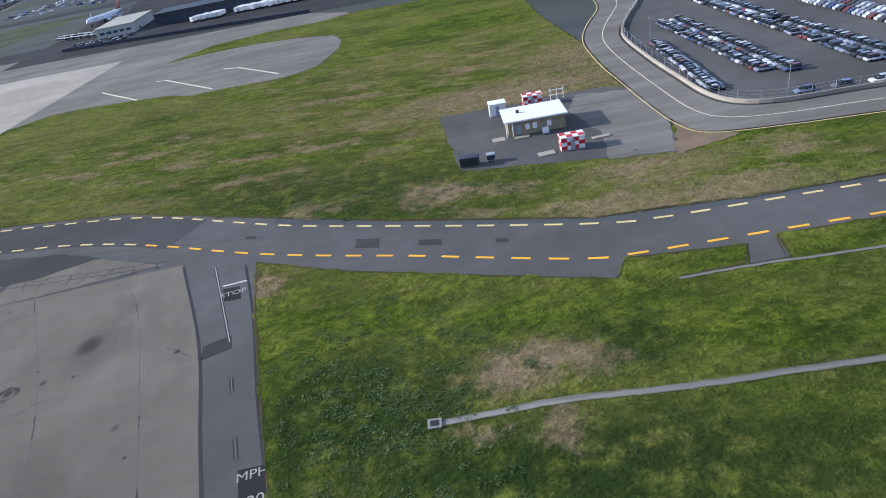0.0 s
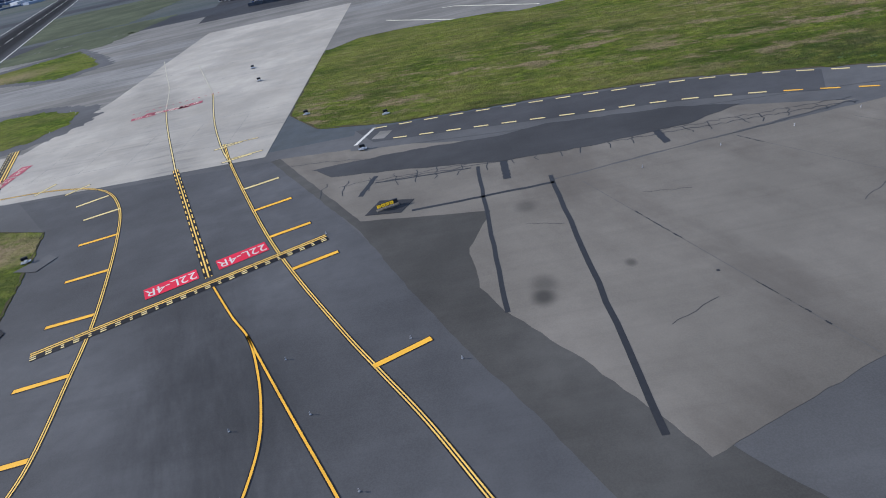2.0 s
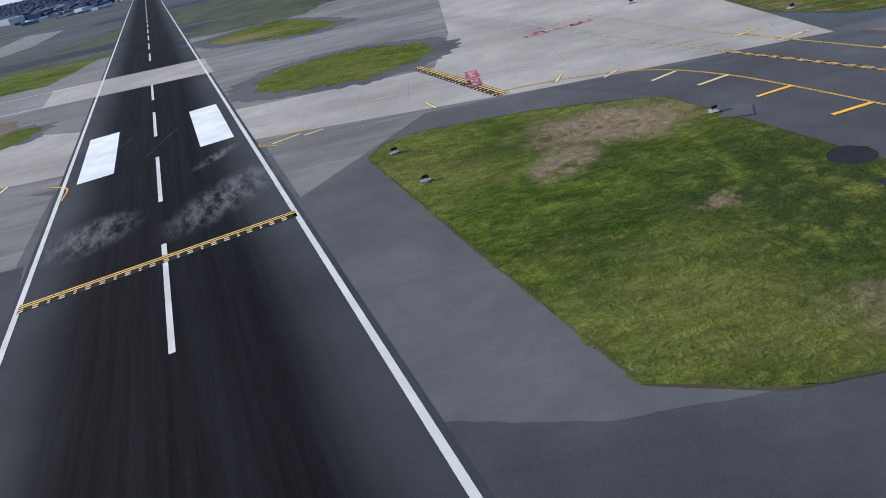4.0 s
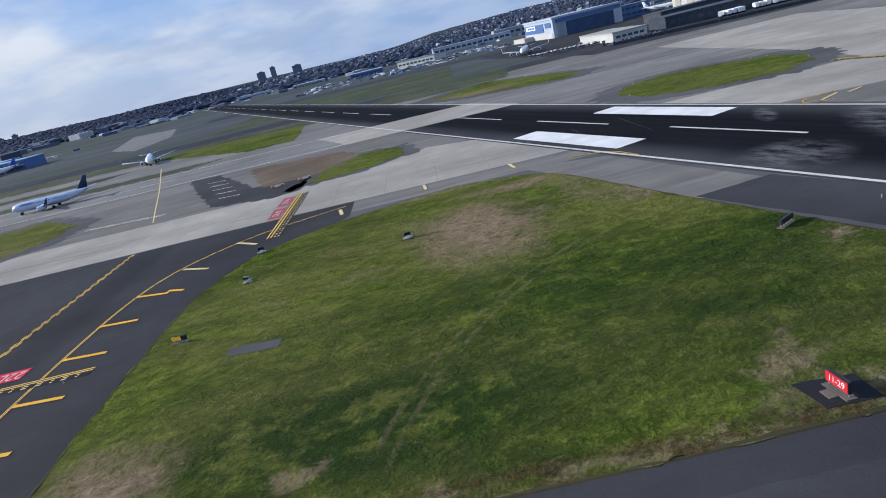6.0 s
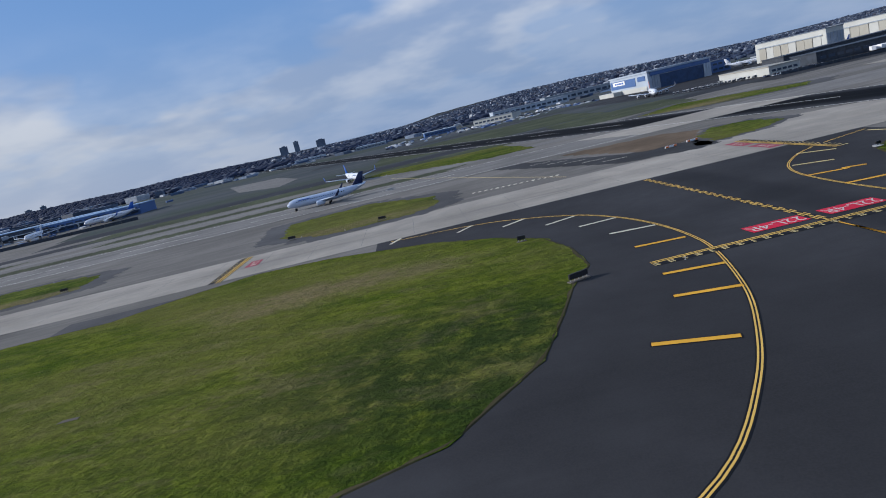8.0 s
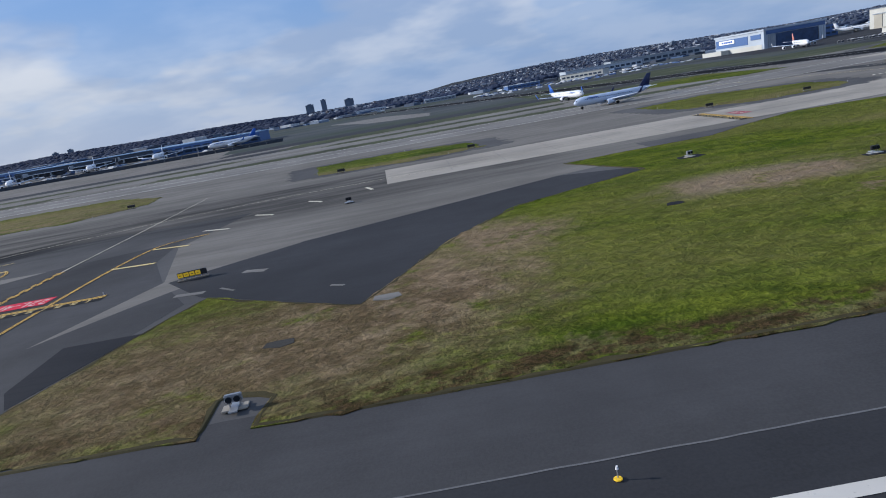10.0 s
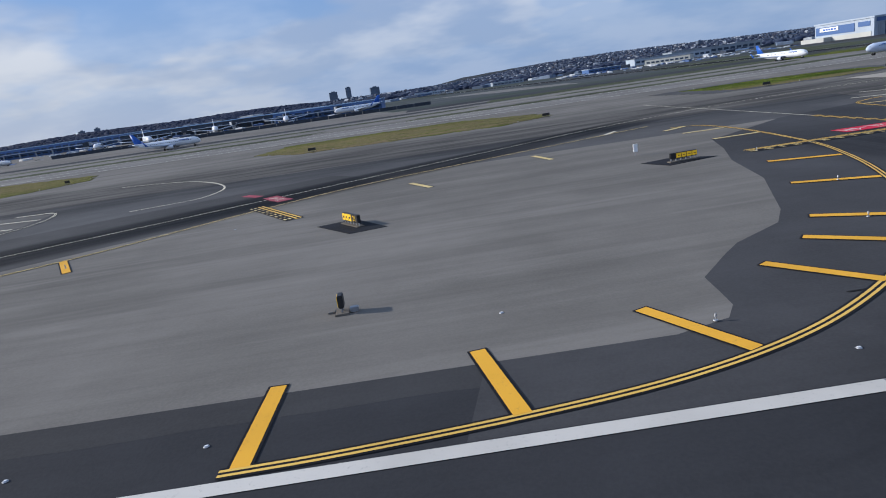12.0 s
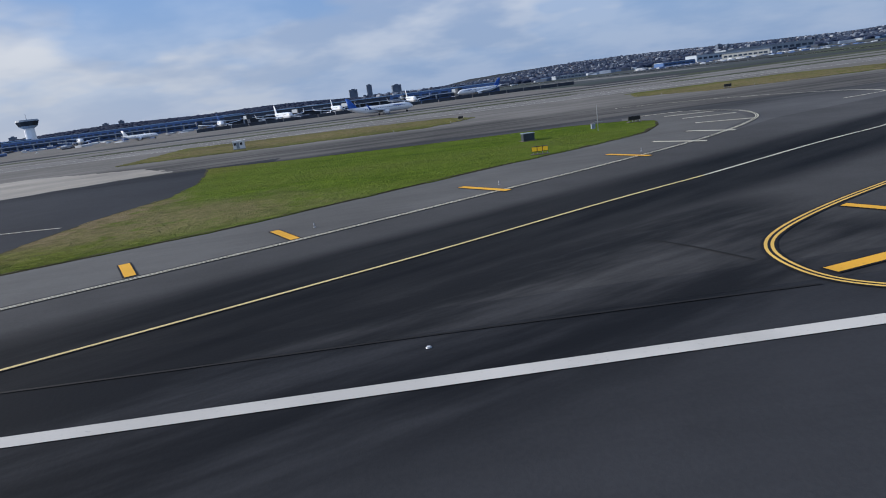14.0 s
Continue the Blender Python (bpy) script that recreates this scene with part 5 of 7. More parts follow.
tw4 = tagged(new("taxiway_marking"), "yellow lines and bars of a rapid exit taxiway", "marking", kind="structure")
single_line(tw4, [(-600, -4), (-580, 7.0), (-566, 14.6), (-559.1, 18.2), (-549.6, 23.3), (-544.8, 26.0), (-536.9, 30.7), (-530.6, 34.1)], 0.17, YELLOW_PALE, 0.3)
single_line(tw4, [(-530.6, 34.1), (-520.1, 40.3), (-513.1, 43.9), (-505.5, 48.6), (-494, 55), (-483, 61.4), (-460, 75), (-440, 86.03), (-414.81, 93.74), (-380, 95)], 0.17, CREAM, 0.3)
double_line(tw4, [(-440.02, 77.1), (-470.27, 63.99), (-482.54, 55.55), (-493.6, 45.37), (-506.16, 38.07), (-511.98, 34.64)], material=YELLOW_PALE)
double_line(tw4, [(-511.98, 34.64), (-517.84, 31.23), (-524.82, 27.37), (-529.95, 24.42), (-533.52, 21.85), (-535.12, 19.87), (-535.53, 17.69), (-535.03, 16.01), (-533.34, 14.72), (-530.75, 14.12), (-526.77, 14.25)])
double_line(tw4, [(-600, 5.4), (-580, 16.3), (-563.4, 25.4), (-557.7, 28.4), (-551.9, 31.6), (-541.5, 37.9), (-531.2, 44.3), (-522, 51), (-513.4, 60), (-510.2, 67.5), (-510.3, 73), (-512.4, 77.5), (-517, 79)], material=CREAM)
single_line(tw4, [(-592, 49.0), (-577, 47.6), (-572.2, 46.8)], 0.2, CREAM, 0)
bars(tw4, [(-529.75, 24.03, -527.77, 20.26), (-534.93, 17.1, -530.75, 18.19), (-517.84, 30.93, -515.64, 26.94), (-505.86, 37.87, -503.66, 33.78), (-494, 44.97, -491.51, 40.7), (-560.87, 31.01, -559.39, 28.22), (-554.26, 34.54, -552.6, 31.57),
           (-543.42, 41.26, -540.87, 37.6), (-531.68, 47.74, -529.73, 44.15), (-526.58, 51.88, -523.85, 48.05), (-521.8, 56.28, -519.27, 52.48), (-518.18, 62.42, -513.59, 59.86), (-516.78, 68.63, -511.35, 67.56), (-516.58, 74.06, -511.35, 72.81), (-517.76, 78.84, -512.84, 78.2)])
bars(tw4, [(-527.03, 18.38, -527.01, 14.02)], 0.66)
hold_line(tw4, (-483.1, 57.15), (-478.1, 48.27))
runway_label(tw4, (-482, 61.02), 120, "22L-4R", 1.2, 4.6, 1.5, True)
part("sign_patch", ribbon_bm(straight((-486.58, 66.87), (-484.46, 64.43)), 0.9, 0.066), RED_FADED, tw4)
single_line(tw4, [(-514, 100), (-508.6, 97.9), (-501.21, 93.12), (-495.21, 85.43), (-491.72, 77.32), (-492.38, 71.07), (-495.24, 69.38), (-499.2, 68.07)], 0.26, CREAM, 0)


# ---------------------------------------------------------------- grass
# dead grass and soil, darkened to paint in the shadow along the edge
SHADED_VERGE = paved("shaded_dead_grass_verge", (0.062, 0.054, 0.029), 0.8)
FIELDS = {}
FIELDS["south"] = [(-24.2, 60.3), (-14.4, 55.4), (-0.2, 50.1), (11.6, 45.8), (13.1, 48.9), (23.7, 47.8), (22.4, 44.8), (16.8, 44.4), (26, 44.6), (26.4, 48.6), (75, 48.4), (75, 6), (-10.5, 6), (-16.6, 29.5), (-19.0, 38.1), (-22.1, 49.7)]
FIELDS["north"] = [(-104.4, 147), (-104.2, 100.3), (-100.9, 94.8), (-98.2, 90.4), (-87, 86.4), (-66, 84.2), (-47.6, 80.9), (-31, 73.8), (-8.7, 64.4), (12.4, 57.2), (30, 56), (75, 55.8), (75, 69.6), (40, 71.2), (31, 72.8), (27.6, 78), (26.6, 99), (27.4, 127.6),
              (24.9, 160), (24, 232), (-5, 221), (-25, 224), (-39, 217), (-54.6, 217), (-72, 211), (-82, 194.5), (-70, 197.5), (-56, 198.5), (-42, 195), (-30.3, 188.6), (-26.8, 179), (-26.5, 168), (-30, 152),
              (-37, 146.6), (-50, 147), (-60, 146.5), (-66, 150.5), (-77, 152.5), (-88, 154), (-97, 153.5), (-103, 147)]
FIELDS["island_one"] = [(-130.4, 70.6), (-127.4, 61.7), (-123.4, 48.7), (-121.7, 42.7), (-120.6, 36), (-120, 29.4), (-119.6, 24.2), (-125.1, 23.7), (-131.5, 23.4), (-141, 23.2), (-147.6, 25.4), (-155.1, 43.8), (-165.2, 70), (-163.5, 74.5), (-159, 76.3), (-146, 75.6), (-138.5, 73.8)]
FIELDS["island_two"] = [(-260.2, 53.7), (-259.9, 61.7), (-258.2, 67.6), (-255.9, 73.0), (-251.5, 77.0), (-245.7, 80.2), (-237.8, 82.6), (-230, 84.5), (-223, 82.6), (-218.3, 79.6), (-216, 75.2), (-210, 58.6), (-203.8, 42.8), (-199.7, 33.4), (-200.2, 29.6), (-202, 26.6),
                   (-205.4, 24.0), (-210, 23.0), (-225, 22.8), (-259.2, 23.0), (-259.8, 30), (-260.1, 40)]
FIELDS["island_three"] = [(-335.2, 88.0), (-324.3, 86.4), (-311.2, 80.7), (-302.8, 73.9), (-298.2, 67.4), (-297.0, 60), (-297.4, 53), (-300, 48.6), (-302.6, 42), (-305.6, 35.2), (-312, 28), (-322, 24), (-336, 22.4), (-360.4, 22.4), (-361.3, 24.8), (-365.4, 24.1), (-365.6, 22.2),
                     (-397.3, 22.1), (-397, 24.8), (-399.5, 25.6), (-399.4, 22.1), (-409.8, 22.1), (-411.3, 23.8), (-411.4, 27), (-409.2, 33.4), (-407, 40), (-405.6, 43.2), (-400, 39.2), (-394.0, 35.2), (-391.8, 39.4), (-389.5, 44.4), (-386.6, 49.2), (-380.6, 56.6),
                     (-372.9, 60.2), (-366.2, 63.4), (-371.5, 77.2), (-363, 78.2), (-352, 78.6), (-344, 84)]
FIELDS["island_four"] = [(-574.5, 29.2), (-567.6, 32.3), (-557.6, 37.1), (-547.7, 43.8), (-538.6, 50.0), (-530.8, 54.8), (-524.2, 59.7), (-520.6, 65.7), (-519, 70.5), (-520.5, 74.5), (-527, 77.5), (-545, 78.5), (-562, 81.5), (-573, 84.5), (-570.5, 75), (-568.5, 66), (-568, 57), (-570, 51), (-571.2, 44), (-571.8, 38)]
FIELDS["strip_a"] = [(-192.4, 131), (-189, 139.5), (-179, 144.4), (-169.5, 143), (-159, 137), (-155.4, 127), (-160, 118), (-169, 112.2), (-180, 114), (-189.8, 119.5)]
FIELDS["strip_b"] = [(-230, 220), (-208, 238), (-190, 212), (-182, 197), (-190, 187), (-217, 200)]
FIELDS["strip_c"] = [(-338, 120), (-339.5, 140), (-322, 144.6), (-308, 131), (-307.6, 117), (-313, 111.6), (-328, 110.4)]
FIELDS["strip_d"] = [(-408, 117.5), (-411, 136.7), (-393, 138), (-378, 132), (-376.6, 117), (-389, 114.6)]
FIELDS["strip_e"] = [(-488.4, 116), (-500, 128), (-496, 145.6), (-459, 146.3), (-442.6, 132), (-441.6, 122), (-452, 113.5)]
FIELDS["strip_f"] = [(-600, 118), (-600, 157), (-557, 149), (-538, 142), (-533, 128), (-543, 114)]
FIELDS["strip_g"] = [(-256, 113), (-253.5, 124), (-246, 134.5), (-239, 132), (-237.5, 121), (-247, 114.5)]
FIELDS["strip_h"] = [(-272, 196), (-286, 194), (-330, 236), (-322, 247), (-276, 240)]
for k, (key, ring) in enumerate(FIELDS.items()):
    lawn = put(mesh_of(sheet_bm(ring, 0.075, 0.07, 1.1 if key.startswith("strip") else 0.32, 10 + k), "grass_plot"), GRASS, "grass_plot")
    tagged(lawn, "mown green grass with dry patches, edged by asphalt", "grass", kind="structure")
    if key in ("strip_a", "strip_b", "strip_c", "strip_d", "strip_g"):
        cx, cy = sum(q[0] for q in ring) / len(ring), sum(q[1] for q in ring) / len(ring)
        pavement("pavement", [(cx + (x - cx) * 1.32, cy + (y - cy) * 1.22) for x, y in ring], 0.046, ASPHALT, "worn dark asphalt round a grass plot", 1.6, 70 + k)
    if not key.startswith("strip"):
        ring_line = [Vector((*q, 0)) for q in [*ring, ring[0]]]
        ring_line = [p[0] for p in walked(ring_line, 0.8)]
        turn_in = 1 if sum(a[0] * b[1] - b[0] * a[1] for a, b in zip(ring, ring[1:] + ring[:1])) > 0 else -1
        verge = bmesh.new()
        rows = []
        for j, q in enumerate(ring_line):
            d = (ring_line[(j + 1) % len(ring_line)] - ring_line[j - 1]).normalized()
            side = Vector((-d.y, d.x, 0))
            wide = 0.09 + 0.20 * max(-0.3, noise.noise(q * 0.5)) + rng.uniform(-0.05, 0.08)
            rows.append([verge.verts.new((*(q + side * turn_in * o).xy, z)) for o, z in ((wide * 1.6, 0.083), (0.02, 0.083), (-0.08, 0.03))])
        for a, b in zip(rows, rows[1:]):
            for o in (0, 1):
                verge.faces.new((a[o], a[o + 1], b[o + 1], b[o]))
        part("verge", verge, SHADED_VERGE, lawn, "brown ragged verge of dead grass, coloured darker for the edge shadow")
for key, density, seed in (("island_one", 14, 1), ("island_two", 14, 2), ("island_three", 12, 3), ("south", 18, 4), ("island_four", 6, 5)):
    tufts("grass", FIELDS[key], density, 0.075, seed, 0.05 if key == "south" else 0.028, keep=(lambda x, y: (x < 40) & (y > 14)))


def leaf_green():
    n = Nodes("weed_leaves", 0.6, spec=0.25)
    g = n.t.nodes.new("ShaderNodeNewGeometry")
    return n.done(n.mix(g.outputs["Random Per Island"], (0.022, 0.048, 0.012), (0.090, 0.140, 0.040)))


LEAVES = leaf_green()


def weeds(places, seed):
    """Leafy weeds: low mounds of short broad leaves, joined into one mesh."""
    r_ = np.random.default_rng(seed)
    verts = []
    for x, y, radius in places:
        for _ in range(int(150 * radius)):
            a, rr = r_.uniform(0, math.tau), radius * math.sqrt(r_.random())
            top = 0.075 + 0.20 * radius * (1 - (rr / radius) ** 2) * r_.uniform(0.5, 1.1)
            c = np.array((x + rr * math.cos(a), y + rr * math.sin(a), top))
            u, v = r_.normal(size=3) * (1, 1, 0.45), r_.normal(size=3) * (1, 1, 0.45)
            size = r_.uniform(0.05, 0.11)
            verts += [c, c + u * size, c + v * size]
    me = bpy.data.meshes.new("weeds")
    me.from_pydata([tuple(v) for v in verts], [], np.arange(len(verts)).reshape(-1, 3).tolist())
    return tagged(put(me, LEAVES, "weeds"), "low leafy dark green weeds in the grass", "weeds", kind="stuff")


spots_ = []
for _ in range(240):
    x, y = rng.gauss(-9, 5), rng.gauss(35, 6)
    if inside(FIELDS["south"], np.array([x]), np.array([y]))[0]:
        spots_.append((x, y, rng.uniform(0.25, 0.85)))
for _ in range(160):
    x, y = rng.gauss(-12, 14), rng.gauss(70, 4) + 0.0
    if inside(FIELDS["north"], np.array([x]), np.array([y]))[0]:
        spots_.append((x, y, rng.uniform(0.2, 0.6)))
weeds(spots_, 31)
tufts("grass", FIELDS["north"], 4, 0.075, 6, 0.03, keep=(lambda x, y: (x < 50) & (y < 150)))
pavement("pavement", [(-2.4, 97.7), (24, 98.4), (27.5, 95), (28.0, 80), (25.6, 69.4), (-0.5, 75)], 0.100, ASPHALT, "dark asphalt pad under the equipment huts", 0.45, 8)
pavement("pavement", [(17.5, 70.6), (25.4, 69.8), (27.6, 80), (27.2, 94.6), (19, 96.6), (16.6, 90), (18.8, 80)], 0.104, ASPHALT_OLD, "paler worn asphalt at the side of the pad", 0.35, 41)
pavement("pavement", [(24.6, 68.6), (33.5, 71.6), (30.6, 73.6), (28.2, 78.4), (26.4, 73)], 0.107, EARTH, "bare brown earth at the corner of the pad", 0.5, 42)
for ring in ([(-128.6, 60.6), (-126, 63.6), (-124.4, 62.4), (-125.4, 59.6)], [(-125.8, 46.6), (-125.2, 47.9), (-124.1, 48.7), (-122.9, 48.7), (-121.9, 47.8), (-121.9, 46.6), (-122.6, 45.5), (-123.8, 45.1), (-125.0, 45.5)], [(-126.3, 25.6), (-126.1, 23.4), (-123.4, 23.5), (-123.5, 25.7)],
             [(-218.0, 26.1), (-217.7, 23.8), (-215.1, 23.8), (-215.1, 25.9)], [(-251.8, 46.6), (-251.6, 45.0), (-247.4, 44.8), (-247.4, 46.3)]):
    pavement("pavement", ring, 0.095, ASPHALT_BLACK if ring[0][0] in (-218.0, -125.8) else ASPHALT_OLD if ring[0][0] == -126.3 else ASPHALT, "small paved patch in the grass", 0.1)


# ---------------------------------------------------------------- aircraft
AIR_WHITE = plain("aircraft_white", (0.66, 0.69, 0.74), 0.35, wear=0.08, scale=0.6)
AIR_GREY = plain("aircraft_grey", (0.42, 0.50, 0.64), 0.35, wear=0.1, scale=0.6)
AIR_NAVY = plain("tail_navy", (0.012, 0.022, 0.075), 0.4, wear=0.1)
AIR_BLUE = plain("tail_blue", (0.02, 0.10, 0.42), 0.4, wear=0.1)
# far roof and glass colours carry the blue of distance haze
HAZED_ROOF = plain("hazed_terminal_roof", (0.25, 0.37, 0.54), 0.7, wear=0.15, scale=0.05)
HAZED_GLASS = plain("hazed_glass", (0.03, 0.05, 0.085), 0.3, wear=0.1)
TYRE = plain("tyre", (0.015, 0.015, 0.016), 0.9)


def loft(rings):
    bm = bmesh.new()
    rows = [[bm.verts.new(v) for v in ring] for ring in rings]
    n_ = len(rows[0])
    for a, b in zip(rows, rows[1:]):
        for k in range(n_):
            j = (k + 1) % n_
            bm.faces.new((a[k], a[j], b[j], b[k]))
    bm.faces.new(rows[0][::-1])
    bm.faces.new(rows[-1])
    bmesh.ops.recalc_face_normals(bm, faces=bm.faces[:])
    for f in bm.faces:
        f.smooth = True
    return bm


def blade(root, tip, chord_root, chord_tip, thick, axis):
    """A wing-like slab: root and tip are leading edges, the chord runs aft (-x)."""
    side = Vector((0, 0, 1)) if axis == "z" else Vector((0, 1, 0))
    rings = []
    for lead, chord, k in ((root, chord_root, 1.0), (tip, chord_tip, 0.55)):
        lead = Vector(lead)
        shape = ((0, 0), (-0.08, 0.5), (-0.35, 0.6), (-1, 0.06), (-1, -0.06), (-0.35, -0.5), (-0.08, -0.45))
        rings.append([lead + Vector((u * chord, 0, 0)) + side * (w * thick * k) for u, w in shape])
    return loft(rings)


def airliner(at, heading, length, fin, body=None, label="", engines=2, marks=True):
    L = length
    body = body or AIR_WHITE
    plane = thing("airliner", (at[0], at[1], 0.05), heading, label, "aircraft", "aircraft on the airfield")
    zc, r = 0.092 * L, 0.057 * L
    prof = ((0, .04, -.26), (.012, .36, -.18), (.04, .70, -.06), (.09, .93, 0), (.14, 1, 0), (.40, 1, 0), (.62, 1, 0), (.75, .90, .12), (.88, .58, .45), (.96, .28, .72), (1, .08, .86))
    rings = [[(L * (0.5 - s), r * k * math.cos(a), zc + r * o + r * k * math.sin(a)) for a in (j * math.tau / 18 for j in range(18))] for s, k, o in prof]
    hull = part("fuselage", loft(rings), body, plane)
    part("cockpit_window", boxed(L * 0.462, L * 0.472, -r * 0.52, r * 0.52, zc + r * 0.10, zc + r * 0.34), GLASS_DARK, hull)
    for sgn in (1, -1):
        pane = mesh_of(boxed(0, L * 0.011, sgn * r * 0.955 - 0.02, sgn * r * 0.955 + 0.02, zc + r * 0.24, zc + r * 0.42), "cabin_window")
        for k in range(22):
            put(pane, GLASS_DARK, "cabin_window", hull).matrix_local = pose(L * (0.36 - 0.028 * k), 0, 0)
        if marks:
            bar = boxed(L * 0.20, L * 0.34, sgn * r * 0.92 - 0.03, sgn * r * 0.92 + 0.03, zc + r * 0.46, zc + r * 0.64)
            part("name_bar", bar, AIR_BLUE, hull)
        wing = part("wing", blade((L * 0.15, sgn * r * 0.5, zc - r * 0.55), (L * -0.13, sgn * L * 0.45, zc + r * 0.25), L * 0.19, L * 0.04, L * 0.018, "z"), AIR_GREY, plane)
        part("winglet", blade((L * -0.13, sgn * L * 0.45, zc + r * 0.22), (L * -0.19, sgn * L * 0.465, zc + r * 1.5), L * 0.04, L * 0.015, L * 0.006, "y"), fin if marks else body, wing)
        part("tailplane", blade((L * -0.39, sgn * r * 0.2, zc + r * 0.65), (L * -0.475, sgn * L * 0.175, zc + r * 0.95), L * 0.09, L * 0.032, L * 0.01, "z"), AIR_GREY, plane)
        for k in range(engines // 2):
            y = sgn * L * (0.135 + 0.14 * k)
            x0, ez, er = L * (0.125 - 0.13 * k), zc - r * 0.85, L * 0.028
            rings = [[(x0 - L * u, y + er * k2 * math.cos(a), ez + er * k2 * math.sin(a)) for a in (j * math.tau / 14 for j in range(14))] for u, k2 in ((0, .86), (.008, 1), (.05, 1.02), (.085, .85), (.105, .5))]
            pod = part("engine", loft(rings), body, plane)
            intake = bmesh.new()
            bmesh.ops.create_circle(intake, cap_ends=True, segments=14, radius=er * 0.74, matrix=pose(x0 + 0.012, y, ez, 0, 90, 0))
            part("intake", intake, DARK_METAL, pod)
            part("pylon", boxed(x0 - L * 0.09, x0 - L * 0.02, y - 0.06, y + 0.06, ez + er * 0.8, zc - r * 0.30), body, plane)
    part("fin", blade((L * -0.32, 0, zc + r * 0.7), (L * -0.455, 0, zc + L * 0.200), L * 0.145, L * 0.05, L * 0.012, "y"), fin, plane)
    for x, y in ((0.40, 0.0), (-0.03, 0.075), (-0.03, -0.075)):
        gear = bmesh.new()
        tube(gear, L * x, L * y, 0.02, zc - r * 0.5, 0.008 * L, 0.007 * L, 6)
        leg = part("landing_gear", gear, METAL, plane)
        for off in (-0.012, 0.012):
            wheel = bmesh.new()
            bmesh.ops.create_cone(wheel, cap_ends=True, segments=12, radius1=0.015 * L, radius2=0.015 * L, depth=0.010 * L, matrix=pose(L * x, L * (y + off), 0.015 * L, 90, 0, 0))
            part("wheel", wheel, TYRE, leg)
    return plane


airliner((-334.8, 171.0), 183, 21.8, AIR_NAVY, AIR_GREY, "pale grey airliner with a dark blue tail, standing on the taxiway")
airliner((-332.3, 233), -70, 21.5, AIR_BLUE, AIR_WHITE, "white airliner with a teal-blue tail on the far taxiway")
airliner((-555.5, 232), 4, 23.5, AIR_BLUE, AIR_WHITE, "white airliner with a blue tail in front of the terminal")
airliner((-589, 402), -72, 29, AIR_WHITE, AIR_WHITE, "white wide airliner parked nose out at the pier", marks=False)
airliner((-543, 392), -80, 29, AIR_WHITE, AIR_WHITE, "white airliner with a white tail facing the apron", marks=False)
airliner((-614, 360), -62, 30, AIR_WHITE, AIR_WHITE, "white airliner parked nose out at the pier", marks=False)
airliner((-500, 400), 200, 30, AIR_BLUE, AIR_WHITE, "white airliner with a blue tail at the end of the pier")
airliner((-682, 334), -12, 20, AIR_WHITE, AIR_WHITE, "small white airliner on the apron", marks=False)
airliner((-660, 400), -70, 28, AIR_BLUE, AIR_WHITE, "white airliner with a blue tail parked at a gate")
airliner((-760, 430), -60, 28, AIR_NAVY, AIR_WHITE, "white airliner with a navy tail parked at a gate")
airliner((-171, 353), -106, 28, plain("tail_coral", (0.52, 0.20, 0.16), 0.4, wear=0.1), AIR_WHITE, "large white airliner with a red tail beside the hangar", 4, False)
airliner((-38, 496), -25, 30, AIR_WHITE, AIR_WHITE, "white airliner parked in front of the hangars", marks=False)
airliner((-20, 415), 200, 24, AIR_BLUE, AIR_WHITE, "white airliner with a blue tail outside a hangar")


# ---------------------------------------------------------------- buildings
def window_grid(parent, x0, x1, y, z0, z1, cols, rows, face=-1, w=0.6, h=0.55, material=None):
    """Panes set on a wall that looks to -y (face -1) or +y."""
    dx, dz = (x1 - x0) / cols, (z1 - z0) / rows
    me = None
    for i in range(cols):
        for j in range(rows):
            cx, cz = x0 + dx * (i + 0.5), z0 + dz * (j + 0.5)
            if me is None:
                ob = part("window", boxed(-dx * w / 2, dx * w / 2, -0.06, 0.06, -dz * h / 2, dz * h / 2), material or GLASS_DARK, parent)
                me = ob.data
            else:
                ob = put(me, None, "window", parent)
            ob.location = (cx, y, cz)


def shed_building(name, at, turn, w, d, h, wall, roof, label, category="building", roof_rise=0.0, cols=0, rows=0, trim=None):
    """A long building: walls, roof with a lip, and windows along its front."""
    b = thing(name, (*at, 0.0), turn, label, category)
    part("wall", boxed(-w / 2, w / 2, -d / 2, d / 2, 0, h), wall, b)
    bm = bmesh.new()
    if roof_rise:
        arch = [(-0.5, 0), (-0.42, 0.45), (-0.25, 0.85), (0, 1), (0.25, 0.85), (0.42, 0.45), (0.5, 0)]
        a = [bm.verts.new((-w / 2 - 0.4, u * (d + 0.8), h + 0.05 + v * roof_rise)) for u, v in arch]
        c = [bm.verts.new((w / 2 + 0.4, u * (d + 0.8), h + 0.05 + v * roof_rise)) for u, v in arch]
        for k in range(len(arch)):
            j = (k + 1) % len(arch)
            bm.faces.new((a[k], a[j], c[j], c[k]))
        bm.faces.new(a[::-1])
        bm.faces.new(c)
        bmesh.ops.recalc_face_normals(bm, faces=bm.faces[:])
    else:
        box(bm, -w / 2 - 0.3, w / 2 + 0.3, -d / 2 - 0.3, d / 2 + 0.3, h + 0.01, h + 0.5)
    part("roof", bm, roof, b)
    if cols:
        window_grid(b, -w / 2 + 1, w / 2 - 1, -d / 2 - 0.05, 0.4, h - 0.4, cols, rows, -1, 0.72, 0.36, HAZED_GLASS)
    if trim:
        part("fascia", boxed(-w / 2 - 0.12, w / 2 + 0.12, -d / 2 - 0.14, -d / 2 - 0.02, h * 0.62, h * 0.92), trim, b)
    return b


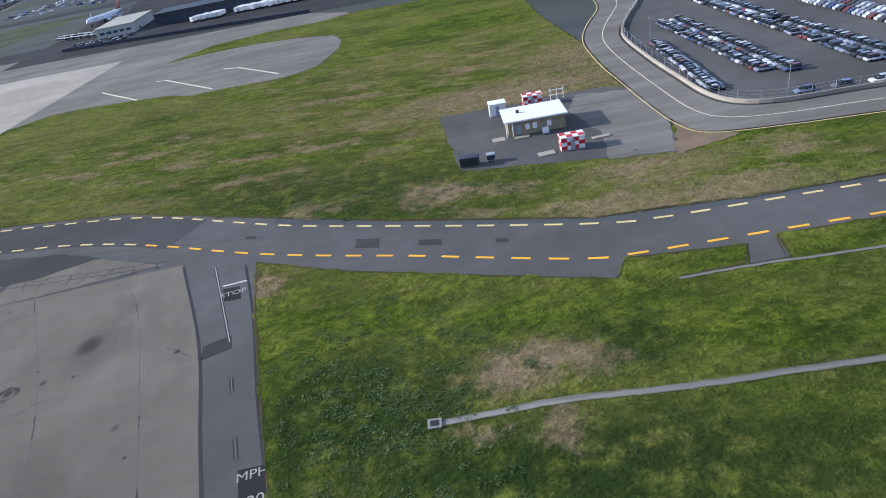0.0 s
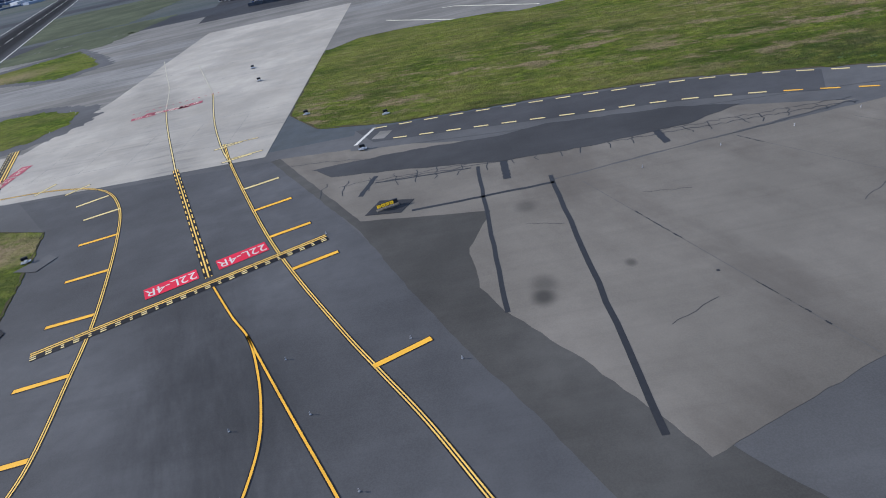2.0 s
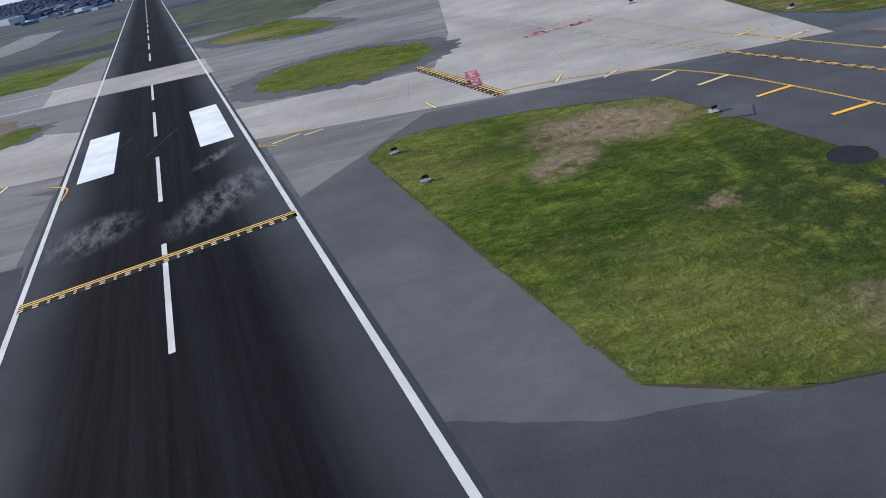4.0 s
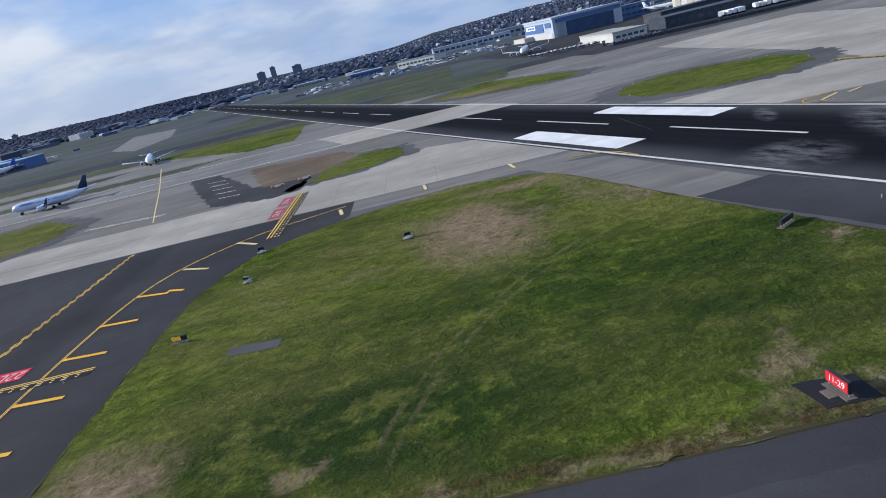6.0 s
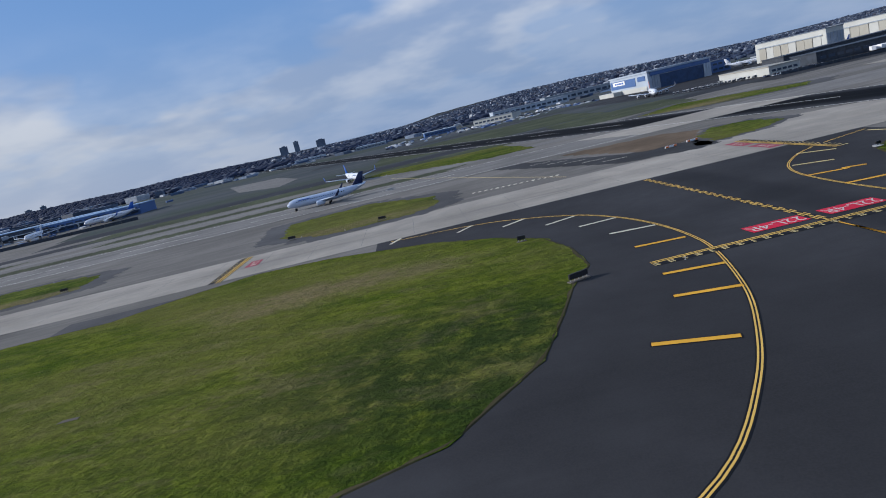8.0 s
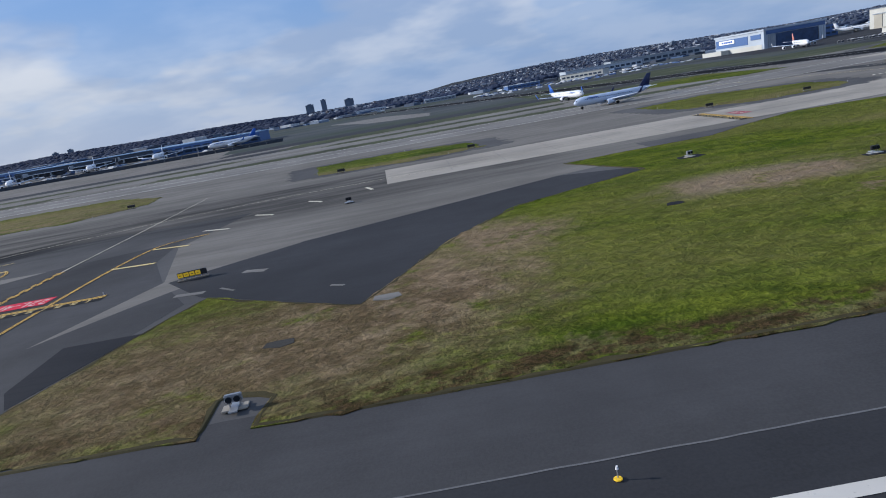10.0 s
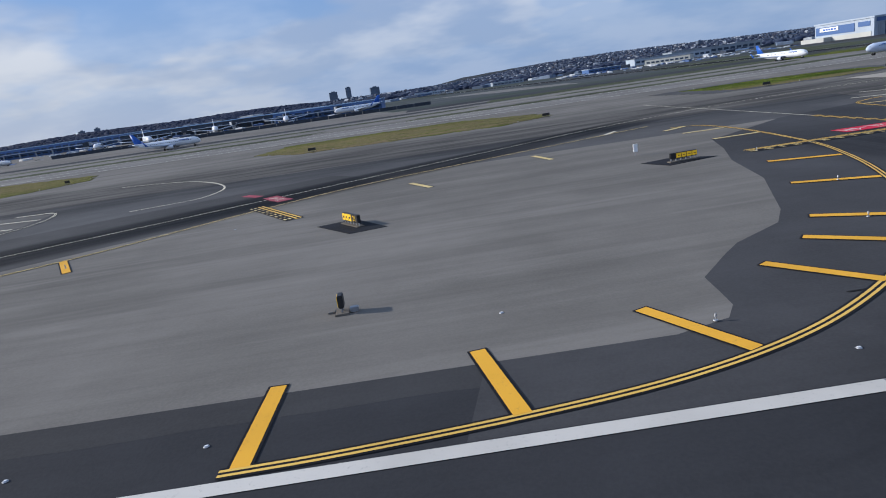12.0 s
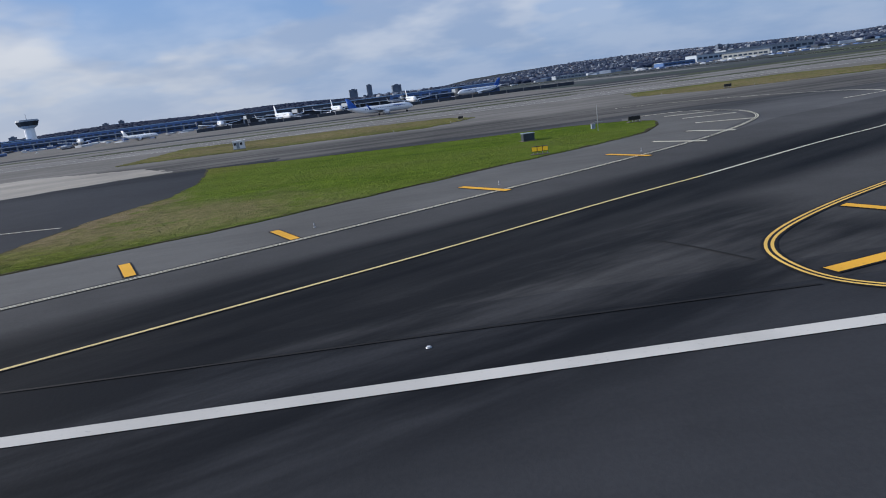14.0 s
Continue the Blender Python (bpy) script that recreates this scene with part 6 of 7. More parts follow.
# big blue and grey maintenance hangar
hangar = thing("hangar", (-129, 462, 0), 12, "large pale blue aircraft hangar with an open dark front", "hangar")
part("wall", boxed(-1, 53, 0, 52, 0, 12.6), PANEL_PALE, hangar)
part("roof", boxed(-1.6, 53.6, -0.6, 52.6, 12.65, 13.8), PANEL_PALE, hangar)
# flat panel on the closed wall, coloured as the shaded inside
part("door_shade_panel", boxed(9, 46, -0.35, -0.05, 0, 9.4), OPENING_SHADE, hangar, "dark panel with the shade of the open hangar front")
part("header", boxed(1, 52, -0.5, -0.1, 9.8, 12.4), PANEL_BLUE, hangar, "blue band over the hangar doors")
for k in range(3):
    part("door_leaf", boxed(46.3 + 2.1 * k, 48.2 + 2.1 * k, -0.6, -0.3, 0, 9.6), PANEL_PALE, hangar)
    part("door_leaf", boxed(2.2 + 2.1 * k, 4.1 + 2.1 * k, -0.6, -0.3, 0, 9.6), PANEL_GREY, hangar)
part("side_panel", boxed(-1.3, -1.05, 16, 51, 4.8, 10.8), PANEL_BLUE, hangar, "blue side panel")
part("side_panel", boxed(-1.3, -1.05, 3, 13, 7.4, 10.8), PANEL_BLUE, hangar, "blue side panel")
part("sign", boxed(-1.6, -1.35, 30, 47, 7.4, 10.2), SIGN_WHITE, hangar, "white sign with unreadable lettering")
for k in range(5):
    part("sign_bar", boxed(-1.75, -1.62, 32 + 2.5 * k, 33.8 + 2.5 * k, 8.2, 9.4), AIR_BLUE, hangar)
part("low_wall", boxed(-1.4, -1.1, 2, 51, 0, 3.4), PANEL_CREAM, hangar)
part("annex", boxed(-9, -1.6, 36, 58, 0, 3.2), PANEL_CREAM, hangar, "low cream annex")

for (x, y, w, d, h, turn, leaves) in ((-23.6, 452.5, 14, 66, 14, 10, 8), (66, 468, 30, 100, 14.5, 10, 11), (150, 452, 40, 90, 14, 10, 9)):
    b = shed_building("hangar", (x, y), turn, w, d, h, PANEL_CREAM, ROOF_GREY, "cream-white aircraft hangar with tall folding doors", "hangar")
    for k in range(leaves):
        y0, y1 = -d / 2 + 4 + k * (d - 8) / leaves, -d / 2 + 4 + (k + 1) * (d - 8) / leaves
        part("door_leaf", boxed(-w / 2 - (0.5 if k % 2 else 0.3), -w / 2 - 0.05, y0 + 0.25, y1 - 0.25, 0, h * 0.70), PANEL_TAN if k % 3 else PANEL_CREAM, b)
    part("door_head", boxed(-w / 2 - 0.6, -w / 2 - 0.05, -d / 2 + 3, d / 2 - 3, h * 0.72, h * 0.77), PANEL_GREY, b)
    for k in range(5):
        part("front_panel", boxed(-w / 2 + k * w / 5 + 0.2, -w / 2 + (k + 1) * w / 5 - 0.2, -d / 2 - 0.3, -d / 2 - 0.05, 0, h * 0.8), PANEL_GREY, b)

shed_building("workshop", (-139, 303), 8, 16, 36, 3.6, PANEL_CREAM, PANEL_TAN, "low cream workshop building with a tan roof", cols=5, rows=1)
shed_building("workshop", (-58, 520), 0, 30, 20, 9, PANEL_BLUE, ROOF_GREY, "blue-grey workshop between the hangars", cols=6, rows=2)
shed_building("cargo_building", (-32, 380), 19.6, 144, 14, 4.6, PANEL_DARK, PANEL_DARK, "long low dark cargo building", cols=30, rows=1)
shed_building("cargo_building", (-46, 301), 3, 148, 18, 4.6, PANEL_DARK, PANEL_DARK, "long low dark cargo building", cols=34, rows=1)
shed_building("cargo_building", (118, 312), 6, 110, 18, 5.5, PANEL_DARK, ROOF_GREY, "long low dark cargo building", cols=26, rows=1)
shed_building("cargo_building", (-222, 604), -32, 40, 22, 5.0, PANEL_CREAM, ROOF_GREY, "white cargo building with dark loading doors", cols=9, rows=1)
shed_building("cargo_building", (-276, 640), 2, 32, 22, 3.8, PANEL_BLUE, PANEL_PALE, "blue cargo building across the field", cols=7, rows=1)
# far warehouses take blue-grey panels in place of haze
shed_building("cargo_building", (-352, 760), 0, 36, 20, 3.6, PANEL_GREY, PANEL_PALE, "grey cargo building across the field", cols=8, rows=1)
shed_building("cargo_building", (-160, 760), 0, 90, 30, 7, PANEL_PALE, PANEL_GREY, "large pale warehouse beyond the runway", cols=14, rows=1)
shed_building("cargo_building", (-440, 860), 0, 40, 20, 3.6, PANEL_PALE, PANEL_PALE, "pale warehouse beyond the runway", cols=12, rows=1)
shed_building("cargo_building", (-60, 860), 0, 120, 30, 9, PANEL_GREY, PANEL_GREY, "grey warehouse beyond the hangars", cols=14, rows=1)

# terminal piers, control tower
# terminal walls and roofs are blue-grey: haze put into their colour
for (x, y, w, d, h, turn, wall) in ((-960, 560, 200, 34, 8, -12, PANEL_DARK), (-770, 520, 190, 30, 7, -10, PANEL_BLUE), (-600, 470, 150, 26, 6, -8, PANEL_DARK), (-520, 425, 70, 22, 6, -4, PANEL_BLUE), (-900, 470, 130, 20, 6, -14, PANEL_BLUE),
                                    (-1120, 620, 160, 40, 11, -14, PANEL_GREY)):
    b = shed_building("terminal", (x, y), turn, w, d, h, wall, HAZED_ROOF, "long low airport terminal pier with glazed bands", "terminal", cols=int(w / 6), rows=2)
    part("canopy", boxed(-w / 2, w / 2, -d / 2 - 3, -d / 2 - 0.2, h * 0.52, h * 0.60), PANEL_PALE, b)
    for k in range(int(w / 14)):
        part("column", boxed(-w / 2 + 14 * k + 1, -w / 2 + 14 * k + 1.8, -d / 2 - 2.8, -d / 2 - 2.0, 0, h * 0.52), PANEL_GREY, b)
for k in range(6):
    bridge = thing("boarding_bridge", (-690 + 34 * k, 452 - 5 * k, 0), -70, "grey boarding bridge reaching out from the terminal", "boarding bridge", "bridges at the terminal")
    part("tunnel", boxed(0, 22, -1.2, 1.2, 3, 5.2), PANEL_GREY, bridge)
    part("cab", boxed(21, 24.5, -1.7, 1.7, 2.8, 5.5), PANEL_DARK, bridge)
    part("wheel_column", boxed(17, 18, -0.8, 0.8, 0, 3), METAL, bridge)
tower = thing("control_tower", (-861, 556, 0), 12, "pale control tower with a dark glazed cab", "control tower")
shaft = bmesh.new()
tube(shaft, 0, 0, 0, 17, 4.4, 3.8, 16)
part("shaft", shaft, PANEL_WHITE, tower)
for name, z0, z1, r0, r1, m in (("gallery", 17, 19, 4.4, 7.4, PANEL_GREY), ("cab", 19, 22.6, 7.0, 8.6, GLASS_DARK), ("cab_roof", 22.6, 24, 9.0, 8.0, PANEL_GREY), ("mast", 24, 29, 0.3, 0.1, METAL)):
    bm = bmesh.new()
    tube(bm, 0, 0, z0, z1, r0, r1, 16)
    part(name, bm, m, tower)

# blast wall along the apron
wall_ob = thing("blast_wall", (0, 0, 0), 0, "long dark blue-grey blast wall along the apron", "wall", kind="structure")
for k in range(22):
    x = -655 + 9 * k
    part("wall_panel", boxed(x, x + 8.7, 338, 338.6, 0, 1.7), PANEL_DARK, wall_ob)
wall_two = thing("blast_wall", (0, 0, 0), 0, "low dark wall round the hangar apron", "wall", kind="structure")
for k in range(16):
    a, b = Vector((-150.6, 265, 0)).lerp(Vector((-44.8, 241.4, 0)), k / 16), Vector((-150.6, 265, 0)).lerp(Vector((-44.8, 241.4, 0)), (k + 0.97) / 16)
    panel = part("wall_panel", boxed(0, (b - a).length, -0.2, 0.2, 0, 1.3), PANEL_DARK, wall_two)
    panel.matrix_local = pose(a.x, a.y, 0, 0, 0, math.degrees(math.atan2((b - a).y, (b - a).x)))

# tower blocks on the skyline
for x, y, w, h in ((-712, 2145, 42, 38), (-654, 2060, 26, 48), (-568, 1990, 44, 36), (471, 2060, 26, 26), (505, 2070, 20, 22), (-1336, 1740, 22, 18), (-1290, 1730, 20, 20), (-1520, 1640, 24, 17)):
    block = shed_building("tower_block", (x, y), 10, w * 0.62, w * 0.5, h * 0.86 + ground_height(x, y) * 0.6, HAZED_SKYLINE, HAZED_SKYLINE, "dark blue-grey apartment tower block on the skyline", "tower block")
    part("lift_house", boxed(-w * 0.12, w * 0.15, -w * 0.1, w * 0.1, h * 0.86 + ground_height(x, y) * 0.6 + 0.52, h * 0.86 + ground_height(x, y) * 0.6 + 3), HAZED_SKYLINE, block)


# ---------------------------------------------------------------- town and woods in the distance
def scatter_boxes(name, count, region, size, height, material, label, category, seed, gable=True):
    r_ = np.random.default_rng(seed)
    verts, faces = [], []
    for _ in range(count):
        x, y = region(r_)
        w, d, h = r_.uniform(*size), r_.uniform(*size) * 0.8, r_.uniform(*height)
        z, a = ground_height(x, y) - 1, r_.uniform(0, math.tau)
        c, s = math.cos(a), math.sin(a)
        base = len(verts)
        for zz in (z, z + h):
            for u, v in ((-w, -d), (w, -d), (w, d), (-w, d)):
                verts.append((x + (u * c - v * s) / 2, y + (u * s + v * c) / 2, zz))
        rise = h * 0.45 if gable else 0.3
        verts.append((x - w / 2 * c, y - w / 2 * s, z + h + rise))
        verts.append((x + w / 2 * c, y + w / 2 * s, z + h + rise))
        for f in ((0, 1, 5, 4), (1, 2, 6, 5), (2, 3, 7, 6), (3, 0, 4, 7), (4, 5, 9, 8), (6, 7, 8, 9), (5, 6, 9), (7, 4, 8)):
            faces.append([base + k for k in f])
    me = bpy.data.meshes.new(name)
    me.from_pydata(verts, [], faces)
    return tagged(put(me, material, name), label, category, kind="stuff")


def island_mix(name, colours, rough=0.8):
    n = Nodes(name, rough)
    g = n.t.nodes.new("ShaderNodeNewGeometry")
    r_ = n.t.nodes.new("ShaderNodeValToRGB")
    r_.color_ramp.interpolation = "CONSTANT"
    while len(r_.color_ramp.elements) < len(colours):
        r_.color_ramp.elements.new(1.0)
    for k, c in enumerate(colours):
        r_.color_ramp.elements[k].position = k / len(colours)
        r_.color_ramp.elements[k].color = (*c, 1)
    n.link(g.outputs["Random Per Island"], r_.inputs["Fac"])
    return n.done(n.mix(n.noise(0.3, 3), r_.outputs["Color"], n.mix(0.35, r_.outputs["Color"], (0.05, 0.05, 0.06))))


# house and shed colours are shifted to blue in place of distance haze
HAZED_HOUSES = island_mix("houses", [(0.034, 0.052, 0.094), (0.040, 0.058, 0.098), (0.055, 0.073, 0.112), (0.15, 0.175, 0.225), (0.070, 0.072, 0.094), (0.048, 0.076, 0.128), (0.036, 0.054, 0.094), (0.34, 0.37, 0.42), (0.056, 0.078, 0.122), (0.045, 0.060, 0.095)])
HAZED_SHEDS = island_mix("sheds", [(0.045, 0.065, 0.105), (0.08, 0.115, 0.18), (0.035, 0.05, 0.08), (0.20, 0.26, 0.36), (0.06, 0.11, 0.21), (0.42, 0.46, 0.52)])
scatter_boxes("houses", 9000, lambda r: (r.uniform(-650, 2900), 1050 + 2300 * r.random() ** 0.8), (5, 11), (3.5, 7), HAZED_HOUSES, "small houses of a town spread over low hills", "houses", 11)
scatter_boxes("houses", 420, lambda r: (r.uniform(-650, 700), r.uniform(700, 1100)), (7, 18), (2, 4.5), HAZED_SHEDS, "sheds and warehouses at the edge of the town", "houses", 12, False)
scatter_boxes("houses", 420, lambda r: (r.uniform(-1900, -640), r.uniform(600, 1100)), (12, 34), (3, 8), HAZED_SHEDS, "low roofs beyond the terminals", "houses", 13, False)


VEHICLES = island_mix("ground_vehicles", [(0.55, 0.57, 0.60), (0.04, 0.06, 0.10), (0.30, 0.36, 0.45), (0.62, 0.63, 0.65), (0.06, 0.12, 0.28), (0.05, 0.05, 0.06)], 0.5)
scatter_boxes("ground_vehicles", 300, lambda r: (r.uniform(-1050, -500), 345 + 175 * r.random()), (1.6, 7), (0.9, 2.4), VEHICLES, "trucks, tugs and carts round the terminal piers", "vehicles", 14, False)
scatter_boxes("ground_vehicles", 220, lambda r: (r.uniform(-330, -150), r.uniform(500, 640)), (1.6, 6), (0.9, 2.0), VEHICLES, "trucks and containers round the cargo buildings", "vehicles", 15, False)


def woods(name, count, region, size, seed, label):
    """Many leafy clumps, uneven in size, joined into one mesh."""
    r_ = np.random.default_rng(seed)
    bm = bmesh.new()
    bmesh.ops.create_icosphere(bm, subdivisions=1, radius=1.0)
    v0 = np.array([v.co[:] for v in bm.verts])
    f0 = np.array([[v.index for v in f.verts] for f in bm.faces])
    bm.free()
    verts, faces = [], []
    for k in range(count):
        x, y = region(r_)
        s = r_.uniform(*size)
        wob = r_.uniform(0.8, 1.2, (len(v0), 1))
        v = v0 * wob * (s * 1.7, s * 1.7, s * r_.uniform(0.6, 0.85)) + (x, y, ground_height(x, y) + s * r_.uniform(0.2, 0.5))
        verts.append(v)
        faces.append(f0 + k * len(v0))
    me = bpy.data.meshes.new(name)
    me.from_pydata(np.concatenate(verts).tolist(), [], np.concatenate(faces).tolist())
    me.polygons.foreach_set("use_smooth", [True] * len(me.polygons))
    return tagged(put(me, HAZED_WOODS, name), label, "trees", kind="stuff")


# bare woods with the blue of distance haze put into their colour
HAZED_WOODS = island_mix("hazed_woods", [(0.009, 0.021, 0.056), (0.011, 0.024, 0.062), (0.008, 0.019, 0.052), (0.012, 0.026, 0.064)], 0.95)
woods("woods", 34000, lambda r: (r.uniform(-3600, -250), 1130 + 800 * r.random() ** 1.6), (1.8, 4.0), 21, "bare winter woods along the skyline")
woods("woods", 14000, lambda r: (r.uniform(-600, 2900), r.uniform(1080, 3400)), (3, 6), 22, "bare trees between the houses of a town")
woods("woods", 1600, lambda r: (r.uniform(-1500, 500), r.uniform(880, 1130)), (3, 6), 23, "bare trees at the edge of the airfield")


# ---------------------------------------------------------------- huts on the asphalt pad
def checked_hut(at, w, d, h, label, checks=True):
    hut = thing("equipment_hut", (*at, 0.10), 0, label, "hut", "huts on the pad")
    part("body", boxed(-w / 2, w / 2, -d / 2, d / 2, 0.12, h, bevel=0.03), PANEL_WHITE, hut)
    part("skid", boxed(-w / 2 - 0.06, w / 2 + 0.06, -d / 2 - 0.06, d / 2 + 0.06, 0, 0.12), METAL, hut)
    part("roof", boxed(-w / 2 - 0.10, w / 2 + 0.10, -d / 2 - 0.10, d / 2 + 0.10, h, h + 0.10, bevel=0.03), PANEL_WHITE, hut)
    if checks:
        for i in range(4):
            for j in range(3):
                if (i + j) % 2 == 0:
                    x0, z0 = -w / 2 + i * w / 4, 0.16 + j * (h - 0.2) / 3
                    part("red_panel", boxed(x0, x0 + w / 4, -d / 2 - 0.03, -d / 2 - 0.004, z0, z0 + (h - 0.2) / 3), SIGN_RED, hut)
        for i in range(2):
            for j in range(3):
                if (i + j) % 2:
                    y0, z0 = -d / 2 + i * d / 2, 0.16 + j * (h - 0.2) / 3
                    part("red_panel", boxed(-w / 2 - 0.03, -w / 2 - 0.004, y0, y0 + d / 2, z0, z0 + (h - 0.2) / 3), SIGN_RED, hut)
        for i in range(4):
            for j in range(2):
                if (i + j) % 2:
                    x0, y0 = -w / 2 + i * w / 4, -d / 2 + j * d / 2
                    part("roof_panel", boxed(x0, x0 + w / 4, y0, y0 + d / 2, h + 0.105, h + 0.125), SIGN_RED, hut)
    part("door", boxed(-0.3, 0.25, -d / 2 - 0.05, -d / 2 - 0.032, 0.15, h * 0.85), PANEL_GREY, hut)
    return hut


checked_hut((14.2, 76.2), 3.0, 1.7, 1.75, "red and white checked equipment hut on an asphalt pad")
checked_hut((12.2, 95.6), 2.9, 1.7, 1.7, "red and white checked equipment hut at the back of the pad")
checked_hut((6.6, 94.2), 2.5, 1.9, 1.9, "plain white equipment hut on an asphalt pad", False)
main = thing("equipment_building", (11.0, 86.4, 0.10), 0, "flat-roofed olive equipment building with a white roof", "building")
OLIVE = plain("olive_wall", (0.26, 0.225, 0.155), 0.8, wear=0.2)
part("wall", boxed(-4.0, 4.0, -2.6, 2.6, 0, 2.1), OLIVE, main)
part("roof", boxed(-4.5, 4.3, -3.1, 2.9, 2.1, 2.32, bevel=0.04), PANEL_WHITE, main)
part("door", boxed(-2.9, -2.2, -2.68, -2.61, 0.05, 1.5), PANEL_GREY, main)
for x in (-1.6, -0.6, 1.4):
    part("window", boxed(x, x + 0.6, -2.66, -2.61, 0.7, 1.5), PANEL_WHITE, main)
for x in (-4.3, -3.4):
    tb = bmesh.new()
    tube(tb, x, -2.9, 0, 2.1, 0.06, 0.06, 8)
    part("porch_post", tb, PANEL_WHITE, main)
part("cooling_unit", boxed(0.6, 1.5, -3.6, -2.8, 0, 0.7, bevel=0.05), PANEL_WHITE, main)
part("vent", boxed(-2.4, -2.0, 0, 0.4, 2.32, 2.7), DARK_METAL, main)
part("step", boxed(-3.3, -1.3, -4.0, -3.2, 0, 0.14), CONCRETE, main)
part("slab", boxed(-6.4, -4.6, -3.6, -2.2, -0.06, 0.05), CONCRETE, main)
gen = thing("generator", (0.9, 76.2, 0.10), -6, "dark green generator cabinet at the edge of the pad", "generator")
part("cabinet", boxed(-1.25, 1.25, -0.65, 0.65, 0.1, 1.35, bevel=0.04), PANEL_DARK, gen)
for k in range(6):
    part("louvre", boxed(-0.95 + 0.33 * k, -0.72 + 0.33 * k, -0.70, -0.66, 0.3, 1.1), DARK_METAL, gen)
part("base", boxed(-1.35, 1.35, -0.75, 0.75, 0, 0.1), CONCRETE_OLD, gen)
tank = thing("fuel_tank", (3.7, 76.4, 0.10), 0, "small grey fuel tank on a stand", "tank")
part("drum", boxed(-0.5, 0.5, -0.4, 0.4, 0.3, 1.0, bevel=0.12), PANEL_DARK, tank)
part("lid", boxed(-0.55, 0.55, -0.45, 0.45, 1.0, 1.12), PANEL_GREY, tank)
for x in (-0.4, 0.4):
    part("leg", boxed(x - 0.05, x + 0.05, -0.35, 0.35, 0, 0.3), METAL, tank)
for x, y, w, d in ((10.8, 75.6, 2.2, 1.3), (18.4, 78, 2.4, 0.8)):
    b = thing("concrete_block", (x, y, 0.10), 5, "low pale concrete block on the pad", "block")
    part("block", boxed(-w / 2, w / 2, -d / 2, d / 2, 0, 0.15, bevel=0.03), CONCRETE, b)
rack = thing("antenna_rack", (16.2, 96.4, 0.10), 0, "white pipe rack beside the huts", "rack")
for x in (-1.0, 0.0, 1.0):
    tb = bmesh.new()
    tube(tb, x, 0, 0, 1.9, 0.05, 0.05, 8)
    part("post", tb, PANEL_WHITE, rack)
part("crossbar", boxed(-1.2, 1.2, -0.05, 0.05, 1.5, 1.6), PANEL_WHITE, rack)
part("brace", boxed(-1.2, 1.2, 0.06, 0.14, 0.7, 0.8), PANEL_WHITE, rack)

# drainage channels in the grass
for pts, w in (([(-4.8, 32), (-1, 32.2), (4.6, 32.4), (11.8, 31.9), (25.6, 31.7), (75, 31.2)], 0.75), ([(16.4, 44.3), (24, 44.4), (33, 44.0), (75, 43.2)], 0.4)):
    d = tagged(new("drain"), "narrow pale concrete drain across the grass", "drain", kind="structure")
    line = [q + Vector((0, 0.10 * noise.noise(q * 0.9), 0)) for q, _ in walked(smooth_line(pts), 0.5)]
    part("channel", ribbon_bm(line, w * 0.72, 0.095), CONCRETE_GREY, d)
    for sh in (-w / 2, w / 2):
        part("kerb", ribbon_bm(line, 0.09, 0.11, sh * 0.72), CONCRETE_OLD, d)
pit = thing("drain_pit", (-5.0, 32.0, 0.08), 0, "square concrete drain pit at the end of a channel", "drain")
part("frame", boxed(-0.5, 0.5, -0.45, 0.45, 0, 0.14), CONCRETE_GREY, pit)
part("grate", boxed(-0.3, 0.3, -0.26, 0.26, 0.141, 0.16), DARK_METAL, pit)

# ---------------------------------------------------------------- perimeter road, fence and car park
outer = [(40, 170), (38.1, 156.8), (31.4, 140), (28.0, 127.6), (27.0, 112), (27.3, 99), (27.8, 86), (28.6, 78), (31, 73.6), (40, 71.8), (50.4, 70.7), (90, 66)]
inner = [(49, 170), (46.6, 157), (39, 140), (34.6, 127), (33.8, 110), (34.2, 96), (34.8, 86), (37, 80.8), (42.4, 78.4), (55.3, 77.6), (90, 73.4)]
olin, ilin = smooth_line(outer), smooth_line(inner)
per = pavement("road", [q.xy[:] for q in olin] + [q.xy[:] for q in ilin][::-1], 0.110, ASPHALT_OLD, "curving grey perimeter road outside the car park fence")
part("edge_line", ribbon_bm(olin, 0.17, 0.122, -0.5), YELLOW_PALE, per)
part("edge_line", ribbon_bm(ilin, 0.15, 0.122, 0.7), CREAM, per)
part("centre_line", ribbon_bm([a.lerp(b, 0.5) for a, b in zip(*[[p[0] for p in walked(l, (sum((b - a).length for a, b in zip(l, l[1:])) - 0.01) / 60)] for l in (olin, ilin)])], 0.16, 0.122), CREAM, per)
pavement("car_park", [(49, 170), (46.8, 157), (39.2, 140), (34.8, 127), (34.0, 110), (34.4, 96), (35, 86.2), (37.2, 81), (42.6, 78.6), (55.4, 77.8), (90, 73.6), (170, 66), (170, 235), (60, 235)], 0.105, ASPHALT, "asphalt car park full of parked cars")
fence = thing("fence", (0, 0, 0.1), 0, "chain-link fence on a concrete barrier round a car park", "fence", kind="structure")
f_line = [Vector((p[0].x, p[0].y, 0)) for p in walked(smooth_line([(49.6, 170), (47.2, 157), (39.6, 140), (35.2, 127), (34.5, 110), (34.9, 96), (35.4, 86.6), (37.5, 81.4), (42.7, 79.0), (55.5, 78.2), (90, 74)]), 1.5)]
barrier = bmesh.new()
ribbon_bm(f_line, 0.34, 0.55, bm=barrier)
